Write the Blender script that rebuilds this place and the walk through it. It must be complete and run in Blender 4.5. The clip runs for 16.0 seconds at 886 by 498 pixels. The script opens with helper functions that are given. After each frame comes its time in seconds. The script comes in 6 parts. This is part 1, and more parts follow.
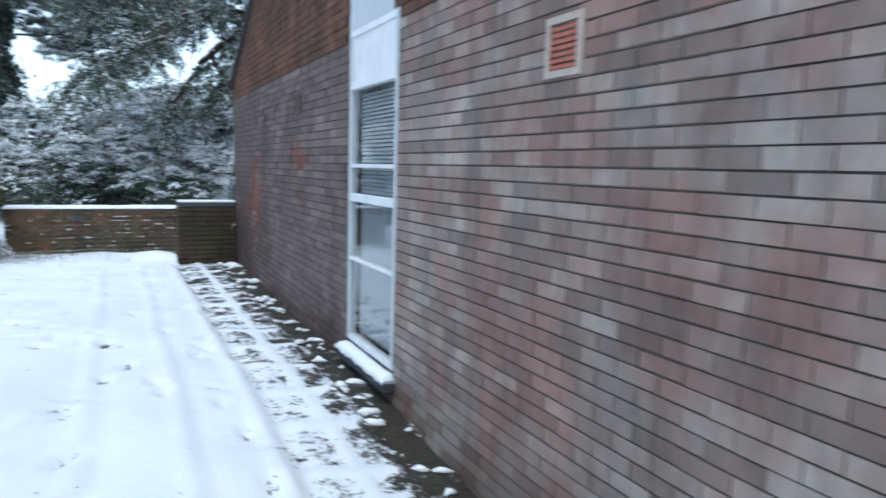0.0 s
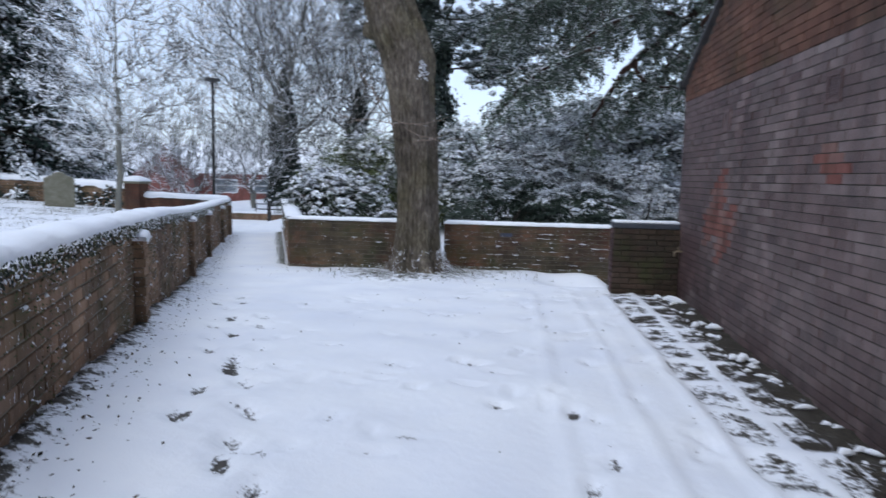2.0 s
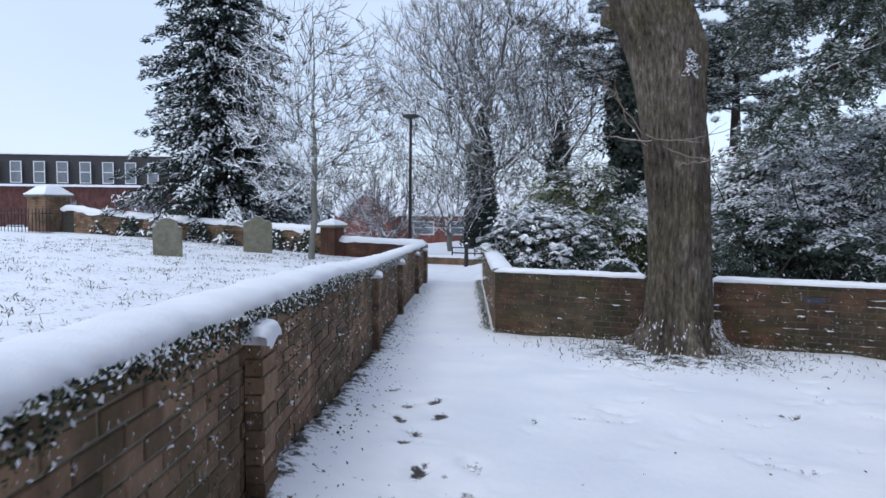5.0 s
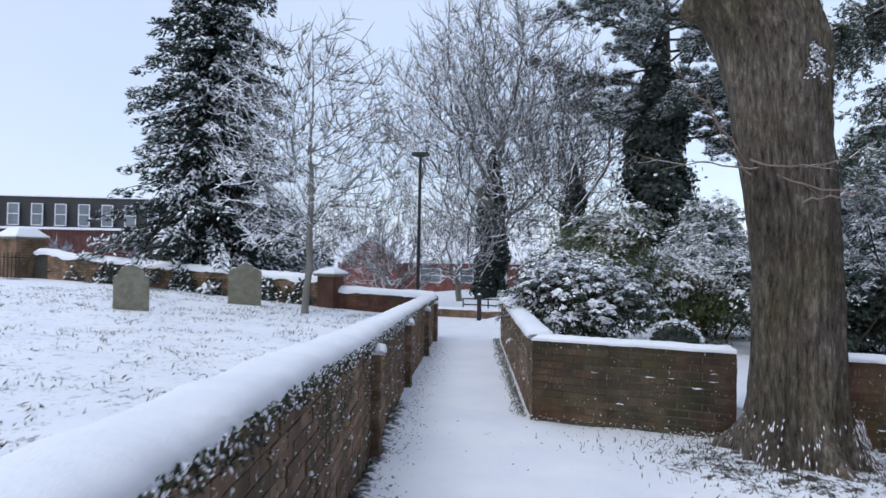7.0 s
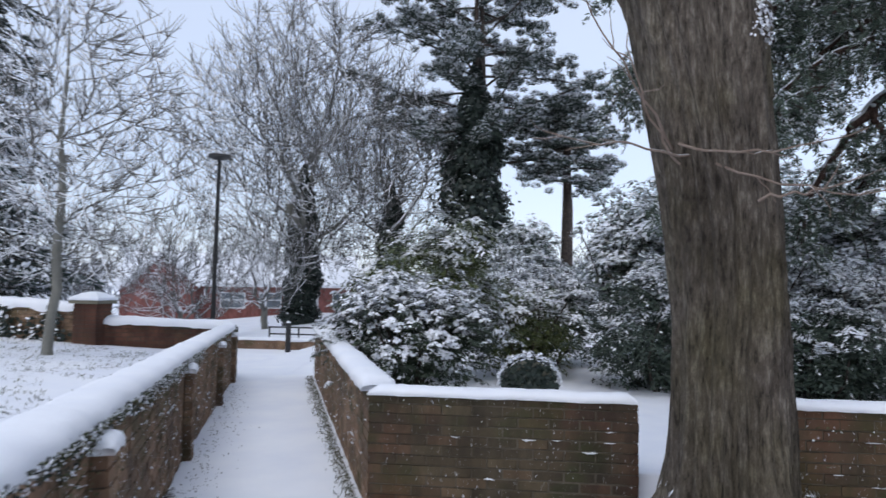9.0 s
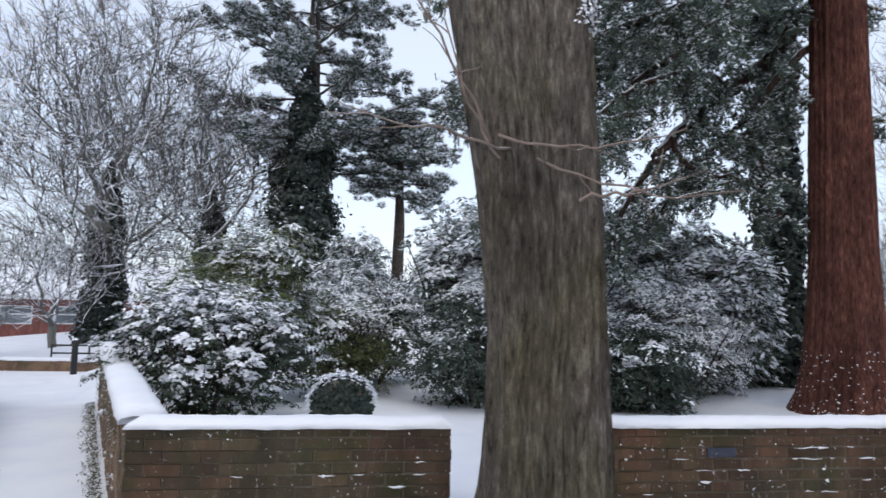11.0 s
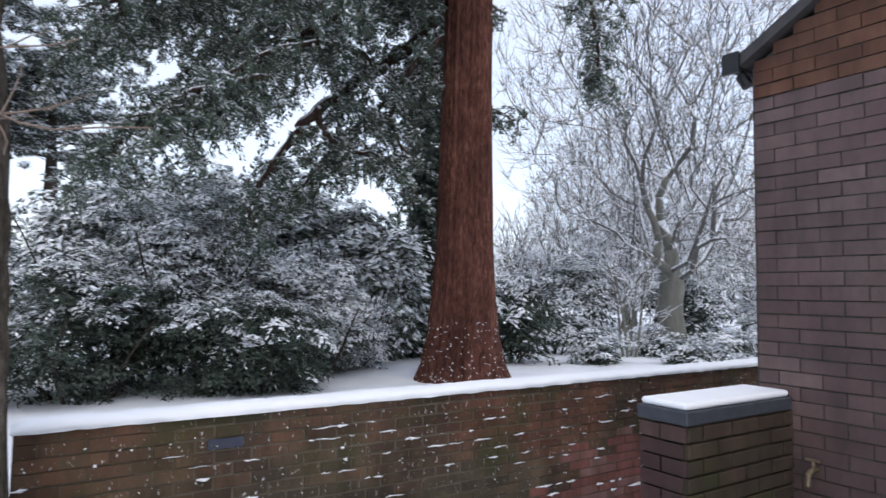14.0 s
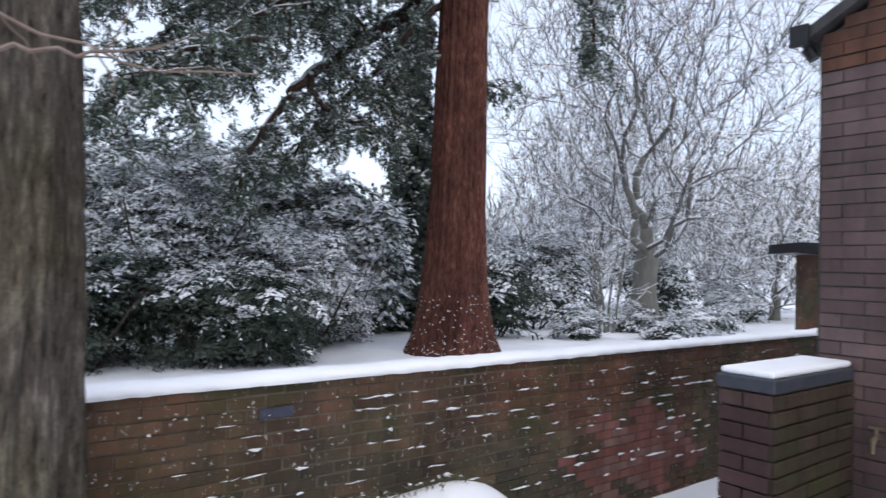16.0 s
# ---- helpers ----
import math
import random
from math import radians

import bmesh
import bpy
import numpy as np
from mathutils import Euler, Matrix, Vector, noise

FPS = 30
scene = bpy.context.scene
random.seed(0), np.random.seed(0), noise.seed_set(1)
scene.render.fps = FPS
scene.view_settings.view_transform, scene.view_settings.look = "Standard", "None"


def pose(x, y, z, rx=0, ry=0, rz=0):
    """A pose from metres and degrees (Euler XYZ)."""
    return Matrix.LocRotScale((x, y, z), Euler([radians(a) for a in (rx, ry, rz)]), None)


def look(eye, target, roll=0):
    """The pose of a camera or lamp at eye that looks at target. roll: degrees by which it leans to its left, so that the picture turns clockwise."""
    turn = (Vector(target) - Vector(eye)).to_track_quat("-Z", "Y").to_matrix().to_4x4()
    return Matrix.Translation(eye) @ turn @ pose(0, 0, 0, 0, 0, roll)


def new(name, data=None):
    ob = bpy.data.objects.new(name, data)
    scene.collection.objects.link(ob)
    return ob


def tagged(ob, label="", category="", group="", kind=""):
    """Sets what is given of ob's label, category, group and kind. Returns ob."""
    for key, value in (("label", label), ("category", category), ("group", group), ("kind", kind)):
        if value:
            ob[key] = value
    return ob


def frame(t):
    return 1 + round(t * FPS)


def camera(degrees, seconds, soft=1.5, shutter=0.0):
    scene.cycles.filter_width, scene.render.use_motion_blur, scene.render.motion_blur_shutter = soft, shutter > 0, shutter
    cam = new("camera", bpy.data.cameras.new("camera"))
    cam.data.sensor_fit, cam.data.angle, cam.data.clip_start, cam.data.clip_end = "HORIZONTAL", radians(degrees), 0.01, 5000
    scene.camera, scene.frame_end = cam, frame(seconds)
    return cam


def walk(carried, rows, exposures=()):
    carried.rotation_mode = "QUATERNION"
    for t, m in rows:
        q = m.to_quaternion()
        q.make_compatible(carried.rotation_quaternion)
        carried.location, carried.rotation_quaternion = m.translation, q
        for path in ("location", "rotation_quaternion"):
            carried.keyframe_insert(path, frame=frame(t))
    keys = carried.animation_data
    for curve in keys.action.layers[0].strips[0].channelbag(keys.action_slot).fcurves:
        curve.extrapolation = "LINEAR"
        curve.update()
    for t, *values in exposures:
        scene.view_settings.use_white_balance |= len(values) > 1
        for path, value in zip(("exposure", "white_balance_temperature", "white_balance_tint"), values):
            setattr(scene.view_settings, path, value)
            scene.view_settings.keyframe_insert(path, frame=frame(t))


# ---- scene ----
cam = camera(69.6, 16.0, shutter=0.4)
PATH = [
    (0, (-0.35, -0.728, 1.597), (0.562, 1.035, 1.349), 1.7),
    (0.5, (-0.487, -0.273, 1.587), (0.121, 1.617, 1.344), 2.0),
    (1, (-0.662, 0.237, 1.592), (-0.287, 2.186, 1.349), 1.8),
    (1.5, (-0.845, 0.694, 1.607), (-0.764, 2.677, 1.366), 1.4),
    (2, (-0.877, 1.115, 1.542), (-1.085, 3.091, 1.315), 1.3),
    (2.5, (-0.967, 1.621, 1.565), (-1.373, 3.568, 1.357), 1.1),
    (3, (-1.099, 1.99, 1.572), (-1.591, 3.918, 1.378), 1.0),
    (3.5, (-1.309, 2.475, 1.556), (-1.853, 4.393, 1.395), 1.0),
    (4, (-1.518, 2.836, 1.532), (-2.161, 4.725, 1.392), 0.6),
    (4.5, (-1.793, 3.28, 1.549), (-2.524, 5.137, 1.414), 0.9),
    (4.7, (-1.884, 3.443, 1.529), (-2.647, 5.288, 1.404), 0.5),
    (6.8, (-2.861, 5.253, 1.558), (-3.68, 7.077, 1.573), 0.8),
    (7, (-2.961, 5.427, 1.568), (-3.762, 7.259, 1.603), 0.9),
    (7.5, (-3.149, 5.884, 1.533), (-3.881, 7.743, 1.616), 0.9),
    (8, (-3.391, 6.38, 1.528), (-4.004, 8.281, 1.626), 0.9),
    (8.5, (-3.563, 6.844, 1.51), (-3.983, 8.796, 1.621), 1.1),
    (9, (-3.696, 7.281, 1.553), (-3.929, 9.264, 1.671), 0.9),
    (11.3, (-3.389, 7.946, 1.496), (-3.056, 9.909, 1.677), 1.2),
    (11.5, (-3.248, 7.964, 1.485), (-2.881, 9.922, 1.663), 1.0),
    (12, (-2.852, 8.034, 1.473), (-2.386, 9.971, 1.643), 1.0),
    (12.5, (-2.532, 8.055, 1.489), (-1.92, 9.952, 1.65), 0.9),
    (13, (-2.28, 8.081, 1.501), (-1.499, 9.915, 1.657), 0.6),
    (13.5, (-2.096, 8.11, 1.504), (-1.143, 9.862, 1.652), 0.7),
    (14, (-2.011, 8.101, 1.495), (-0.915, 9.768, 1.626), 0.8),
    (14.5, (-1.997, 8.099, 1.483), (-0.793, 9.692, 1.589), 1.0),
    (15, (-2.044, 8.153, 1.464), (-0.776, 9.697, 1.541), 1.1),
    (15.5, (-2.238, 8.338, 1.457), (-0.951, 9.867, 1.52), 1.3),
    (16, (-2.452, 8.526, 1.433), (-1.245, 10.12, 1.492), 1.7),
]
walk(cam, [(t, look(eye, target, roll)) for t, eye, target, roll in PATH],
     [(0, 0.62, 6150, -1), (0.6, 0.38, 6300, 2), (1.2, 0.12, 6350, 6), (2.0, 0.10, 6350, 8), (7.0, 0.05, 6480, 9), (9.0, 0.03, 6650, 10), (12, 0.31, 7000, 10), (16, 0.40, 6950, 11)])

# ---- world, sun and exposure ----
SKY = (0.74, 0.81, 1.0)
world = bpy.data.worlds.new("overcast_sky")
scene.world = world
world.use_nodes = True
wn = world.node_tree
wn.nodes.clear()
sky = wn.nodes.new("ShaderNodeTexSky")
sky.sky_type, sky.sun_disc = "NISHITA", False
sky.sun_elevation, sky.sun_rotation = radians(28), radians(200)
sky_bg = wn.nodes.new("ShaderNodeBackground")
sky_bg.inputs["Strength"].default_value = 0.05
cloud_noise = wn.nodes.new("ShaderNodeTexNoise")
cloud_noise.inputs["Scale"].default_value = 1.6
cloud_noise.inputs["Detail"].default_value = 4
cloud_ramp = wn.nodes.new("ShaderNodeValToRGB")
cloud_ramp.color_ramp.elements[0].position, cloud_ramp.color_ramp.elements[0].color = 0.3, (0.62, 0.73, 1.0, 1)
cloud_ramp.color_ramp.elements[1].position, cloud_ramp.color_ramp.elements[1].color = 0.7, (0.71, 0.80, 1.0, 1)
cloud_bg = wn.nodes.new("ShaderNodeBackground")
cloud_bg.inputs["Strength"].default_value = 0.80
both = wn.nodes.new("ShaderNodeAddShader")
wout = wn.nodes.new("ShaderNodeOutputWorld")
wn.links.new(sky.outputs["Color"], sky_bg.inputs["Color"])
wn.links.new(cloud_noise.outputs["Fac"], cloud_ramp.inputs["Fac"])
wn.links.new(cloud_ramp.outputs["Color"], cloud_bg.inputs["Color"])
wn.links.new(sky_bg.outputs[0], both.inputs[0])
wn.links.new(cloud_bg.outputs[0], both.inputs[1])
wn.links.new(both.outputs[0], wout.inputs["Surface"])

sun = new("sun", bpy.data.lights.new("sun", "SUN"))
sun.data.energy, sun.data.angle, sun.data.color = 0.9, radians(40), (1.0, 0.97, 0.93)
sun.matrix_world = look((0, 0, 30), (5, 14, 0))


# ---- materials ----
class Nodes:
    """A material's node tree with short calls."""

    def __init__(self, name, rough=0.7, metal=0.0, spec=0.4):
        self.m = bpy.data.materials.new(name)
        self.m.use_nodes = True
        self.t = self.m.node_tree
        self.t.nodes.clear()
        self.b = self.add("ShaderNodeBsdfPrincipled")
        self.b.inputs["Roughness"].default_value = rough
        self.b.inputs["Metallic"].default_value = metal
        self.b.inputs["Specular IOR Level"].default_value = spec
        out = self.add("ShaderNodeOutputMaterial")
        self.link(self.b.outputs[0], out.inputs["Surface"])
        self.pos = self.add("ShaderNodeNewGeometry")
        self.obj = self.add("ShaderNodeObjectInfo")

    def add(self, kind):
        return self.t.nodes.new(kind)

    def link(self, a, b):
        self.t.links.new(a, b)

    def noise(self, scale, detail=3.0, rough=0.55, stretch=None, seed=0.0):
        n = self.add("ShaderNodeTexNoise")
        n.inputs["Scale"].default_value, n.inputs["Detail"].default_value = scale, detail
        n.inputs["Roughness"].default_value = rough
        mp = self.add("ShaderNodeMapping")
        mp.inputs["Location"].default_value = (seed, seed * 1.7, seed * 0.6)
        if stretch:
            mp.inputs["Scale"].default_value = stretch
        self.link(self.pos.outputs["Position"], mp.inputs["Vector"])
        self.link(mp.outputs[0], n.inputs["Vector"])
        return n.outputs["Fac"]

    def ramp(self, fac, *stops):
        r = self.add("ShaderNodeValToRGB")
        e = r.color_ramp.elements
        while len(e) < len(stops):
            e.new(0.5)
        for k, (p, c) in zip(e, stops):
            k.position, k.color = p, (*c, 1) if len(c) == 3 else c
        self.link(fac, r.inputs["Fac"])
        return r.outputs["Color"]

    def mix(self, fac, a, b, mode="MIX"):
        m = self.add("ShaderNodeMix")
        m.data_type, m.blend_type = "RGBA", mode
        for v, s in ((fac, m.inputs[0]), (a, m.inputs[6]), (b, m.inputs[7])):
            if isinstance(v, (int, float)):
                s.default_value = v
            elif isinstance(v, tuple):
                s.default_value = (*v, 1)
            else:
                self.link(v, s)
        return m.outputs[2]

    def math(self, op, a, b=0.0, c=0.0):
        m = self.add("ShaderNodeMath")
        m.operation = op
        for v, s in zip((a, b, c), m.inputs):
            if isinstance(v, (int, float)):
                s.default_value = v
            else:
                self.link(v, s)
        return m.outputs[0]

    def up(self, lo, hi):
        """0 to 1 as the surface turns from level lo to level hi of its upward normal."""
        s = self.add("ShaderNodeSeparateXYZ")
        self.link(self.pos.outputs["Normal"], s.inputs[0])
        mr = self.add("ShaderNodeMapRange")
        mr.inputs["From Min"].default_value, mr.inputs["From Max"].default_value = lo, hi
        self.link(s.outputs["Z"], mr.inputs["Value"])
        return mr.outputs[0]

    def bump(self, fac, strength=0.3, distance=0.01):
        b = self.add("ShaderNodeBump")
        b.inputs["Strength"].default_value, b.inputs["Distance"].default_value = strength, distance
        self.link(fac, b.inputs["Height"])
        self.link(b.outputs[0], self.b.inputs["Normal"])

    def done(self, colour):
        if isinstance(colour, tuple):
            self.b.inputs["Base Color"].default_value = (*colour, 1)
        else:
            self.link(colour, self.b.inputs["Base Color"])
        return self.m


def snow_material():
    n = Nodes("snow", 0.55, spec=0.3)
    c = n.ramp(n.noise(2.2, 5), (0.3, (0.83, 0.86, 0.92)), (0.7, (0.90, 0.92, 0.95)))
    f = n.math("ADD", n.noise(18, 5), n.math("MULTIPLY", n.noise(120, 2), 0.5))
    n.bump(f, 0.35, 0.012)
    n.b.inputs["Subsurface Weight"].default_value = 0.0
    return n.done(c)


def ground_material():
    """Trodden snow, thin where leaf litter and paving show."""
    n = Nodes("ground_snow", 0.55, spec=0.3)
    c = n.ramp(n.noise(1.3, 6), (0.3, (0.80, 0.83, 0.90)), (0.7, (0.90, 0.92, 0.95)))
    at = n.add("ShaderNodeAttribute")
    at.attribute_name = "thin"
    fine = n.noise(26, 6, 0.7)
    mid = n.math("MULTIPLY", n.math("MULTIPLY", n.math("SUBTRACT", n.noise(6.5, 4, 0.6, seed=1.3), 0.5), 3.2), at.outputs["Fac"])
    cover = n.math("ADD", n.math("ADD", n.math("MULTIPLY", at.outputs["Fac"], 1.25), mid), n.math("MULTIPLY", n.math("SUBTRACT", fine, 0.5), 1.5))
    fac = n.ramp(cover, (0.5, (0, 0, 0)), (0.72, (1, 1, 1)))
    soil = n.ramp(n.noise(40, 4, seed=3), (0.3, (0.018, 0.016, 0.014)), (0.7, (0.075, 0.065, 0.05)))
    n.bump(n.math("ADD", n.noise(14, 5), n.math("MULTIPLY", n.noise(110, 2), 0.4)), 0.35, 0.012)
    return n.done(n.mix(fac, c, soil))


def brick_material(name, ramp_stops, grime, moss=0.3, islands=True, fade=None, dust=0.0, patch=0.85, rough=0.85, spec=0.25):
    n = Nodes(name, rough, spec=spec)
    rnd = n.pos.outputs["Random Per Island"] if islands else n.obj.outputs["Random"]
    c = n.ramp(rnd, *ramp_stops)
    if fade:
        c = n.mix(n.ramp(n.noise(patch, 3, seed=4.4), (0.40, (0, 0, 0)), (0.60, (1, 1, 1))), c, n.ramp(rnd, *fade))
    c = n.mix(n.math("MULTIPLY", n.ramp(n.noise(1.1, 4, seed=7), (0.42, (0, 0, 0)), (0.62, (1, 1, 1))), grime), c, (0.034, 0.031, 0.026))
    streak = n.ramp(n.noise(5.0, 5, 0.65, (1, 1, 0.35), 9.1), (0.36, (0.62, 0.61, 0.60)), (0.64, (1.28, 1.27, 1.24)))
    c = n.mix(0.85, c, streak, "MULTIPLY")
    c = n.mix(n.math("MULTIPLY", n.ramp(n.noise(2.4, 5, seed=11), (0.50, (0, 0, 0)), (0.66, (1, 1, 1))), moss), c, (0.05, 0.062, 0.022))
    c = n.mix(n.math("MULTIPLY", n.noise(60, 4, 0.7), 0.55), c, n.mix(1.0, c, (0.45, 0.43, 0.42), "MULTIPLY"))
    if dust:
        c = n.mix(n.math("MULTIPLY", n.ramp(n.noise(38, 5, 0.75, (1, 1, 0.5), 2.2), (0.62, (0, 0, 0)), (0.66, (1, 1, 1))), dust), c, (0.85, 0.88, 0.93))
    n.bump(n.math("ADD", n.noise(90, 4), n.noise(320, 2)), 0.5, 0.004)
    return n.done(c)


def plain(name, a, b, scale=12, rough=0.7, metal=0.0, bump=0.2, snow=None, stretch=None, spec=0.4):
    n = Nodes(name, rough, metal, spec)
    c = n.ramp(n.math("ADD", n.math("MULTIPLY", n.noise(scale, 5, 0.6, stretch), 0.7), n.math("MULTIPLY", n.noise(scale * 7, 3, stretch=stretch), 0.3)), (0.32, a), (0.68, b))
    if snow:
        c = n.mix(n.ramp(n.math("ADD", n.up(*snow), n.math("MULTIPLY", n.math("SUBTRACT", n.noise(9, 4), 0.5), 0.7)), (0.4, (0, 0, 0)), (0.6, (1, 1, 1))), c, (0.86, 0.89, 0.94))
    n.bump(n.noise(scale * 5, 4, stretch=stretch), bump, 0.006)
    return n.done(c)


def bark_material(name, a, b, moss=None, scale=1.0, snow=None):
    n = Nodes(name, 0.9, spec=0.15)
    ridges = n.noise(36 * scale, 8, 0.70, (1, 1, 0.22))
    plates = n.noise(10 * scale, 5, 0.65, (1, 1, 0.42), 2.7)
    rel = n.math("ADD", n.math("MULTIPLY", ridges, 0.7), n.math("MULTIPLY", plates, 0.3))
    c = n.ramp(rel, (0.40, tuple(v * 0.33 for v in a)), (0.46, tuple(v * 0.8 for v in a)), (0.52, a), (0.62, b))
    c = n.mix(0.8, c, n.ramp(n.noise(1.6, 5, 0.6, (1, 1, 0.5), 3.3), (0.35, (0.55, 0.53, 0.51)), (0.65, (1.32, 1.29, 1.24))), "MULTIPLY")
    c = n.mix(0.5, c, n.ramp(n.noise(90, 4, 0.7), (0.3, (0.6, 0.6, 0.6)), (0.7, (1.35, 1.35, 1.35))), "MULTIPLY")
    if moss:
        c = n.mix(n.ramp(n.noise(1.7, 4, seed=5), (0.45, (0, 0, 0)), (0.7, (0.7, 0.7, 0.7))), c, n.mix(1.0, c, moss, "MULTIPLY"))
    if snow:
        c = n.mix(n.ramp(n.math("ADD", n.up(*snow), n.math("MULTIPLY", n.math("SUBTRACT", n.noise(7, 4), 0.5), 0.9)), (0.45, (0, 0, 0)), (0.6, (1, 1, 1))), c, (0.86, 0.89, 0.94))
    n.bump(n.math("ADD", rel, n.math("MULTIPLY", n.noise(80 * scale, 4, stretch=(1, 1, 0.45)), 0.25)), 1.0, 0.04 / scale)
    return n.done(c)


def leaf_material(name, dark, light, rough=0.5):
    n = Nodes(name, rough, spec=0.3)
    c = n.ramp(n.pos.outputs["Random Per Island"], (0.0, dark), (1.0, light))
    c = n.mix(n.math("MULTIPLY", n.noise(1.2, 3), 0.6), c, n.mix(1.0, c, (0.5, 0.55, 0.5), "MULTIPLY"))
    return n.done(c)


SNOW = snow_material()
GROUND = ground_material()
FADED = ((0.0, (0.18, 0.14, 0.125)), (0.35, (0.26, 0.213, 0.192)), (0.7, (0.32, 0.274, 0.248)), (1.0, (0.41, 0.362, 0.333)))
RAW = ((0.0, (0.19, 0.098, 0.083)), (0.5, (0.265, 0.15, 0.13)), (1.0, (0.33, 0.215, 0.19)))
SPALL = ((0.0, (0.22, 0.085, 0.07)), (0.5, (0.27, 0.11, 0.09)), (1.0, (0.26, 0.15, 0.13)))
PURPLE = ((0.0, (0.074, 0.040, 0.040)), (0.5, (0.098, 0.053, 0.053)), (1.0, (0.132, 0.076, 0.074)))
RED = ((0.0, (0.115, 0.055, 0.040)), (0.5, (0.150, 0.070, 0.048)), (1.0, (0.180, 0.090, 0.062)))
OLD = ((0.0, (0.082, 0.066, 0.045)), (0.4, (0.108, 0.083, 0.053)), (0.75, (0.130, 0.102, 0.064)), (1.0, (0.165, 0.105, 0.066)))
DARK = ((0.0, (0.19, 0.132, 0.088)), (0.5, (0.29, 0.182, 0.118)), (1.0, (0.40, 0.265, 0.178)))
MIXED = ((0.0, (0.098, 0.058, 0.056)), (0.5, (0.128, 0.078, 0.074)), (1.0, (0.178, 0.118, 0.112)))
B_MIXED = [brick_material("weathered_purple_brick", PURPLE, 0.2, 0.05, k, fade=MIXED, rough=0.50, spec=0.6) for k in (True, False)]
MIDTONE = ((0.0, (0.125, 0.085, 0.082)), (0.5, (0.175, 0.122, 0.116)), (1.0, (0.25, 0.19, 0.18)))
B_MID = [brick_material("mid_toned_brick", MIDTONE, 0.15, 0.05, k, fade=MIXED, patch=1.4, rough=0.5, spec=0.6) for k in (True, False)]
B_FADED = [brick_material("faded_brick", FADED, 0.08, 0.08, k, fade=RAW, patch=2.0, rough=0.50, spec=0.7) for k in (True, False)]
B_RED = [brick_material("red_brick", RED, 0.45, 0.25, k) for k in (True, False)]
B_PURPLE = [brick_material("purple_brick", PURPLE, 0.45, 0.2, k) for k in (True, False)]
B_OLD = [brick_material("old_mossy_brick", OLD, 0.6, 0.6, k, fade=((0.0, (0.13, 0.058, 0.038)), (1.0, (0.20, 0.092, 0.058))), dust=0.7) for k in (True, False)]
B_DARK = [brick_material("dark_damp_brick", DARK, 0.35, 0.55, k, dust=0.9) for k in (True, False)]
B_SPALL = [brick_material("spalled_red_brick", SPALL, 0.25, 0.1, k) for k in (True, False)]
B_MOSSY = [brick_material("mossy_purple_brick", ((0.0, (0.045, 0.036, 0.024)), (0.5, (0.062, 0.043, 0.030)), (1.0, (0.085, 0.055, 0.042))), 0.5, 0.7, k) for k in (True, False)]
B_MAROON = brick_material("maroon_brick", ((0, (0.12, 0.055, 0.05)), (1, (0.16, 0.075, 0.068))), 0.1, 0.0)
B_HOUSE = brick_material("house_brick", ((0, (0.25, 0.10, 0.09)), (1, (0.30, 0.13, 0.115))), 0.1, 0.0)
MORTAR = plain("mortar", (0.10, 0.088, 0.08), (0.19, 0.17, 0.155), 30, 0.95, bump=0.5)
# dirty mortar; on the building its dark tone paints the shade in the joints
MORTAR_DARK = plain("dirt_and_shade_mortar", (0.03, 0.029, 0.024), (0.085, 0.08, 0.065), 20, 0.95, bump=0.5)
MORTAR_OLD = plain("old_mortar", (0.070, 0.058, 0.042), (0.14, 0.12, 0.09), 16, 0.95, bump=0.5)
MORTAR_PALE = plain("pale_mortar", (0.13, 0.115, 0.09), (0.28, 0.255, 0.20), 16, 0.95, bump=0.5)
COPING = plain("slate_blue_brick", (0.030, 0.036, 0.048), (0.06, 0.066, 0.08), 14, 0.55)
WHITE = plain("white_paint", (0.62, 0.65, 0.68), (0.78, 0.80, 0.82), 6, 0.45, bump=0.05)
GREYPANEL = plain("grey_panel", (0.42, 0.46, 0.50), (0.52, 0.56, 0.60), 4, 0.5, bump=0.05)
BLIND = plain("blind_slat", (0.42, 0.46, 0.50), (0.56, 0.60, 0.64), 8, 0.5, bump=0.05)
ROOMDARK = plain("room_wall", (0.14, 0.15, 0.16), (0.22, 0.23, 0.24), 2, 0.9)
TILE = plain("roof_tile", (0.035, 0.034, 0.036), (0.07, 0.066, 0.066), 10, 0.7, snow=(0.7, 0.9))
BLACK = plain("black_plastic", (0.012, 0.012, 0.014), (0.025, 0.025, 0.028), 8, 0.4)
IRON = plain("black_iron", (0.012, 0.012, 0.013), (0.03, 0.03, 0.03), 20, 0.5)
STONE = plain("lichen_stone", (0.13, 0.125, 0.085), (0.25, 0.24, 0.19), 9, 0.9, bump=0.5, snow=(0.5, 0.85))
VENT = plain("terracotta_vent", (0.30, 0.09, 0.06), (0.40, 0.14, 0.10), 20, 0.8)
VENTRIM = plain("pale_render", (0.36, 0.30, 0.26), (0.47, 0.40, 0.35), 25, 0.9)
SLAB = plain("paving_slab", (0.14, 0.145, 0.15), (0.24, 0.245, 0.25), 9, 0.85, bump=0.4)
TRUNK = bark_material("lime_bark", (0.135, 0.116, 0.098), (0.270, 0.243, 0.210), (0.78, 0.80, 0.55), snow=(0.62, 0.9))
SEQUOIA = bark_material("redwood_bark", (0.115, 0.047, 0.036), (0.215, 0.100, 0.074), None, 0.8)
LIMBBARK = bark_material("redwood_limb_bark", (0.075, 0.048, 0.040), (0.14, 0.098, 0.08), None, 1.2, snow=(0.25, 0.7))
PINEBARK = bark_material("pine_bark", (0.075, 0.062, 0.055), (0.13, 0.105, 0.09))
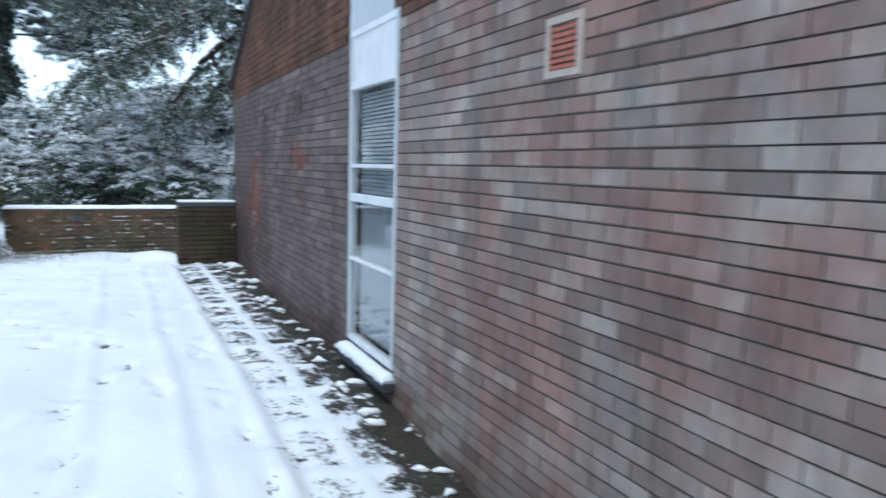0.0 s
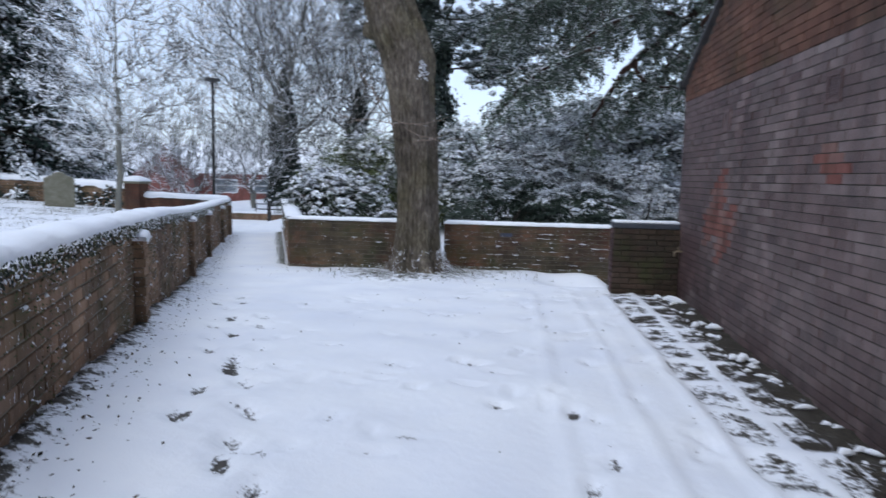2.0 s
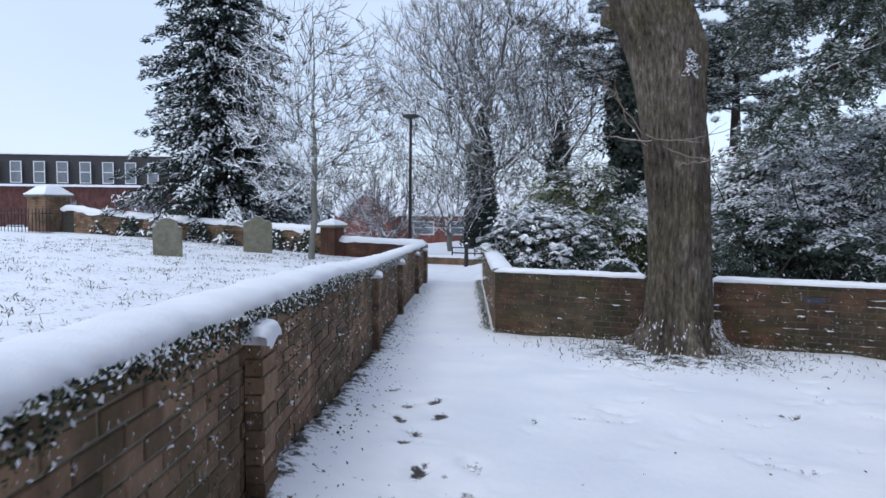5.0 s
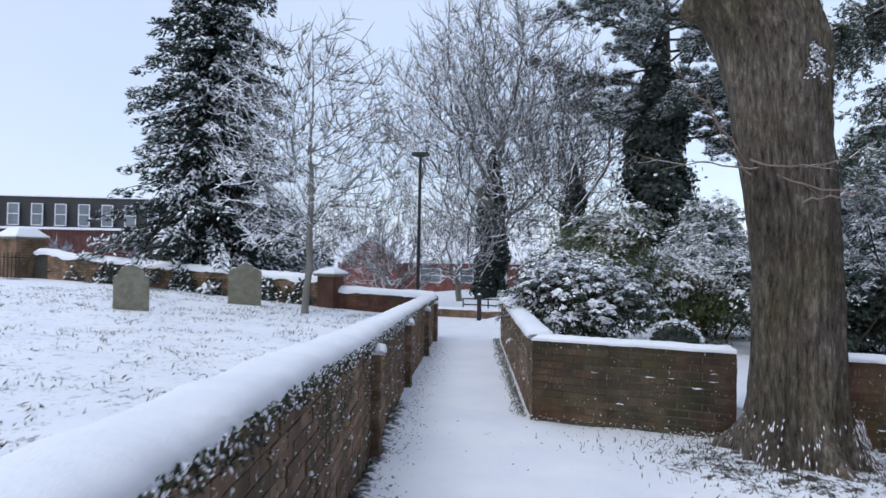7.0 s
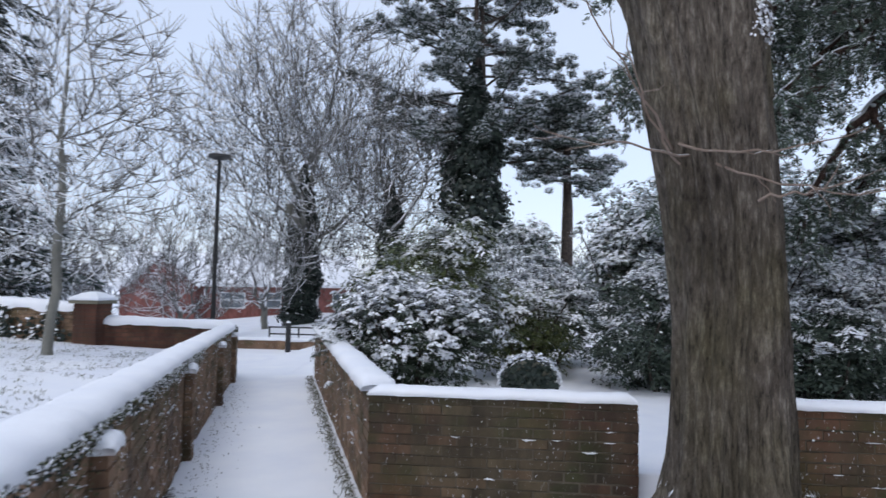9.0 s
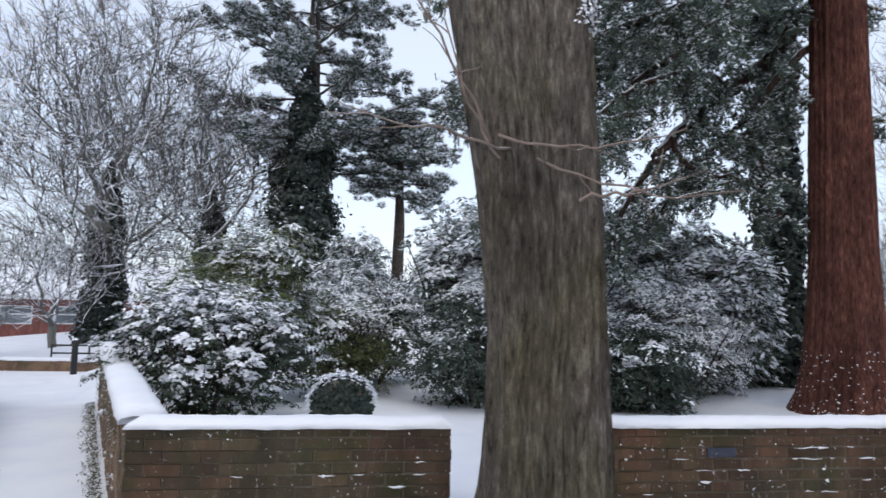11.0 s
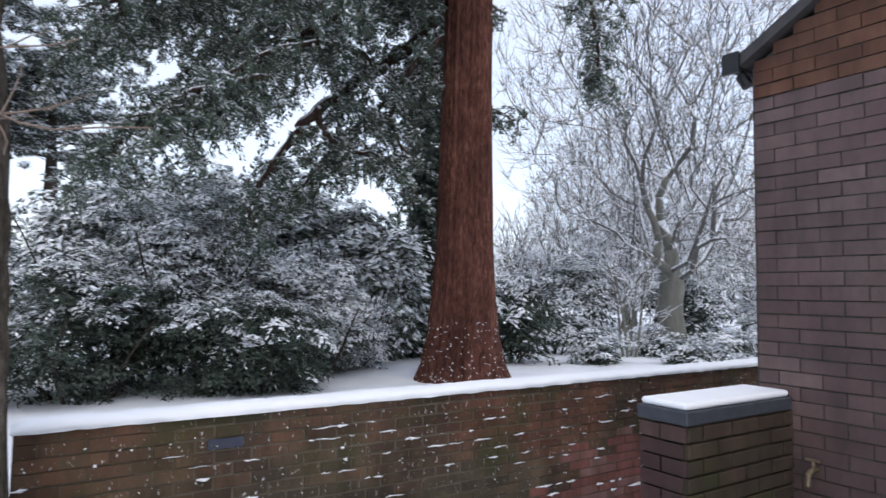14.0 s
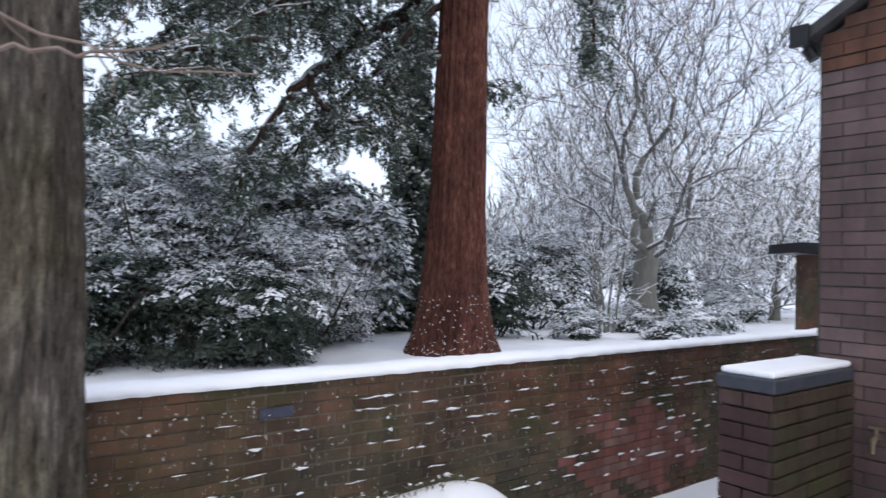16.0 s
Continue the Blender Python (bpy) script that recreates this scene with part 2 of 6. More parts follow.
TWIG = plain("snowy_twig", (0.07, 0.062, 0.052), (0.13, 0.118, 0.10), 9, 0.9, snow=(0.05, 0.55))
TWIGW = plain("frosted_twig", (0.10, 0.095, 0.085), (0.18, 0.17, 0.155), 9, 0.9, snow=(-0.35, 0.35))
TWIGD = plain("rimed_twig", (0.085, 0.082, 0.078), (0.16, 0.155, 0.145), 9, 0.9, snow=(-0.1, 0.6))
L_GRASS = leaf_material("winter_grass", (0.05, 0.055, 0.03), (0.17, 0.16, 0.10), 0.7)
GREYBARK = plain("grey_bark", (0.13, 0.128, 0.11), (0.235, 0.23, 0.20), 7, 0.9, snow=(0.3, 0.75), stretch=(1, 1, 0.3))
REDTWIG = plain("bare_twig", (0.16, 0.11, 0.085), (0.27, 0.215, 0.18), 9, 0.8, snow=(0.45, 0.9))
L_SPRUCE = leaf_material("spruce_needles", (0.022, 0.040, 0.038), (0.06, 0.09, 0.075))
L_SEQ = leaf_material("redwood_needles", (0.062, 0.090, 0.072), (0.175, 0.215, 0.165))
L_IVY = leaf_material("ivy_leaves", (0.012, 0.020, 0.017), (0.040, 0.056, 0.044), 0.35)
L_LAUREL = leaf_material("evergreen_leaves", (0.018, 0.030, 0.020), (0.055, 0.078, 0.046), 0.4)
L_HOLLY = leaf_material("yellow_green_leaves", (0.05, 0.075, 0.025), (0.16, 0.18, 0.07), 0.4)
L_YEW = leaf_material("yew_needles", (0.026, 0.042, 0.034), (0.088, 0.115, 0.090))
L_MOSS = leaf_material("wall_moss", (0.05, 0.058, 0.022), (0.15, 0.165, 0.085), 0.8)
L_BROWN = leaf_material("fallen_leaf", (0.02, 0.016, 0.012), (0.075, 0.05, 0.03), 0.7)
L_PINE = leaf_material("pine_needles", (0.028, 0.045, 0.036), (0.075, 0.095, 0.075))
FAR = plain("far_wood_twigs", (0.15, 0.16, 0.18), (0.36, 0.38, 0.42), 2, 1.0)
GLASS = Nodes("window_glass", 0.03)
GLASS.b.inputs["Transmission Weight"].default_value = 1.0
GLASS.b.inputs["IOR"].default_value = 1.45
GLASS = GLASS.done((0.9, 0.94, 0.96))
DARKGLASS = plain("far_window_glass", (0.10, 0.12, 0.14), (0.22, 0.25, 0.28), 0.6, 0.08, bump=0.0)


# ---- mesh helpers ----
class Mesh:
    """Gathers vertices and faces, with a material slot for each face."""

    def __init__(self, *mats):
        self.v, self.f, self.s, self.mats, self.smooth = [], [], [], mats, False

    def box(self, x0, y0, z0, x1, y1, z1, slot=0):
        k = len(self.v)
        self.v += [(x0, y0, z0), (x1, y0, z0), (x1, y1, z0), (x0, y1, z0), (x0, y0, z1), (x1, y0, z1), (x1, y1, z1), (x0, y1, z1)]
        self.f += [(k, k + 3, k + 2, k + 1), (k + 4, k + 5, k + 6, k + 7), (k, k + 1, k + 5, k + 4), (k + 1, k + 2, k + 6, k + 5), (k + 2, k + 3, k + 7, k + 6), (k + 3, k, k + 4, k + 7)]
        self.s += [slot] * 6
        return self

    def hexa(self, pts, slot=0):
        """A box from its four lower and four upper corners."""
        k = len(self.v)
        self.v += [tuple(p) for p in pts]
        self.f += [(k + a, k + b, k + c, k + d) for a, b, c, d in ((0, 3, 2, 1), (4, 5, 6, 7), (0, 1, 5, 4), (1, 2, 6, 5), (2, 3, 7, 6), (3, 0, 4, 7))]
        self.s += [slot] * 6
        return self

    def tube(self, pts, radii, sides=6, slot=0, wobble=0.0, phase=0.0):
        k, n = len(self.v), len(pts)
        pts = [Vector(p) for p in pts]
        side = None
        for i, (p, r) in enumerate(zip(pts, radii)):
            d = (pts[min(i + 1, n - 1)] - pts[max(i - 1, 0)]).normalized()
            if side is None:
                side = d.orthogonal().normalized()
            side = (side - d * side.dot(d)).normalized()
            other = d.cross(side)
            for j in range(sides):
                a = 2 * math.pi * j / sides
                rr = r * (1 + wobble * math.sin(5 * a + phase + i * 0.15) + wobble * 0.7 * math.sin(9 * a - phase)) if wobble else r
                self.v.append(tuple(p + side * (math.cos(a) * rr) + other * (math.sin(a) * rr)))
        for i in range(n - 1):
            for j in range(sides):
                a, b = k + i * sides + j, k + i * sides + (j + 1) % sides
                self.f.append((a, b, b + sides, a + sides))
                self.s.append(slot)
        self.f += [tuple(range(k + sides - 1, k - 1, -1)), tuple(range(k + (n - 1) * sides, k + n * sides))]
        self.s += [slot] * 2
        return self

    def leaves(self, centres, normals, lengths, widths, slot=0, rng=None, hang=None):
        """Rhombic leaves. hang: directions in which the leaves point."""
        c, nrm = np.asarray(centres, float), np.asarray(normals, float)
        m = len(c)
        if m == 0:
            return self
        d = np.asarray(hang, float) if hang is not None else rng.normal(size=(m, 3))
        nrm = nrm / (np.linalg.norm(nrm, axis=1, keepdims=True) + 1e-9)
        d = d - nrm * (d * nrm).sum(1, keepdims=True)
        d = d / (np.linalg.norm(d, axis=1, keepdims=True) + 1e-9)
        e = np.cross(nrm, d)
        L, W = np.broadcast_to(lengths, m)[:, None] / 2, np.broadcast_to(widths, m)[:, None] / 2
        q = np.stack([c - d * L, c + e * W - d * L * 0.1, c + d * L, c - e * W - d * L * 0.1], 1).reshape(-1, 3)
        k = len(self.v)
        self.v += q.tolist()
        self.f += (np.arange(m)[:, None] * 4 + np.arange(4) + k).tolist()
        self.s += [slot] * m
        return self

    def data(self, name):
        me = bpy.data.meshes.new(name)
        me.from_pydata(self.v, [], self.f)
        for m in self.mats:
            me.materials.append(m)
        me.polygons.foreach_set("material_index", self.s)
        if self.smooth:
            me.polygons.foreach_set("use_smooth", [True] * len(self.f))
        me.update()
        return me

    def thing(self, name, label, category, kind="", group=""):
        return tagged(new(name, self.data(name)), label, category, group, kind)

    def part(self, name, parent, label="", kind=""):
        ob = new(name, self.data(name))
        ob.parent = parent
        return tagged(ob, label, kind=kind)


def base(name, label, category, at=(0, 0, 0), group="", kind=""):
    ob = tagged(new(name), label, category, group, kind)
    ob.empty_display_size = 0.1
    ob.location = at
    return ob


def softened(ob, width=0.01, segments=2):
    m = ob.modifiers.new("soft_edges", "BEVEL")
    m.width, m.segments, m.limit_method = width, segments, "ANGLE"
    return ob


def lerp_table(table, v):
    a, b = zip(*table)
    return float(np.interp(v, a, b))


# ---- the plan ----
WALL_X = 1.40          # outer face of the long brick building
LEFT = [(-2.25, -12.0), (-2.32, 1.2), (-2.66, 3.0), (-3.77, 5.72), (-6.90, 13.2), (-9.1, 19.1)]
LEFT_XY = [(y, x) for x, y in LEFT]
LEFT_TOP = [(-12, 1.25), (3.4, 1.16), (5, 1.13), (6.6, 1.08), (8.0, 1.03), (9.3, 0.95), (12.9, 0.80), (19.1, 0.68)]
RIGHT_BASE = [(-12, -0.35), (0, -0.22), (2.1, -0.15), (3.3, -0.06), (5, -0.02), (8.7, 0.03), (12, 0.0)]
LEFT_BASE = [(-12, 0.4), (3.5, 0.455), (5.3, 0.345), (6.6, 0.25), (8, 0.10), (9.5, -0.02), (12.3, -0.17), (19, -0.27), (26, -0.45), (60, -1.2)]
TREEWALL_Y, TREEWALL_TOP = 12.07, 0.75
CORNER = (-4.81, 12.07)
RIGHT_END = (-7.60, 19.4)


def dip(x, y):
    """The ground sinks behind the stub wall, with a drift against the garden wall."""
    u, s = np.clip((x + 0.7) / 1.3, 0, 1), np.clip((y - 10.2) / 1.2, 0, 1)
    deep = 0.40 + 0.24 * np.clip((x - 0.6) / 1.2, 0, 1)
    return -deep * u * u * (3 - 2 * u) * s * s * (3 - 2 * s) + 0.34 * np.exp(-((x - 0.42) / 0.55) ** 2 - ((y - 11.95) / 0.4) ** 2)


def path_z(x, y):
    xl = lerp_table(LEFT_XY, y)
    f = min(1, max(0, (x - xl) / (WALL_X - xl)))
    return lerp_table(LEFT_BASE, y) * (1 - f) + lerp_table(RIGHT_BASE, y) * f + float(dip(x, y))


def garden_z(x, y):
    return lerp_table([(12, 0.18), (14.5, 0.10), (17.5, -0.08), (25, -0.15), (60, -0.3)], y)


def yard_z(x, y):
    return min(0.95, max(-0.5, 0.45 - 0.058 * (x + 10.5) - 0.054 * (y - 16.05)))


def right_wall_x(y):
    return CORNER[0] + (RIGHT_END[0] - CORNER[0]) * (y - CORNER[1]) / (RIGHT_END[1] - CORNER[1])


def ground_z(x, y):
    if y > 24:
        far = min(1, (y - 24) / 15)
        return (1 - far) * -0.35 + far * -0.9 if x < right_wall_x(y) else garden_z(x, y)
    if x < lerp_table(LEFT_XY, y) - 0.12 and y < 18.9:
        return yard_z(x, y)
    if y > TREEWALL_Y + 0.12 and x > right_wall_x(y) + 0.12:
        return garden_z(x, y)
    return path_z(x, y)


# ---- ground: one sheet to the horizon ----
def build_ground():
    rng = np.random.default_rng(5)
    far = lambda lo, hi, n: list(lo + (hi - lo) * (np.arange(1, n + 1) / n) ** 2.2)
    xs = list(reversed([-9.3 - (v + 9.3) for v in far(-9.3, 900, 26)])) + list(np.arange(-9.3, 1.75, 0.045)) + far(1.75, 900, 30)
    ys = list(reversed([-1.0 - (v + 1.0) for v in far(-1.0, 900, 22)])) + list(np.arange(-1.0, 12.4, 0.045)) + list(np.arange(12.4, 20.0, 0.1)) + far(20.0, 900, 34)
    xs, ys = np.array(xs), np.array(ys)
    nx, ny = len(xs), len(ys)
    z = np.zeros((ny, nx))
    for j, y in enumerate(ys):
        xl = float(np.interp(y, *zip(*LEFT_XY)))
        f = np.clip((xs - xl) / (WALL_X - xl), 0, 1)
        row = np.interp(y, *zip(*LEFT_BASE)) * (1 - f) + np.interp(y, *zip(*RIGHT_BASE)) * f + dip(xs, y)
        rw = right_wall_x(y)
        if y > 24:
            fr = min(1, (y - 24) / 15)
            row = np.where(xs < rw, -0.35 - 0.55 * fr, garden_z(0, y))
        else:
            yard = np.clip(0.45 - 0.058 * (xs + 10.5) - 0.054 * (y - 16.05), -0.5, 0.95)
            if y < 18.9:
                row = np.where(xs < xl - 0.12, yard, row)
            if y > TREEWALL_Y + 0.12:
                row = np.where(xs > rw + 0.12, garden_z(0, y), row)
        z[j] = row
    X, Y = np.meshgrid(xs, ys)
    thin = np.zeros_like(z)
    near = (X > -9) & (X < 1.7) & (Y > -1) & (Y < 12.4)
    # soft unevenness
    for k in range(40):
        a, w = rng.uniform(0, 6.28), rng.uniform(1.5, 9)
        z += np.where(near, 0.0022 * np.sin((X * math.cos(a) + Y * math.sin(a)) * w + rng.uniform(0, 6)), 0)

    def dent(px, py, ang, length, width, depth, dark):
        dx, dy = X - px, Y - py
        u, v = dx * math.cos(ang) + dy * math.sin(ang), -dx * math.sin(ang) + dy * math.cos(ang)
        g = np.exp(-((u / length) ** 2 + (v / width) ** 2) ** 1.6)
        rim = np.exp(-(((u / length) ** 2 + (v / width) ** 2) ** 0.5 - 1.35) ** 2 / 0.06)
        z[:] += -depth * g + depth * 0.25 * rim
        thin[:] = np.maximum(thin, dark * g)

    # a line of footprints beside the churchyard wall, and others across the yard
    for i in range(30):
        y = 2.0 + i * 0.22
        x = np.interp(y, *zip(*LEFT_XY)) + 0.78 + 0.13 * (-1) ** i + rng.normal(0, 0.09)
        dent(x, y, 1.95 + rng.normal(0, 0.2), 0.15, 0.06, 0.034, rng.uniform(0.46, 0.74))
        dent(x + rng.normal(0, 0.12), y + rng.normal(0, 0.12), rng.uniform(0, 3), 0.08, 0.04, 0.02, rng.uniform(0.3, 0.5))
    for i in range(190):
        x, y = rng.uniform(-3.2, 0.6), rng.uniform(0.6, 10.5)
        if x > np.interp(y, *zip(*LEFT_XY)) + 0.9:
            dent(x, y, rng.uniform(0, 3.1), rng.uniform(0.07, 0.16), 0.045, rng.uniform(0.012, 0.03), rng.uniform(0.22, 0.50))
    for i in range(12):
        dent(-0.55 + rng.normal(0, 0.5), 1.3 + i * 0.33, 1.4, 0.12, 0.05, 0.03, 0.5)
    # low ridges of snow that run along the building over the paving joints
    for x0, wd, hp in ((-0.55, 0.05, 0.010), (-0.05, 0.045, 0.014), (0.40, 0.05, 0.026)):
        side = (X - x0 - 0.015 * np.sin(Y * 2)) / wd
        g = np.exp(-side ** 2) * near * (Y < 9.8)
        z += hp * g - 0.6 * hp * np.exp(-(side - 2.2) ** 2) * near * (Y < 9.8)
        thin[:] = np.maximum(thin, 0.22 * np.exp(-(side - 2.4) ** 2) * near * (Y < 9.8))
    # the slabs beside the building: half bare, ridged with snow along their joints, open soil at the wall
    strip = near & (X > 0.44) & (Y < 9.95)
    joint = np.exp(-(((Y + 0.9 + 0.02 * np.sin(X * 9)) % 0.60 - 0.30) / 0.055) ** 2)
    joint = np.maximum(joint, np.exp(-((X - 0.80 - 0.01 * np.sin(Y * 5)) / 0.04) ** 2))
    bare = 0.34 + 0.16 * np.clip((Y - 3) / 5, 0, 1) + 0.16 * np.clip((X - 0.5) / 0.5, 0, 1)
    thin[:] = np.where(strip, np.maximum(thin, bare * (1 - joint) + 0.12 * joint), thin)
    z += np.where(strip, 0.020 * joint - 0.012, 0)
    soil = strip & (X > 0.98)
    thin[:] = np.where(soil, np.maximum(thin, 0.46 + 0.40 * np.clip((X - 1.0) / 0.2, 0, 1) - 0.10 * joint), thin)
    z -= np.where(strip & (X > 1.08), 0.035, 0)
    # litter round the tree and along the churchyard wall
    d = np.hypot(X + 2.4, (Y - 11.2) * 1.2)
    thin[:] = np.maximum(thin, np.where(near, 0.50 * np.exp(-(d / 1.3) ** 4), 0))
    z += np.where(near, 0.07 * np.exp(-(d / 0.8) ** 2), 0)
    for j, y in enumerate(ys):
        if -1 < y < 12.4:
            xl = np.interp(y, *zip(*LEFT_XY))
            thin[j] = np.maximum(thin[j], np.where((xs > xl - 0.02), 0.58 * np.exp(-((xs - xl) / 0.20) ** 2), 0))
            z[j] += np.where(xs > xl, 0.05 * np.exp(-((xs - xl) / 0.2) ** 2), 0)
            thin[j] = np.maximum(thin[j], np.where(xs < xl - 0.2, 0.31, 0))
    far_yard = (X < -9) & (X > -24) & (Y < 19)
    thin[:] = np.where(far_yard, 0.30, thin)
    verts = np.stack([X, Y, z], 2).reshape(-1, 3)
    idx = np.arange(nx * ny).reshape(ny, nx)
    faces = np.stack([idx[:-1, :-1], idx[:-1, 1:], idx[1:, 1:], idx[1:, :-1]], 2).reshape(-1, 4)
    me = bpy.data.meshes.new("ground")
    me.from_pydata(verts.tolist(), [], faces.tolist())
    me.materials.append(GROUND)
    at = me.attributes.new("thin", "FLOAT", "POINT")
    at.data.foreach_set("value", thin.reshape(-1).astype(np.float32))
    me.polygons.foreach_set("use_smooth", [True] * len(faces))
    me.update()
    return tagged(new("ground", me), "snow-covered yard, path and gardens with footprints and leaf litter", "ground", kind="structure")


build_ground()


# ---- brickwork ----
def brick_run(owner, start, end, z_low, z_top, face, mats, course=0.075, length=0.225, depth=0.10, keep=None, near=None, name="brick", seed=1, gap=0.010, joint=0.010, worn=0.004, lip=0.010):
    """Bricks on the vertical face from start to end. face: which side they look to (+1 to the right of the way from start to end).
    z_low, z_top: heights as functions of the run. keep: a test on (run, z) for bricks that exist. near: a test on (run, z) for those that are parts."""
    rng = np.random.default_rng(seed)
    s, e = Vector(start), Vector(end)
    d = (e - s).normalized()
    out = Vector((d.y, -d.x)) * face
    total = (e - s).length
    shared = {}
    rest = Mesh(mats[0])
    count = 0
    lo = min(z_low(0), z_low(total))
    hi = max(z_top(0), z_top(total), z_top(total / 2))
    rows = int((hi - lo) / course) + 2
    for r in range(rows):
        z0 = lo + r * course
        u = -length * (0.5 if r % 2 else 0.0)
        while u < total:
            u0, u1 = max(0, u) + joint / 2, min(total, u + length) - joint / 2
            u += length
            if u1 - u0 < 0.03:
                continue
            mid = (u0 + u1) / 2
            if z0 + course > z_top(mid) + 0.02 or z0 + course < z_low(mid) or (keep and not keep(mid, z0 + course / 2)):
                continue
            proud = min(0.0035, max(-0.0035, rng.normal(0, worn) * 0.6))
            h = course - gap
            if near and count < 300 and near(mid, z0):
                key = round(u1 - u0, 3)
                if key not in shared:
                    b = Mesh(mats[1])
                    w, c = (u1 - u0) / 2, 0.005
                    b.hexa([(-w, 0, 0), (w, 0, 0), (w, depth - c, 0), (-w, depth - c, 0), (-w, 0, h), (w, 0, h), (w, depth - c, h), (-w, depth - c, h)])
                    k = 8
                    b.v += [(-w + c, depth, c), (w - c, depth, c), (w - c, depth, h - c), (-w + c, depth, h - c)]
                    b.f = [f for f in b.f if set(f) != {2, 3, 6, 7}] + [(2, 3, k, k + 1), (6, 2, k + 1, k + 2), (7, 6, k + 2, k + 3), (3, 7, k + 3, k), (k + 1, k, k + 3, k + 2)]
                    b.s = [0] * len(b.f)
                    shared[key] = b.data(name)
                ob = new(name, shared[key])
                ob.parent = owner
                p = s + d * mid + out * (proud - depth + lip)
                ob.matrix_local = Matrix(((d.x, out.x, 0, p.x), (d.y, out.y, 0, p.y), (0, 0, 1, z0), (0, 0, 0, 1)))
                count += 1
            else:
                a, b = s + d * u0, s + d * u1
                i, o = out * (proud - depth + lip), out * (proud + lip)
                k = rng.normal(0, worn * 0.4)
                rest.hexa([(*(a + o), z0), (*(b + o), z0), (*(b + i), z0), (*(a + i), z0), (*(a + o), z0 + h + k), (*(b + o), z0 + h + k), (*(b + i), z0 + h), (*(a + i), z0 + h)])
    if rest.v:
        rest.part("brickwork", owner, kind="stuff")


def snow_strip(name, parent, pts, width, height, droop=0.02, seed=3, seg=0.06, top=None):
    """A rounded, uneven bank of snow along the points (x, y, z of its underside's middle)."""
    rng = np.random.default_rng(seed)
    m = Mesh(SNOW)
    m.smooth = True
    pts = [Vector(p) for p in pts]
    line = []
    for a, b in zip(pts, pts[1:]):
        n = max(2, int((b - a).length / seg))
        line += [a.lerp(b, i / n) for i in range(n)]
    line.append(pts[-1])
    profile = [(-0.50, -1.0), (-0.53, 0.25), (-0.44, 0.72), (-0.25, 0.97), (0.0, 1.0), (0.25, 0.97), (0.44, 0.72), (0.53, 0.25), (0.50, -1.0)]
    n = len(profile)
    edge = rng.normal(0, 1, len(line))
    edge = np.convolve(edge, [0.25, 0.5, 0.25], "same")
    for i, p in enumerate(line):
        d = (line[min(i + 1, len(line) - 1)] - line[max(i - 1, 0)])
        d.z = 0
        d.normalize()
        o = Vector((d.y, -d.x, 0))
        k = 0.35 if i in (0, len(line) - 1) else 1
        for u, v in profile:
            drop = -droop * (0.6 + abs(edge[i]) * (1.2 if u > 0 else 0.5)) if v < 0 else height * v * k * (1 + 0.06 * math.sin(i * 0.4) + 0.05 * rng.normal())
            m.v.append(tuple(p + o * (u * width * (1 + 0.05 * rng.normal())) + Vector((0, 0, drop))))
    for i in range(len(line) - 1):
        for j in range(n - 1):
            a = i * n + j
            m.f.append((a, a + 1, a + n + 1, a + n))
            m.s.append(0)
    m.f += [tuple(range(n)), tuple(range((len(line) - 1) * n + n - 1, (len(line) - 1) * n - 1, -1))]
    m.s += [0, 0]
    return m.part(name, parent, "soft white snow lying along the top")


# ---- the brick building ----
WIN_Y0, WIN_Y1, WIN_Z0 = 3.38, 4.39, 0.14
EAVE_Y, EAVE_Z, PITCH = 10.11, 2.78, 0.55


def gable_top(y):
    return EAVE_Z + PITCH * (EAVE_Y - y) if y > 0 else EAVE_Z + PITCH * EAVE_Y


building = base("building", "long single-storey brick building with a faded lower wall and sloping roof", "building", (WALL_X, 4, 0))
BUILD_IN = building.matrix_world.inverted()


def built(m, name, label="", kind="", parent=None):
    """A part in world coordinates under a thing that stands elsewhere."""
    ob = m.part(name, parent or building, label, kind)
    return ob


building.location = (0, 0, 0)
X0, X1 = WALL_X, WALL_X + 0.28
# the cores' dark colour stands in for shade between the bricks
for y0, y1, z0, z1 in ((-12, WIN_Y0, -0.7, 2.7), (WIN_Y1, EAVE_Y, -0.7, 2.7), (WIN_Y0, WIN_Y1, -0.7, WIN_Z0 - 0.09)):
    built(Mesh(MORTAR_DARK).box(X0, y0, z0, X1, y1, z1), "wall_core")
built(Mesh(MORTAR_DARK).hexa([(X0, WIN_Y1, 2.7), (X1, WIN_Y1, 2.7), (X1, EAVE_Y, 2.7), (X0, EAVE_Y, 2.7), (X0, WIN_Y1, gable_top(WIN_Y1)), (X1, WIN_Y1, gable_top(WIN_Y1)), (X1, EAVE_Y, gable_top(EAVE_Y)), (X0, EAVE_Y, gable_top(EAVE_Y))]), "gable_core")
built(Mesh(MORTAR_DARK).hexa([(X0, -12, 2.7), (X1, -12, 2.7), (X1, WIN_Y0, 2.7), (X0, WIN_Y0, 2.7), (X0, -12, 3.0), (X1, -12, 3.0), (X1, WIN_Y0, gable_top(WIN_Y0)), (X0, WIN_Y0, gable_top(WIN_Y0))]), "gable_core")
for q in ((X1, EAVE_Y - 0.28, -0.7, 9.0, EAVE_Y, EAVE_Z), (X1, -12, -0.7, 9.0, -11.7, EAVE_Z), (9.0, -12, -0.7, 9.3, EAVE_Y, EAVE_Z)):
    built(Mesh(B_PURPLE[0]).box(*q), "outer_wall", "plain brick rear wall")
roof = Mesh(TILE)
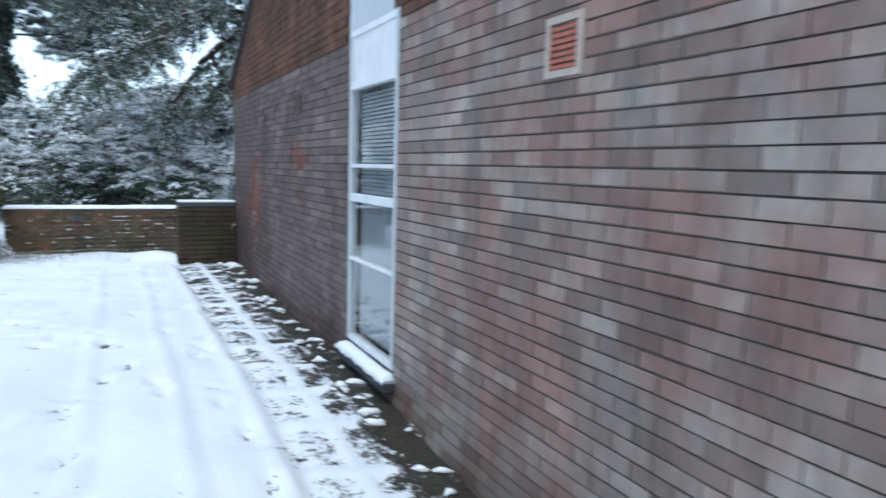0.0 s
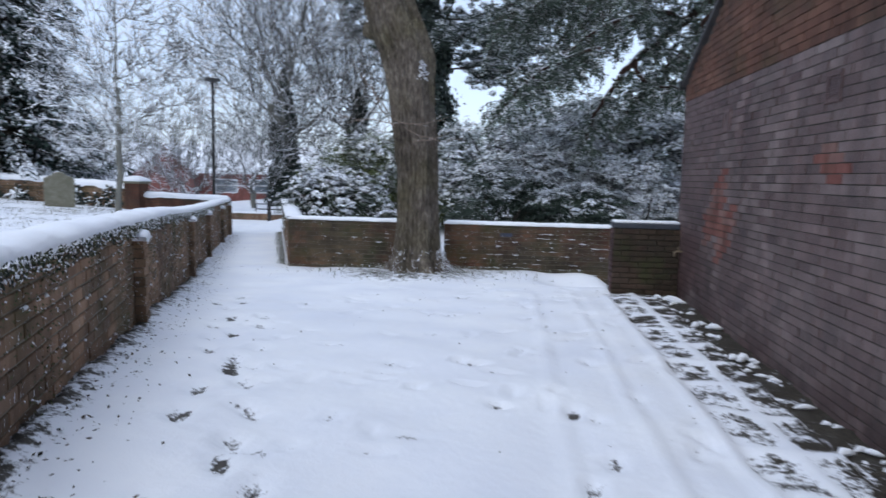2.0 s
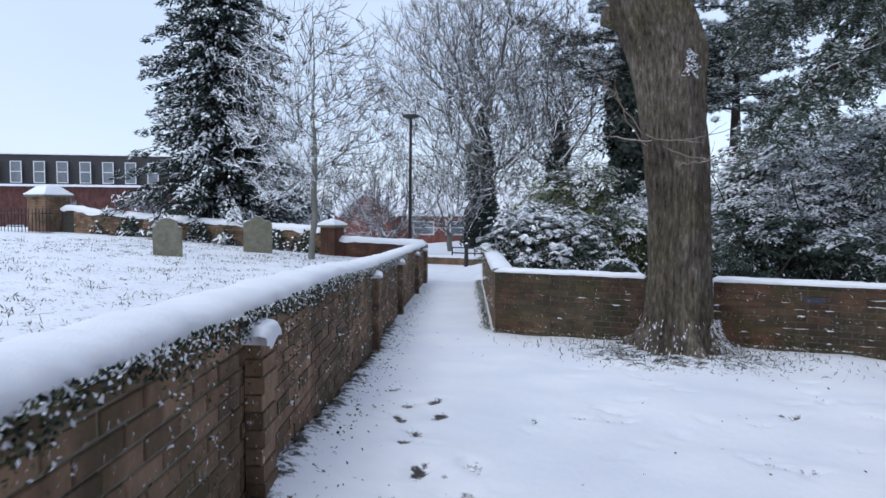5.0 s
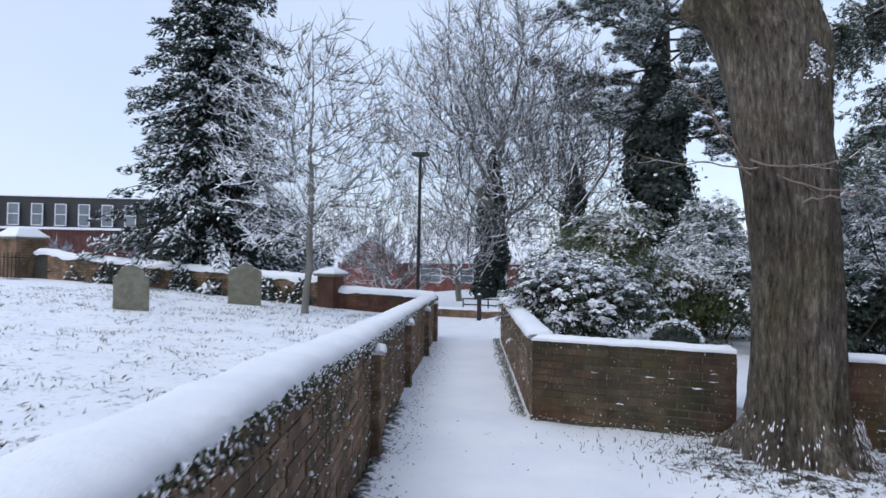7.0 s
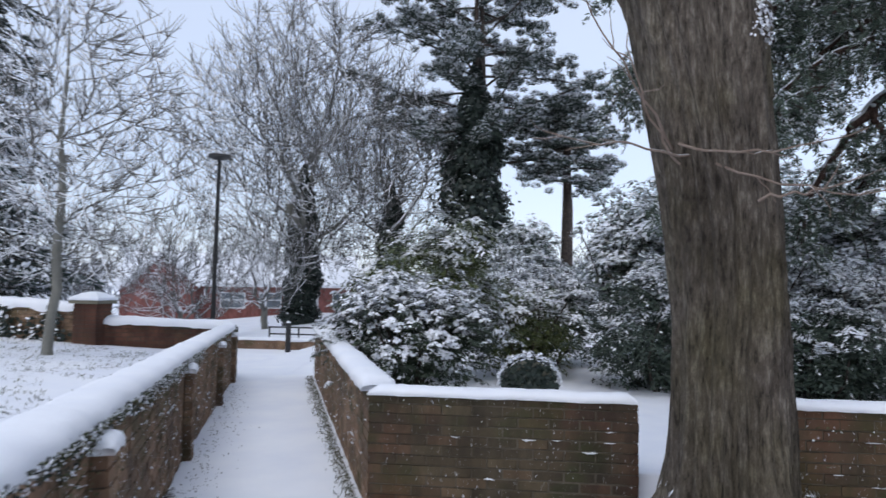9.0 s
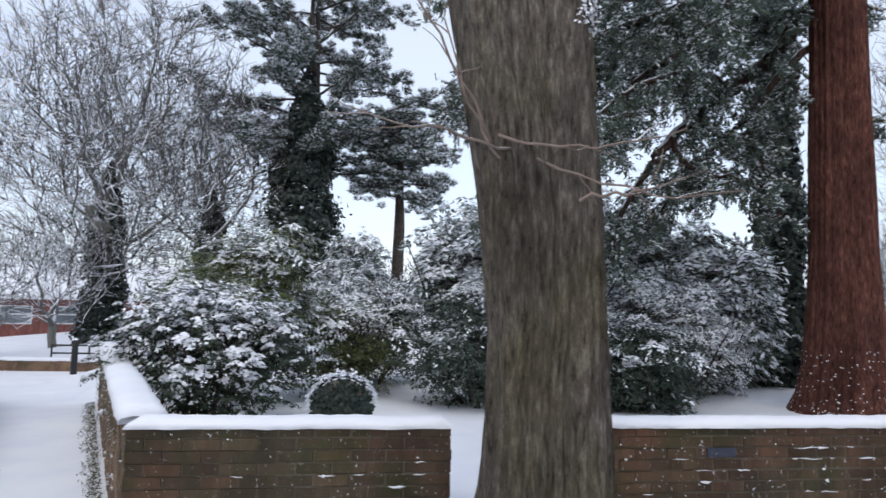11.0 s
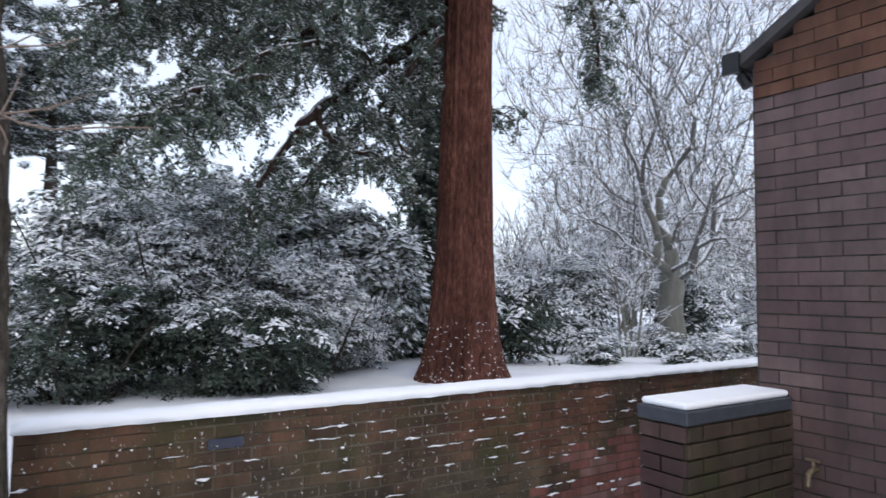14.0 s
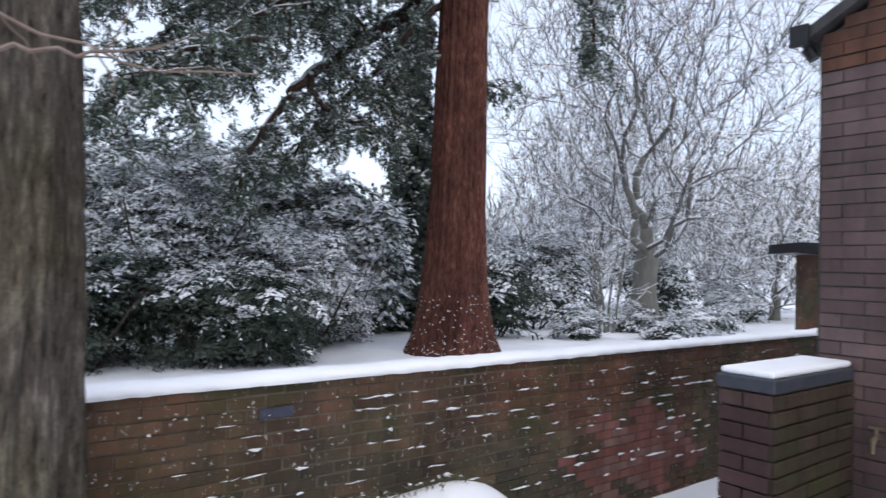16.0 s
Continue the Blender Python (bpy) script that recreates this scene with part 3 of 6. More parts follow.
roof.hexa([(X0 - 0.06, EAVE_Y + 0.09, EAVE_Z - 0.01), (9.4, EAVE_Y + 0.09, EAVE_Z - 0.01), (9.4, -1, gable_top(0) + 0.62), (X0 - 0.06, -1, gable_top(0) + 0.62),
           (X0 - 0.06, EAVE_Y + 0.09, EAVE_Z + 0.06), (9.4, EAVE_Y + 0.09, EAVE_Z + 0.06), (9.4, -1, gable_top(0) + 0.68), (X0 - 0.06, -1, gable_top(0) + 0.68)])
roof.hexa([(X0 - 0.06, -1.02, gable_top(0) + 0.62), (9.4, -1.02, gable_top(0) + 0.62), (9.4, -12.2, 3.0), (X0 - 0.06, -12.2, 3.0),
           (X0 - 0.06, -1.02, gable_top(0) + 0.68), (9.4, -1.02, gable_top(0) + 0.68), (9.4, -12.2, 3.1), (X0 - 0.06, -12.2, 3.1)])
built(roof, "roof", "dark roof with a thin verge")
gut = Mesh(BLACK)
gx = [X0 - 0.07, 9.4]
gut.tube([(gx[0], EAVE_Y + 0.085, EAVE_Z + 0.04), (gx[1], EAVE_Y + 0.085, EAVE_Z + 0.04)], [0.05, 0.05], 12)
gut.box(gx[0] - 0.012, EAVE_Y + 0.035, EAVE_Z - 0.02, gx[0] + 0.012, EAVE_Y + 0.137, EAVE_Z + 0.10)
gut.tube([(gx[0] + 0.10, EAVE_Y + 0.085, EAVE_Z - 0.01), (gx[0] + 0.11, EAVE_Y + 0.05, EAVE_Z - 0.08)], [0.034, 0.034], 10)
built(gut, "gutter", "black plastic gutter with a stopped end")

# the tall window
win = base("window_1", "tall white-framed window with closed horizontal blinds", "window", (0, 0, 0), kind="structure")
FX = WALL_X + 0.02


def bar(y0, y1, z0, z1, x0=FX - 0.03, x1=FX + 0.04, mat=WHITE, name="frame_bar"):
    return softened(Mesh(mat).box(x0, y0, z0, x1, y1, z1).part(name, win), 0.006)


bar(WIN_Y0, WIN_Y0 + 0.05, WIN_Z0, 4.6, mat=GREYPANEL)
bar(WIN_Y1 - 0.05, WIN_Y1, WIN_Z0, 4.6, mat=GREYPANEL)
WB = [(WIN_Z0, 0.05), (0.825, 0.03), (1.315, 0.065), (1.59, 0.03), (2.21, 0.07), (2.62, 0.05)]
for z, h in WB:
    bar(WIN_Y0 + 0.05, WIN_Y1 - 0.05, z, z + h)
bar(WIN_Y0 + 0.05, WIN_Y1 - 0.05, 2.28, 2.62, FX - 0.012, FX + 0.02, WHITE, "panel")
bar(WIN_Y0 + 0.05, WIN_Y1 - 0.05, 2.67, 4.6, FX - 0.012, FX + 0.02, GREYPANEL, "panel")
for (z, h), (z2, _) in zip(WB[:4], WB[1:5]):
    pane = Mesh(GLASS).box(FX - 0.003, WIN_Y0 + 0.05, z + h, FX + 0.003, WIN_Y1 - 0.05, z2).part("pane", win)
    pane.visible_shadow = False
zb = WIN_Z0 + 0.08
slat = Mesh(BLIND)
slat.hexa([(-0.010, WIN_Y0 + 0.055, -0.012), (-0.008, WIN_Y0 + 0.055, -0.013), (-0.008, WIN_Y1 - 0.055, -0.013), (-0.010, WIN_Y1 - 0.055, -0.012),
           (0.008, WIN_Y0 + 0.055, 0.013), (0.010, WIN_Y0 + 0.055, 0.012), (0.010, WIN_Y1 - 0.055, 0.012), (0.008, WIN_Y1 - 0.055, 0.013)])
slat_mesh = slat.data("blind_slat")
while zb < 2.2:
    o = new("blind_slat", slat_mesh)
    o.parent, o.location = win, (FX + 0.075, 0, zb)
    zb += 0.031
room = Mesh(ROOMDARK)
room.box(X1 + 1.6, WIN_Y0 - 1.2, -0.1, X1 + 1.7, WIN_Y1 + 1.2, 2.8).box(X1, WIN_Y0 - 1.3, -0.1, X1 + 1.7, WIN_Y0 - 1.2, 2.8).box(X1, WIN_Y1 + 1.2, -0.1, X1 + 1.7, WIN_Y1 + 1.3, 2.8)
room.box(X1, WIN_Y0 - 1.2, 2.8, X1 + 1.7, WIN_Y1 + 1.2, 2.9).box(X1, WIN_Y0 - 1.2, -0.2, X1 + 1.7, WIN_Y1 + 1.2, -0.1)
room.thing("room_wall", "plain grey walls of the dim room behind the blinds", "wall", "structure")
sill = softened(Mesh(COPING).box(WALL_X - 0.10, WIN_Y0 - 0.05, 0.0, FX, WIN_Y1 + 0.05, 0.07).part("window_sill", win, "dark sill with a roll of snow"), 0.01)
snow_strip("snow", win, [(WALL_X - 0.04, WIN_Y1 + 0.04, 0.07), (WALL_X - 0.04, WIN_Y0 - 0.04, 0.07)], 0.12, 0.05, 0.01, 8)


def wall_vent(y, z, w=0.25, h=0.26, faded=False):
    v = base("wall_vent", "square terracotta air brick with louvres in a pale surround", "vent", (WALL_X, y, z), group="air bricks on the building")
    t = Mesh(B_MIXED[0] if faded else VENTRIM)
    for y0, y1, z0, z1 in ((-w / 2, -w / 2 + 0.03, 0, h), (w / 2 - 0.03, w / 2, 0, h), (-w / 2 + 0.03, w / 2 - 0.03, 0, 0.03), (-w / 2 + 0.03, w / 2 - 0.03, h - 0.03, h)):
        t.box(-0.018, y0, z0, 0.05, y1, z1)
    t.part("frame", v)
    Mesh(BLACK).box(0.01, -w / 2 + 0.03, 0.03, 0.04, w / 2 - 0.03, h - 0.03).part("backing", v)
    n = 7
    for i in range(n):
        zz = 0.035 + (h - 0.07) * i / n
        Mesh(B_MIXED[0] if faded else VENT).hexa([(-0.014, -w / 2 + 0.03, zz), (0.01, -w / 2 + 0.03, zz + 0.012), (0.01, w / 2 - 0.03, zz + 0.012), (-0.014, w / 2 - 0.03, zz),
                         (-0.014, -w / 2 + 0.03, zz + 0.016), (0.01, -w / 2 + 0.03, zz + 0.028), (0.01, w / 2 - 0.03, zz + 0.028), (-0.014, w / 2 - 0.03, zz + 0.016)]).part("slat", v)
    return v


wall_vent(1.56, 2.01)
wall_vent(6.05, 2.13, 0.22, 0.22, True)
wall_vent(8.35, 2.10, 0.22, 0.22, True)

# the stub wall beside the building
STUB = (0.52, 9.93, 10.19, 0.90)
stub = base("stub_wall", "short purple brick wall with a slate-blue coping and snow", "wall", (0, 0, 0))
Mesh(MORTAR_DARK).box(STUB[0] + 0.012, STUB[1] + 0.012, -0.3, WALL_X, STUB[2] - 0.012, STUB[3]).part("wall_core", stub)
softened(Mesh(COPING).box(STUB[0] - 0.012, STUB[1] - 0.012, STUB[3], WALL_X - 0.012, STUB[2] + 0.012, STUB[3] + 0.065).part("coping", stub, "slate-blue brick coping"), 0.008)
cap = Mesh(SNOW)
cap.box(STUB[0] + 0.0, STUB[1] + 0.0, STUB[3] + 0.065, WALL_X - 0.014, STUB[2] - 0.0, STUB[3] + 0.10)
softened(cap.part("snow", stub, "smooth cap of snow"), 0.022, 3)
tap = base("outdoor_tap", "small brass garden tap on the brick wall", "tap", (WALL_X, 9.80, 0.62))
BRASS = plain("dull_brass", (0.20, 0.15, 0.10), (0.34, 0.28, 0.20), 20, 0.45, 0.8)
Mesh(BRASS).tube([(0.0, 0, 0), (-0.07, 0, 0), (-0.10, 0, -0.015), (-0.105, 0, -0.07)], [0.013, 0.013, 0.014, 0.012], 10).part("spout", tap)
Mesh(BRASS).tube([(-0.05, 0, 0.0), (-0.05, 0, 0.05)], [0.009, 0.009], 8).box(-0.058, -0.035, 0.045, -0.042, 0.035, 0.058).part("handle", tap)

# ---- the tree wall along the far side of the yard ----
treewall = base("garden_wall", "low old brick wall, mossy and damp, with snow on its coping", "wall", (0, 0, 0))
GAP = (-2.83, -2.02)
for x0, x1 in ((CORNER[0] + 0.012, GAP[0] - 0.012), (GAP[1] + 0.012, 14.0)):
    Mesh(MORTAR_OLD).box(x0, TREEWALL_Y + 0.012, -0.8, x1, TREEWALL_Y + 0.22, TREEWALL_TOP - 0.03).part("wall_core", treewall)
    snow_strip("snow", treewall, [(x0 - 0.02, TREEWALL_Y + 0.115, TREEWALL_TOP - 0.02), (x1 + 0.02, TREEWALL_Y + 0.115, TREEWALL_TOP - 0.02)], 0.25, 0.055, 0.004, 21 + int(x1))

pathwall = base("path_wall", "low rendered brick wall beside the path with a thick snow top", "wall", (0, 0, 0))
d = (Vector(RIGHT_END) - Vector(CORNER)).normalized()
o = Vector((d.y, -d.x))
c0, c1 = Vector(CORNER) + d * 0.23, Vector(RIGHT_END)
Mesh(MORTAR_OLD).hexa([(*(c0 + o * 0.012), -0.8), (*(c0 + o * 0.22), -0.8), (*(c1 + o * 0.22), -0.8), (*(c1 + o * 0.012), -0.8),
                        (*(c0 + o * 0.012), 0.72), (*(c0 + o * 0.22), 0.72), (*(c1 + o * 0.22), 0.68), (*(c1 + o * 0.012), 0.68)]).part("wall_core", pathwall)
snow_strip("snow", pathwall, [(*(c0 + o * 0.115), 0.73), (*(c1 + o * 0.115), 0.69)], 0.29, 0.09, 0.02, 33)

# ---- the churchyard wall ----
leftwall = base("churchyard_wall", "dark damp brick churchyard wall with buttresses and a thick roll of snow", "wall", (0, 0, 0))
THICK = 0.26
for (x0, y0), (x1, y1) in zip(LEFT, LEFT[1:]):
    a, b = Vector((x0, y0)), Vector((x1, y1))
    dd = (b - a).normalized()
    nn = Vector((-dd.y, dd.x))
    za, zb2 = lerp_table(LEFT_TOP, y0), lerp_table(LEFT_TOP, y1)
    Mesh(MORTAR_PALE).hexa([(*(a - nn * -0.012), -0.8), (*(b - nn * -0.012), -0.8), (*(b + nn * THICK), -0.8), (*(a + nn * THICK), -0.8),
                            (*(a - nn * -0.012), za), (*(b - nn * -0.012), zb2), (*(b + nn * THICK), zb2), (*(a + nn * THICK), za)]).part("wall_core", leftwall)
line = []
for y in np.arange(-12, 19.11, 0.5):
    x = lerp_table(LEFT_XY, y)
    line.append((x - 0.14, y - 0.02, lerp_table(LEFT_TOP, y)))
snow_strip("snow", leftwall, line, 0.315, 0.085, 0.008, 44, 0.045)


def buttress(y, width=0.20):
    x = lerp_table(LEFT_XY, y)
    x2 = lerp_table(LEFT_XY, y + 0.1)
    dd = Vector((x2 - x, 0.1)).normalized()
    out = Vector((dd.y, -dd.x))
    top = lerp_table(LEFT_TOP, y) - 0.10
    zb3 = path_z(x, y) - 0.2
    p = Vector((x, y))
    a, b = p - dd * width / 2, p + dd * width / 2
    m = Mesh(B_DARK[0])
    rows = int((top - zb3) / 0.075)
    for r in range(rows):
        z0 = top - (r + 1) * 0.075
        w0 = 0.070 + 0.006 * ((r * 7) % 3)
        m.hexa([(*(a + out * w0), z0), (*(b + out * w0), z0), (*b, z0), (*a, z0), (*(a + out * w0), z0 + 0.066), (*(b + out * w0), z0 + 0.066), (*b, z0 + 0.066), (*a, z0 + 0.066)])
    ob = m.part("buttress", leftwall, "narrow brick buttress capped with snow")
    Mesh(MORTAR_OLD).hexa([(*(a + out * 0.060 + dd * 0.008), zb3), (*(b + out * 0.060 - dd * 0.008), zb3), (*b, zb3), (*a, zb3),
                            (*(a + out * 0.060 + dd * 0.008), top), (*(b + out * 0.060 - dd * 0.008), top), (*b, top), (*a, top)]).part("mortar", ob)
    s = snow_strip("snow", leftwall, [(*(a + out * 0.04 - dd * 0.02), top), (*(b + out * 0.035 + dd * 0.02), top)], 0.12, 0.055, 0.02, int(y * 10), 0.03)


for y in (1.6, 5.85, 9.95, 13.35, 16.3, 18.6):
    buttress(y)


# ---- vegetation ----
def rand_dir(rng, n):
    v = rng.normal(size=(n, 3))
    return v / np.linalg.norm(v, axis=1, keepdims=True)


def limb(m, rng, p, d, length, r0, r1, steps=6, bend=0.15, lift=0.0, sides=6, slot=0):
    """A crooked limb: returns its points."""
    pts, radii = [Vector(p)], [r0]
    d = Vector(d).normalized()
    for i in range(steps):
        d = (d + Vector(rng.normal(0, bend, 3)) + Vector((0, 0, lift))).normalized()
        pts.append(pts[-1] + d * (length / steps))
        radii.append(r0 + (r1 - r0) * (i + 1) / steps)
    m.tube(pts, radii, sides, slot)
    return pts, radii


def branching(m, rng, p, d, length, r0, depth, kids=4, spread=0.7, shrink=0.62, lift=0.05, twig=0.006, bend=0.16, first=0.25, slot=0):
    steps = 6 if depth > 1 else 4
    pts, radii = limb(m, rng, p, d, length, r0, max(twig * 0.7, r0 * (0.35 if depth > 0 else 0.5)), steps, bend, lift, 6 if r0 > 0.04 else (4 if r0 > 0.015 else 3), slot)
    if depth == 0:
        return
    n = kids if isinstance(kids, int) else kids[min(depth, len(kids) - 1)]
    for i in range(n):
        f = first + (1 - first) * (i + rng.uniform(0.2, 0.8)) / n
        k = min(len(pts) - 2, int(f * (len(pts) - 1)))
        q = pts[k].lerp(pts[k + 1], f * (len(pts) - 1) - k)
        way = (pts[k + 1] - pts[k]).normalized()
        side = Vector(rng.normal(0, 1, 3))
        side = (side - way * side.dot(way)).normalized()
        dd = (way * (1 - spread * 0.5) + side * spread).normalized()
        branching(m, rng, q, dd, length * shrink * rng.uniform(0.7, 1.15), max(twig, radii[k] * 0.55), depth - 1, kids, spread, shrink, lift, twig, bend, 0.15, slot)


def bare_tree(name, label, at, height, r0, seed, stems=1, lean=(0, 0), kids=(0, 5, 6, 7), spread=0.75, depth=3, trunk_share=0.5, crown=0.55, mat=TWIG, first_z=0.25, arms=12, trunk_mat=None, twig=0.007, group="", wander=0.045):
    rng = np.random.default_rng(seed)
    t = base(name, label, "tree", at, group=group)
    tr = Mesh(trunk_mat or GREYBARK)
    tr.smooth = True
    cr = Mesh(mat)
    for s in range(stems):
        a = 6.28 * s / stems + 0.5
        tilt = 0.0 if stems == 1 else 0.13
        d0 = (lean[0] + tilt * math.cos(a), lean[1] + tilt * math.sin(a), 1)
        pts, radii = limb(tr, rng, (0.12 * math.cos(a) * (stems > 1), 0.12 * math.sin(a) * (stems > 1), -0.2), d0, height, r0, 0.02, 14, wander, 0.03, 10)
        for i in range(arms):
            f = first_z + (0.96 - first_z) * (i + rng.uniform(0, 0.9)) / arms
            k = int(f * 14)
            q = pts[k].lerp(pts[min(k + 1, 14)], f * 14 - k)
            an = i * 2.4 + rng.uniform(-0.4, 0.4)
            up = 0.45 + 0.9 * f
            L = height * crown * (1.0 - 0.62 * f) * rng.uniform(0.75, 1.15)
            branching(cr, rng, q, (math.cos(an), math.sin(an), up), L, max(0.012, radii[k] * 0.42), depth - 1, kids, spread, 0.55, 0.05, twig)
    tr.part("trunk", t)
    cr.part("crown", t, "bare twigs lined with snow")
    return t


def shrub_mass(m, rng, centre, radii, n, leaf, slot, snow_slot, snow_share=0.35, lumps=9, snow_size=1.3, per=56, scatter=0.26, spray=1.0, body=0.70, snow_width=0.42):
    """Flat drooping sprays of leaves over a lumpy body; snow lies along whole sprays, mostly the upper ones. scatter: how loosely the snow is spread."""
    c, R = np.array(centre), np.array(radii)
    lc = rand_dir(rng, lumps) * rng.uniform(0.35, 0.74, (lumps, 1))
    lc[:, 2] = lc[:, 2] * 0.85
    lr = rng.uniform(0.24, 0.48, lumps) * min(1, (18 / lumps) ** 0.5)
    lc, lr = np.vstack([lc, [[0, 0, -0.15]]]), np.append(lr, body)
    k = n // per
    w = lr ** 2
    which = rng.choice(len(lr), k, p=w / w.sum())
    dirs = rand_dir(rng, k)
    q = lc[which] + dirs * (lr[which] * (1 - 0.5 * rng.random(k) ** 2.0) * (1 + 0.14 * rng.normal(size=k)))[:, None]
    inside = np.zeros(k)
    for i in range(len(lr)):
        inside = np.maximum(inside, np.clip(1 - np.linalg.norm(q - lc[i], axis=1) / lr[i], 0, 1))
    ok = inside < 0.5
    q, dirs, inside = q[ok], dirs[ok], inside[ok]
    k = len(q)
    score = dirs[:, 2] * 0.95 + 0.45 * q[:, 2] - 1.2 * inside + rng.normal(0, scatter, k)
    snowy = score > np.quantile(score, 1 - snow_share)
    out = dirs * [1, 1, 0.30] + rng.normal(0, 0.35, (k, 3)) + [0, 0, -0.10]
    out /= np.linalg.norm(out, axis=1, keepdims=True)
    size = leaf * spray * rng.uniform(2.6, 5.4, k)
    side = np.cross(out, [0, 0, 1.0])
    side /= np.linalg.norm(side, axis=1, keepdims=True) + 1e-9
    # side twiglets along each spray, a few leaves on each
    rows = 8
    u = (rng.integers(0, rows, (k, per)) + 0.5) / rows * 2 - 1
    s = rng.uniform(-1, 1, (k, per)) * (0.75 - 0.45 * u)
    u2 = u + 0.45 * np.abs(s)
    pos = (c + q * R)[:, None, :] + size[:, None, None] * (out[:, None, :] * u2[..., None] + side[:, None, :] * s[..., None])
    pos[..., 2] -= size[:, None] * (0.40 * np.abs(s) + 0.30 * np.maximum(u2, 0) ** 2) - rng.normal(0, 0.07, (k, per)) * size[:, None]
    hang = out[:, None, :] * 0.7 + side[:, None, :] * np.sign(s)[..., None] + rng.normal(0, 0.22, (k, per, 3)) + [0, 0, -0.3]
    nrm = np.array([0, 0, 1.0]) + dirs[:, None, :] * 0.7 + rng.normal(0, 0.40, (k, per, 3))
    pos, hang, nrm = pos.reshape(-1, 3), hang.reshape(-1, 3), nrm.reshape(-1, 3)
    t = len(pos)
    m.leaves(pos, nrm, leaf * rng.uniform(0.8, 1.6, t), leaf * 0.38 * rng.uniform(0.7, 1.3, t), slot, rng, hang)
    sn = np.repeat(snowy, per) & (rng.random(t) < 0.80) | (rng.random(t) < 0.015)
    face = np.repeat(dirs, per, 0)[sn] * 0.8 + rng.normal(0, 0.35, (sn.sum(), 3)) + [0, 0, 0.6]
    m.leaves(pos[sn] + face * leaf * 0.18, face, leaf * snow_size * rng.uniform(0.7, 1.45, sn.sum()), leaf * snow_size * snow_width, snow_slot, rng, hang[sn])


def shrub(name, label, at, radii, n, leaf, mat, seed, snow_share=0.35, lumps=9, group="", snow_size=1.3, scatter=0.26, spray=1.0, body=0.70, per=56, snow_width=0.42):
    rng = np.random.default_rng(seed)
    t = base(name, label, "shrub", at, group=group)
    st = Mesh(PINEBARK)
    for i in range(6):
        a = i * 1.05
        limb(st, rng, (0.1 * math.cos(a), 0.1 * math.sin(a), -0.1), (0.5 * math.cos(a), 0.5 * math.sin(a), 1), radii[2] * 1.5, 0.035, 0.01, 6, 0.12)
    st.part("stem", t, kind="stuff")
    cr = Mesh(mat, SNOW)
    shrub_mass(cr, rng, (0, 0, radii[2]), radii, n, leaf, 0, 1, snow_share, lumps, snow_size, per, scatter, spray, body, snow_width)
    cr.part("foliage", t, "leaves loaded with snow")
    return t


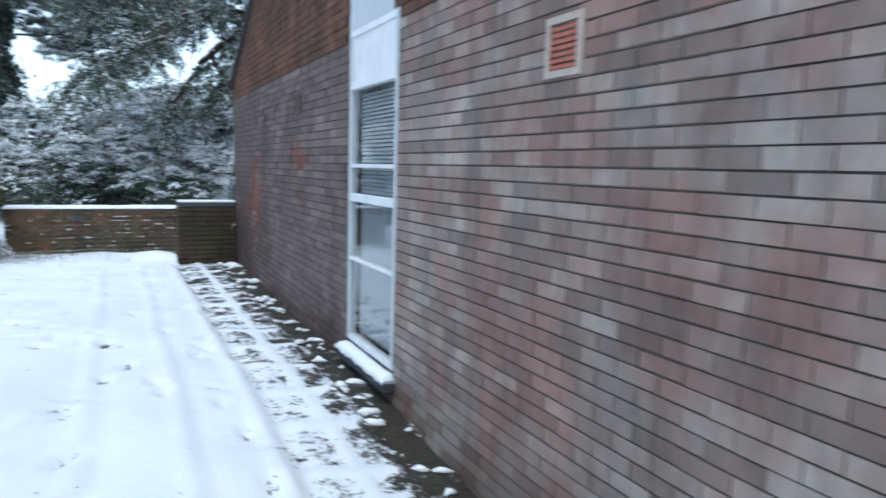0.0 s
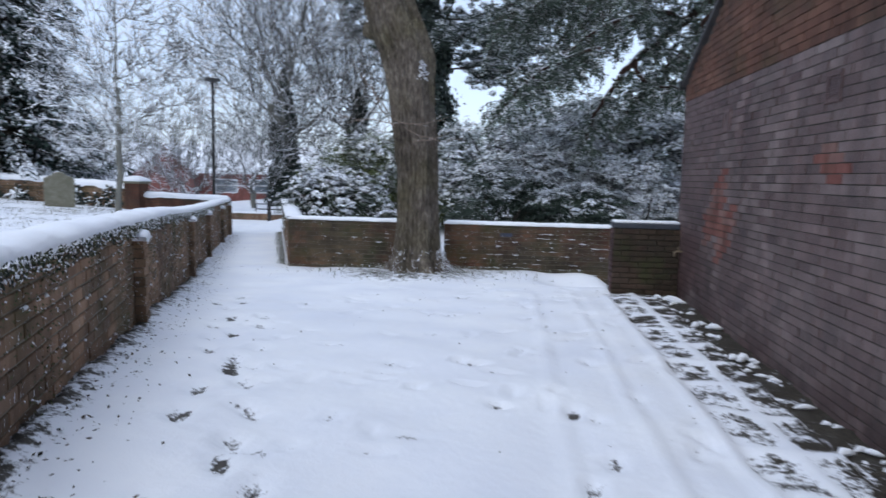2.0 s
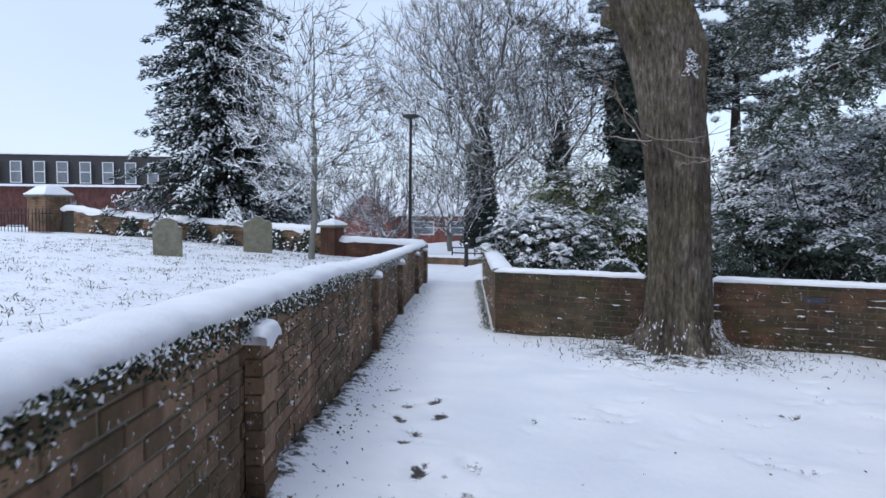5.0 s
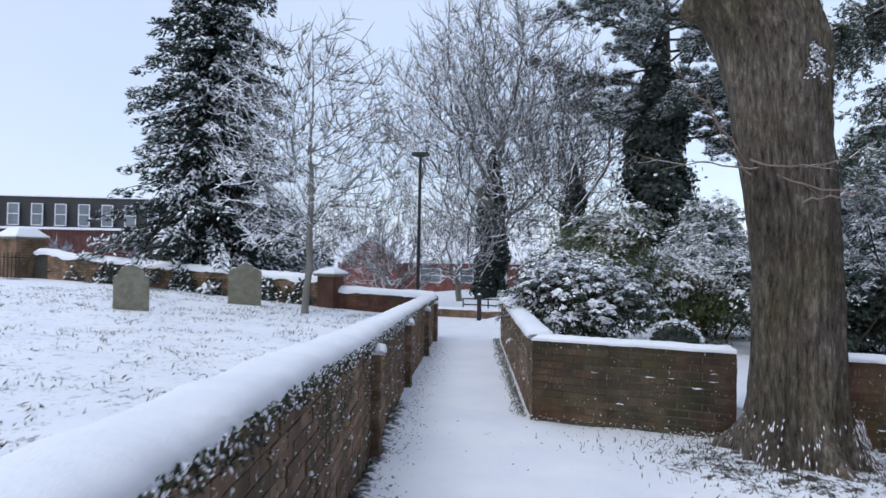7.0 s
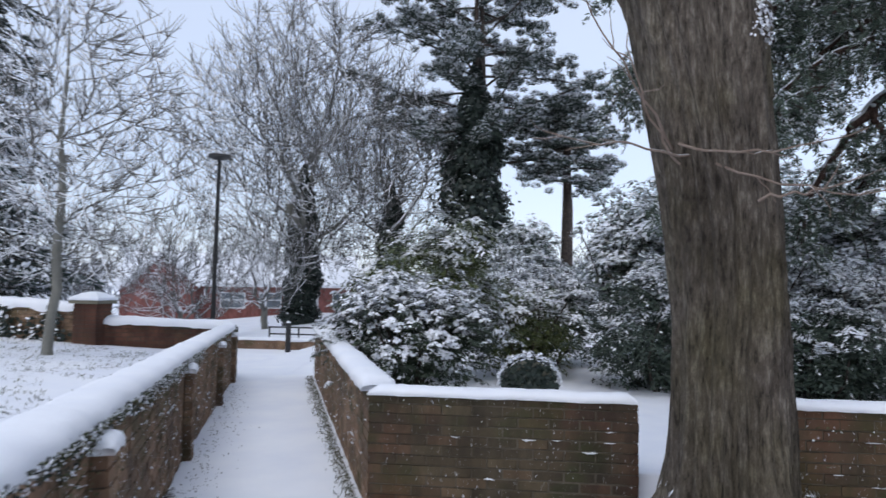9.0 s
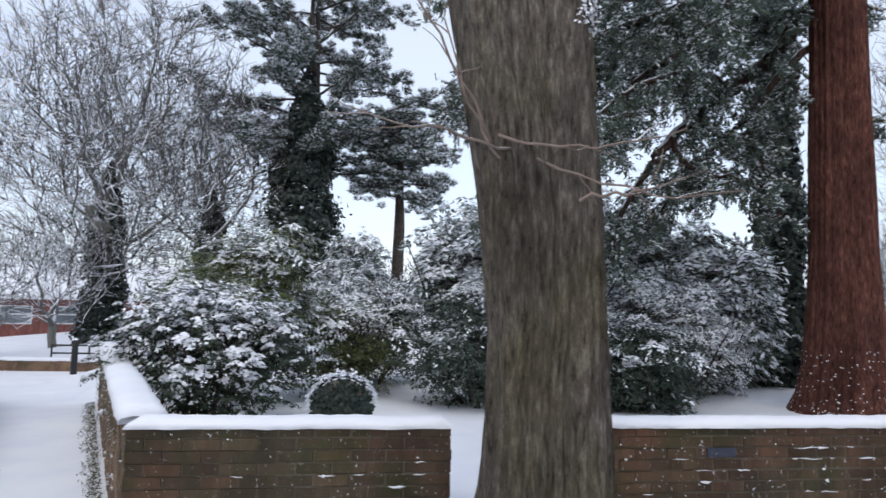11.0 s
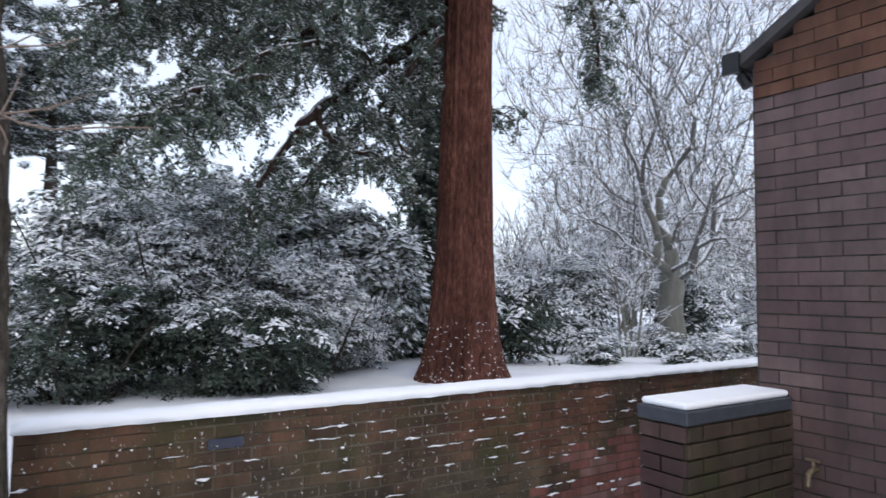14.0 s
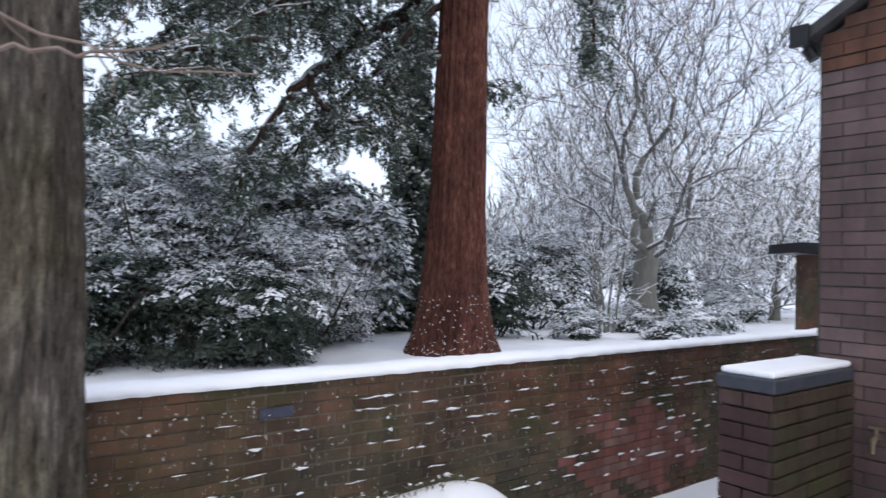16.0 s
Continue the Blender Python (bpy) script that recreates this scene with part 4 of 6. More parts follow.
def conifer(name, label, at, height, spread, seed, mat=L_SPRUCE, whorls=34, per=13, droop=0.35, leaf=0.16, snow_share=0.28, bare=0.06, density=1.0, bark=PINEBARK, r0=0.22, category="tree"):
    rng = np.random.default_rng(seed)
    t = base(name, label, category, at)
    tr = Mesh(bark)
    tr.smooth = True
    tr.tube([(0, 0, -0.2), (0, 0, height * 0.5), (0, 0, height)], [r0, r0 * 0.6, 0.02], 10)
    tr.part("trunk", t)
    br, lf = Mesh(bark), Mesh(mat, SNOW)
    P, N, H, L, S = [], [], [], [], []
    for w in range(whorls):
        f = bare + (1 - bare) * (w + 0.5) / whorls
        z = height * f
        step = height * (1 - bare) / whorls
        reach = spread * (1 - f) ** 0.8 * (0.75 + 0.25 * math.sin(w * 1.9))
        for b in range(per):
            a = 6.28 * b / per + w * 0.83 + rng.normal(0, 0.2)
            zb = z + rng.normal(0, 0.45) * step
            R = max(0.25, reach * rng.uniform(0.7, 1.12))
            n = 5
            pts = []
            for i in range(n + 1):
                u = i / n
                sag = -droop * R * (u ** 1.2) + 0.22 * R * max(0, u - 0.65)
                pts.append(Vector((math.cos(a) * R * u, math.sin(a) * R * u, zb + sag)))
            br.tube(pts, [0.022 * (1 - 0.8 * i / n) + 0.003 for i in range(n + 1)], 3)
            m = int(density * (14 + 46 * R / max(spread, 0.1)))
            u = rng.uniform(0.15, 1.02, m)
            k = np.minimum((u * n).astype(int), n - 1)
            A = np.array([list(p) for p in pts])
            pos = A[k] + (A[k + 1] - A[k]) * (u * n - k)[:, None]
            perp = np.array([-math.sin(a), math.cos(a), 0])
            off = rng.normal(0, 0.16, m) * (0.4 + R * 0.28) * (1.15 - u * 0.7)
            pos = pos + perp * off[:, None]
            pos[:, 2] -= np.abs(off) * 0.45 + 0.22 * rng.random(m) ** 1.5 * min(1, R)
            P.append(pos)
            hd = np.tile([math.cos(a), math.sin(a), -0.55], (m, 1)) + perp * np.sign(off)[:, None] * 0.7 + rng.normal(0, 0.3, (m, 3))
            H.append(hd)
            N.append(np.tile([0, 0, 1.0], (m, 1)) + rng.normal(0, 0.45, (m, 3)))
            S.append(u * 0.3 + rng.normal(0, 0.3, m) + 0.25 * math.sin(b * 2.3 + w) - np.abs(off))
    P, N, H, S = np.vstack(P), np.vstack(N), np.vstack(H), np.concatenate(S)
    lf.leaves(P, N, leaf * rng.uniform(0.7, 1.5, len(P)), leaf * 0.34, 0, rng, H)
    sn = S > np.quantile(S, 1 - snow_share)
    O = P * [1, 1, 0]
    O /= np.linalg.norm(O, axis=1, keepdims=True) + 1e-9
    lf.leaves(P[sn] + [0, 0, 0.03], O[sn] * 0.8 + N[sn] * 0.7 + rng.normal(0, 0.4, (sn.sum(), 3)), leaf * rng.uniform(0.6, 1.2, sn.sum()), leaf * 0.36, 1, rng, H[sn])
    br.part("branch", t, kind="stuff")
    lf.part("foliage", t, "dark drooping needles dusted with snow")
    return t


def ivy_column(m, rng, at, height, r, n, leaf=0.11, slot=0, snow_slot=1, snow=0.06, lean=(0, 0)):
    z = rng.uniform(0, 1, n)
    a = rng.uniform(0, 6.28, n)
    lump = 0.30 * np.sin(z * 17 + 2 * np.cos(a)) + 0.22 * np.sin(z * 37 + 3 * np.sin(a + 1)) + 0.15 * np.sin(z * 61 + 4 * np.cos(a - 2))
    rr = r * (0.72 + 0.75 * lump * 0.6 + 0.30 * rng.random(n) ** 2) * (1.2 - 0.35 * z) * (1.02 - z ** 4) * (1 + 0.35 * (rng.random(n) < 0.06))
    pos = np.stack([at[0] + lean[0] * z + np.cos(a) * rr, at[1] + lean[1] * z + np.sin(a) * rr, at[2] + z * height], 1)
    nrm = np.stack([np.cos(a), np.sin(a), np.full(n, 0.35)], 1) + rng.normal(0, 0.5, (n, 3))
    m.leaves(pos, nrm, leaf * rng.uniform(0.7, 1.4, n), leaf * 0.75, slot, rng)
    s = rng.random(n) < snow
    m.leaves(pos[s] + [0, 0, 0.03], nrm[s] + [0, 0, 2.0], leaf * 1.2, leaf * 0.8, snow_slot, rng)


def grown_tree(name, label, at, height, r0, seed, fork, centre, reach, n=600, mat=TWIG, trunk_mat=None, twig=0.010, straight=0.3, twigs=3, twig_len=(0.3, 0.8), ivy=None, group="", lift=0.25, first=None):
    """A bare tree that fills a rounded crown: every tip joins the nearest branch, short ways to the root first; limbs thicken towards the trunk.
    fork: where the trunk ends; centre, reach: the crown's middle height and its radii; ivy: (from, to, radius, leaves)."""
    rng = np.random.default_rng(seed)
    t = base(name, label, "tree", at, group=group)
    P, parent, way, run = [np.array((0, 0, -0.3))], [-1], [np.array((0, 0, 1.0))], [0.0]
    steps = max(4, int(fork / 0.4))
    for i in range(steps):
        P.append(np.array((rng.normal(0, 0.03), rng.normal(0, 0.03), -0.3 + (fork + 0.3) * (i + 1) / steps)))
        parent.append(i), way.append(np.array((0, 0, 1.0))), run.append(run[-1] + fork / steps)
    trunk_n = len(P)
    bare = max(1, trunk_n - 3) if first is None else int(trunk_n * first / fork)
    tips = rand_dir(rng, n * 3) * (rng.random((n * 3, 1)) ** 0.45)
    tips = tips * [reach[0], reach[0], reach[1]] + [0, 0, centre]
    tips = tips[tips[:, 2] > (fork * 0.75 if first is None else first)][:n]
    tips = tips[np.argsort(np.linalg.norm((tips - [0, 0, fork]) * [1, 1, 1 if first is None else 0.05], axis=1) + rng.normal(0, 0.35, len(tips)))]
    chains = []
    for tip in tips:
        A, D, L = np.array(P), np.array(way), np.array(run)
        v = tip - A
        d = np.linalg.norm(v, axis=1) + 1e-6
        turn = 1 - (v * D).sum(1) / d
        cost = d * (1 + 0.55 * turn) + straight * L
        cost[:bare] += 50
        k = int(np.argmin(cost))
        m = max(1, int(d[k] / 0.45))
        bend = A[k] + D[k] * d[k] * (0.30 if k >= trunk_n else 0.12) + v[k] * 0.3 + [0, 0, -lift * 0.2 * d[k]]
        chain, last = [k], k
        for i in range(1, m + 1):
            u = i / m
            p = A[k] * (1 - u) ** 2 + bend * 2 * u * (1 - u) + tip * u * u + (rng.normal(0, 0.018, 3) if i < m else 0)
            w = p - P[last]
            P.append(p), parent.append(last), run.append(run[last] + np.linalg.norm(w)), way.append(w / (np.linalg.norm(w) + 1e-9))
            last = len(P) - 1
            chain.append(last)
        chains.append(chain)
    flow = np.zeros(len(P))
    kids = np.zeros(len(P), int)
    for i in range(len(P) - 1, 0, -1):
        flow[i] = flow[i] if kids[i] else 1.0
        flow[parent[i]] += flow[i]
        kids[parent[i]] += 1
    rad = twig + (r0 - twig) * np.clip((flow / flow[0]) ** 0.72 - (1 / flow[0]) ** 0.72, 0, 1)
    tr, cr = Mesh(trunk_mat or GREYBARK), Mesh(mat)
    tr.smooth = True
    flare = [1.35, 1.12] + [1.0] * trunk_n
    tr.tube([tuple(P[i]) for i in range(trunk_n)] + [tuple(P[trunk_n - 1] + [0, 0, 0.3])], [rad[i] * flare[i] for i in range(trunk_n)] + [rad[trunk_n - 1] * 0.25], 14, 0, 0.04, 1.0)
    for ch in chains:
        r = [rad[i] for i in ch]
        r[0] = min(r[0], r[1] * 1.25)
        (tr if r[1] > 0.09 else cr).tube([tuple(P[i]) for i in ch], r, 8 if r[1] > 0.06 else (5 if r[1] > 0.025 else 3))
    for i in range(trunk_n, len(P)):
        if rad[i] > twig * 4:
            continue
        for j in range(twigs):
            dd = way[i] * 0.8 + rng.normal(0, 0.55, 3) + [0, 0, lift]
            dd /= np.linalg.norm(dd)
            L = rng.uniform(*twig_len)
            mid = P[i] + dd * L * 0.5 + rng.normal(0, 0.06, 3) * L
            cr.tube([tuple(P[i]), tuple(mid), tuple(P[i] + (dd + [0, 0, lift * 0.4]) * L)], [twig, twig * 0.85, twig * 0.5], 3)
    tr.part("trunk", t)
    cr.part("crown", t, "bare twigs lined with snow")
    if ivy:
        z0, z1, r, leaves = ivy
        iv = Mesh(L_IVY, SNOW)
        ivy_column(iv, rng, (0, 0, z0), z1 - z0, r, leaves, 0.17)
        iv.part("ivy", t, "dark ivy round the trunk")
    return t


# the broad lime tree in the gap of the garden wall
def lime_tree():
    t = base("lime_tree", "broad old tree with furrowed grey-brown bark and spreading roots", "tree", (-2.38, 11.38, 0.0))
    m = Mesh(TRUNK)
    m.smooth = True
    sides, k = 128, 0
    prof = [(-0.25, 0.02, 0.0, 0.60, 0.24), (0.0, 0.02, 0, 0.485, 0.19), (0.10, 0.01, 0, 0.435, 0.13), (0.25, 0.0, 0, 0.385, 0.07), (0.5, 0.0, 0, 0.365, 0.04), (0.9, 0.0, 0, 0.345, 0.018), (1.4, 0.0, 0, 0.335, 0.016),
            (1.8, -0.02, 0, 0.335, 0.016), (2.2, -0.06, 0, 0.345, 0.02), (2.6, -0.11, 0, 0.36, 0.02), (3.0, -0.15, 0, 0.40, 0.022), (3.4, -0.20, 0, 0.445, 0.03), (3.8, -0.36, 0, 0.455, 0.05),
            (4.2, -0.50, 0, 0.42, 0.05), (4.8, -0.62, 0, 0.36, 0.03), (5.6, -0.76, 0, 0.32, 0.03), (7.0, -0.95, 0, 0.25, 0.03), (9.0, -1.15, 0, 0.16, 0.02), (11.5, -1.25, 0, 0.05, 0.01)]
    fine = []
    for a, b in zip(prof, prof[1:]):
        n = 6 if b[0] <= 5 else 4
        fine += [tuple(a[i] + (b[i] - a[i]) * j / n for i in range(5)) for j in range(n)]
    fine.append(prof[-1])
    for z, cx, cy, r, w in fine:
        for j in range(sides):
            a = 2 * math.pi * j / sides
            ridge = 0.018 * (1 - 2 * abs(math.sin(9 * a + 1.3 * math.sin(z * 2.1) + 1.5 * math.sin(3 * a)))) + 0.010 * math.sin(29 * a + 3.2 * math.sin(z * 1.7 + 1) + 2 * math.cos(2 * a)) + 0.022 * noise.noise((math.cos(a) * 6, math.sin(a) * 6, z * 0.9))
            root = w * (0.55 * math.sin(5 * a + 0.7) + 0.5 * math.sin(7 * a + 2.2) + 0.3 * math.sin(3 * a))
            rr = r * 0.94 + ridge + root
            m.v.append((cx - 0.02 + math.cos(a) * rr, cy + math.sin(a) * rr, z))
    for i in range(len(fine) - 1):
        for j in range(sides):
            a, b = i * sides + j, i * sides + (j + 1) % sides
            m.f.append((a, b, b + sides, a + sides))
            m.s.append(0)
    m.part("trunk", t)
    rng = np.random.default_rng(12)
    lb = Mesh(TRUNK)
    lb.smooth = True
    limb(lb, rng, (-0.62, 0, 3.75), (-1, -0.1, 0.35), 0.30, 0.15, 0.12, 3, 0.05, 0, 12)
    lb.part("cut_stub", t, "sawn-off stub of an old limb")
    up = Mesh(TWIG)
    for p, dd, L in (((-0.6, 0, 5.2), (-1, 0.3, 0.9), 4), ((-0.6, 0.1, 5.6), (0.8, 0.5, 1.0), 4), ((-0.9, 0, 6.5), (-0.2, -0.9, 1.0), 3.4), ((-1.0, 0, 7.4), (0.7, -0.4, 1.1), 3)):
        branching(up, rng, p, dd, L, 0.12, 2, (0, 5, 6), 0.7, 0.55, 0.06)
    up.part("crown", t, "bare upper limbs")
    for p, mid, end in (((-0.3, -0.2, 2.26), (-0.02, -0.52, 1.9), (0.75, -0.62, 1.96)), ((-0.36, -0.22, 2.29), (-0.1, -0.5, 2.06), (0.5, -0.55, 2.29)), ((-0.3, -0.2, 2.22), (-0.75, -0.45, 2.24), (-1.25, -0.5, 2.26)),
                        ((-0.38, -0.15, 2.25), (-0.75, -0.4, 2.75), (-1.0, -0.5, 3.15)), ((-0.35, -0.2, 2.15), (-0.62, -0.4, 2.45), (-0.72, -0.4, 2.9)), ((-0.02, -0.5, 1.93), (0.25, -0.56, 1.93), (0.48, -0.58, 2.02))):
        tw = Mesh(REDTWIG)
        a, b, c = (Vector(v) + Vector((0, 0, 0.14)) for v in (p, mid, end))
        pts = [a * (1 - u) ** 2 + b * 2 * u * (1 - u) + c * u * u + Vector(rng.normal(0, 0.012, 3)) for u in np.linspace(0, 1, 11)]
        tw.tube(pts, list(np.linspace(0.009, 0.003, 11)), 5)
        for s in range(3):
            q = pts[4 + 2 * s]
            limb(tw, rng, q, (c - a).normalized() + Vector(rng.normal(0, 0.5, 3)), 0.22, 0.005, 0.002, 4, 0.2, 0, 3)
        tw.part("shoot", t, "thin reddish shoot with a line of snow")
    fl = Mesh(SNOW)
    n = 420
    a, z = rng.normal(-0.2, 0.28, n), rng.uniform(0, 1, n) ** 1.4 * 0.36
    a = np.where(rng.random(n) < 0.25, rng.uniform(-3.2, -1.0, n), a)
    rr = np.interp(z, [0, 0.1, 0.25, 0.5], [0.56, 0.49, 0.41, 0.375]) + 0.01 + 0.05 * rng.random(n)
    fl.leaves(np.stack([np.cos(a) * rr, np.sin(a) * rr, z + 0.02], 1), np.stack([np.cos(a), np.sin(a), np.full(n, 0.5)], 1) + rng.normal(0, 0.25, (n, 3)), rng.uniform(0.02, 0.07, n), 0.011, 0, rng, np.stack([np.cos(a), np.sin(a), np.full(n, -1.6)], 1))
    fl.part("root_snow", t, "streaks of snow on the roots", "stuff")
    burr = Mesh(SNOW, L_BROWN)
    ivy_column(burr, rng, (0.05, -0.28, 3.0), 0.34, 0.09, 420, 0.024, 0, 1, 0.3)
    burr.part("snow_tuft", t, "tuft of twigs holding snow", "stuff")


lime_tree()


# the giant redwood in the garden
def redwood():
    at = Vector((4.62, 17.5, -0.1))
    t = base("redwood_tree", "tall redwood with fibrous red bark, flared foot and hanging sprays", "tree", at)
    m = Mesh(SEQUOIA)
    m.smooth = True
    prof = [(-0.3, 0.95), (0.0, 0.86), (0.3, 0.73), (0.8, 0.63), (1.5, 0.565), (2.6, 0.505), (4.5, 0.46), (7.5, 0.405), (12, 0.34), (18, 0.18), (22, 0.05)]
    fine = []
    for a, b in zip(prof, prof[1:]):
        fine += [tuple(a[i] + (b[i] - a[i]) * j / 8 for i in range(2)) for j in range(8)]
    fine.append(prof[-1])
    sides = 110
    for z, r in fine:
        for j in range(sides):
            a = 2 * math.pi * j / sides
            g = 0.030 * (0.5 - abs(math.sin(8 * a + 0.7 * math.sin(z * 0.5) + math.sin(3 * a)))) + 0.020 * math.sin(27 * a + 1.8 * math.sin(z * 0.4 + 2)) + 0.03 * noise.noise((math.cos(a) * 5, math.sin(a) * 5, z * 0.35))
            rr = r + g * (1 + 0.8 * max(0, 1 - z))
            m.v.append((math.cos(a) * rr + 0.02 * z * 0.3, math.sin(a) * rr, z))
    for i in range(len(fine) - 1):
        for j in range(sides):
            a, b = i * sides + j, i * sides + (j + 1) % sides
            m.f.append((a, b, b + sides, a + sides))
            m.s.append(0)
    m.part("trunk", t)
    rng = np.random.default_rng(77)
    # limbs: a long one that arches down over the yard, others above and behind
    limbs = [([(-0.1, 0.4, 7.1), (-0.5, 1.1, 6.4), (-1.43, 1.4, 5.6), (-2.52, 1.2, 4.65), (-2.96, 1.2, 4.0), (-3.45, 1.1, 3.2), (-3.6, 1.0, 2.4)], 0.16, 0.55),
             ([(-2.35, 1.2, 4.85), (-2.35, 1.0, 4.4), (-1.9, 0.9, 4.1), (-1.1, 0.7, 3.95), (-0.65, 0.6, 3.3)], 0.06, 0.6),
             ([(-1.2, 1.3, 5.8), (-2.2, 0.8, 5.9), (-3.6, 0.4, 5.3), (-4.6, 0.2, 4.4)], 0.08, 0.75),
             ([(-0.2, -0.2, 7.9), (-1.4, -0.4, 7.5), (-2.8, -0.5, 6.7), (-3.8, -0.6, 5.7)], 0.10, 0.55),
             ([(-0.4, 0.8, 7.6), (-2.0, 2.0, 7.2), (-3.6, 3.0, 6.4), (-4.6, 3.6, 5.2)], 0.10, 1.2),
             ([(-0.3, 0.6, 8.2), (-2.6, 2.2, 8.0), (-4.6, 3.4, 7.2), (-6.2, 4.2, 6.0)], 0.11, 1.2),
             ([(-0.3, -0.3, 8.6), (-2.0, -0.8, 8.3), (-3.8, -1.2, 7.3), (-5.4, -1.4, 6.4)], 0.14, 1.5),
             ([(-0.3, 0.3, 8.0), (-2.0, 1.2, 7.4), (-4.2, 1.6, 6.6), (-6.0, 1.8, 6.0)], 0.13, 1.7),
             ([(-0.2, 0.2, 6.4), (-0.9, 0.5, 5.6), (-1.2, 0.6, 4.7), (-0.9, 0.6, 4.0)], 0.08, 0.7),
             ([(-0.3, -0.2, 7.6), (-1.5, -0.8, 7.1), (-2.6, -1.3, 6.4), (-3.3, -1.5, 5.6)], 0.10, 0.55),
             ([(0.3, -0.2, 9.0), (1.2, -0.9, 8.7), (1.75, -1.25, 7.7), (1.95, -1.35, 6.4), (2.05, -1.4, 5.2)], 0.09, 0.75),
             ([(-0.3, 0.4, 7.3), (-1.6, 0.9, 6.8), (-3.0, 1.3, 5.9), (-4.0, 1.4, 4.9)], 0.09, 1.3),
             ([(-0.3, 0.2, 9.6), (-2.0, 0.4, 9.2), (-4.4, 0.5, 8.0), (-6.6, 0.6, 7.0)], 0.12, 1.5),
             ([(-0.3, -0.4, 9.8), (-1.2, -1.6, 9.2), (-2.4, -2.8, 8.2), (-3.4, -3.6, 7.2)], 0.11, 1.0),
             ([(-0.2, -0.3, 10.4), (-1.6, -1.4, 10.0), (-3.6, -2.4, 9.0), (-5.4, -3.0, 7.8)], 0.11, 1.0),
             ([(-0.3, 0.5, 5.9), (-1.0, 1.0, 5.2), (-1.9, 1.3, 4.3), (-2.6, 1.4, 3.4)], 0.06, 0.9),
             ([(-3.4, 0.3, 4.9), (-4.3, 0.0, 4.6), (-5.2, -0.2, 4.0), (-5.8, -0.3, 3.3)], 0.06, 1.2),
             ([(0.3, -0.3, 10.6), (1.6, -1.0, 10.2), (2.6, -1.4, 9.2), (2.9, -1.5, 8.0)], 0.09, 0.8),
             ([(0.4, 0.0, 7.05), (0.62, -0.05, 7.0), (0.85, -0.1, 6.9)], 0.05, 0.25),
             ([(0.4, 0.0, 5.05), (0.8, -0.1, 4.95), (1.15, -0.15, 4.85)], 0.03, 0.35)]
    lf, sprigs = Mesh(L_SEQ, SNOW), Mesh(LIMBBARK)
    for path, r, amount in limbs:
        P = [Vector(p) for p in path]
        pts = []
        for i in range(len(P) - 1):
            a0, a1, a2, a3 = P[max(i - 1, 0)], P[i], P[i + 1], P[min(i + 2, len(P) - 1)]
            for j in range(6):
                u = j / 6
                pts.append(0.5 * (2 * a1 + (a2 - a0) * u + (2 * a0 - 5 * a1 + 4 * a2 - a3) * u * u + (3 * a1 - a0 - 3 * a2 + a3) * u ** 3) + Vector(rng.normal(0, 0.02, 3)))
        pts.append(P[-1])
        lb = Mesh(LIMBBARK)
        lb.smooth = True
        lb.tube(pts, list(np.linspace(r, 0.02, len(pts))), 9)
        lb.part("limb", t)
        length = sum((b - a).length for a, b in zip(pts, pts[1:]))
        for s in range(int(17 * length * amount * (0.35 if amount < 0.5 else 1)) + 6):
            u = rng.uniform(0.12, 1.0)
            q = pts[int(u * (len(pts) - 1))]
            dd = Vector((rng.normal(0, 0.8), rng.normal(0, 0.8), rng.normal(-0.35, 0.45)))
            L = rng.uniform(0.35, 1.25) * min(1, 0.4 + amount * 0.6)
            sp, _ = limb(sprigs, rng, q, dd, L, 0.014, 0.004, 6, 0.18, -0.16, 3)
            A = np.array([list(p) for p in sp])
            # hanging cords of scale leaves along the sprig, thicker at their ends
            cords = int(9 * L) + 3
            for c in range(cords):
                w = rng.uniform(0.2, 1.0) * (len(A) - 1)
                k = min(int(w), len(A) - 2)
                q0 = A[k] + (A[k + 1] - A[k]) * (w - k)
                cd = rng.normal(0, 0.5, 3) + [0, 0, -0.55]
                cd /= np.linalg.norm(cd)
                n = 15
                h = rng.random(n)
                clen = rng.uniform(0.16, 0.34)
                pos = q0 + cd * (h * clen)[:, None] + rng.normal(0, 0.022, (n, 3))
                hd = cd + rng.normal(0, 0.45, (n, 3))
                nr = rng.normal(0, 0.6, (n, 3)) + [0, 0, 0.6]
                lf.leaves(pos, nr, rng.uniform(0.07, 0.14, n), 0.028, 0, rng, hd)
                if rng.random() < 0.55:
                    lf.leaves(pos[::2] + [0, 0, 0.025], nr[::2] + [0, -0.2, 0.5], 0.10, 0.036, 1, rng, hd[::2])
    sprigs.part("sprig", t, kind="stuff")
    lf.part("foliage", t, "hanging green sprays dusted with snow")
    dust = Mesh(SNOW)
    n = 480
    a, z = rng.uniform(0, 6.28, n), rng.uniform(0, 1, n) ** 1.9 * 1.1
    rr = np.interp(z, *zip(*prof)) + 0.03
    nr = np.stack([np.cos(a), np.sin(a), np.full(n, 0.6)], 1)
    dust.leaves(np.stack([np.cos(a) * rr, np.sin(a) * rr, z], 1), nr, rng.uniform(0.012, 0.05, n), 0.018, 0, rng)
    dust.part("snow_flecks", t, "flecks of snow caught on the foot", "stuff")


redwood()

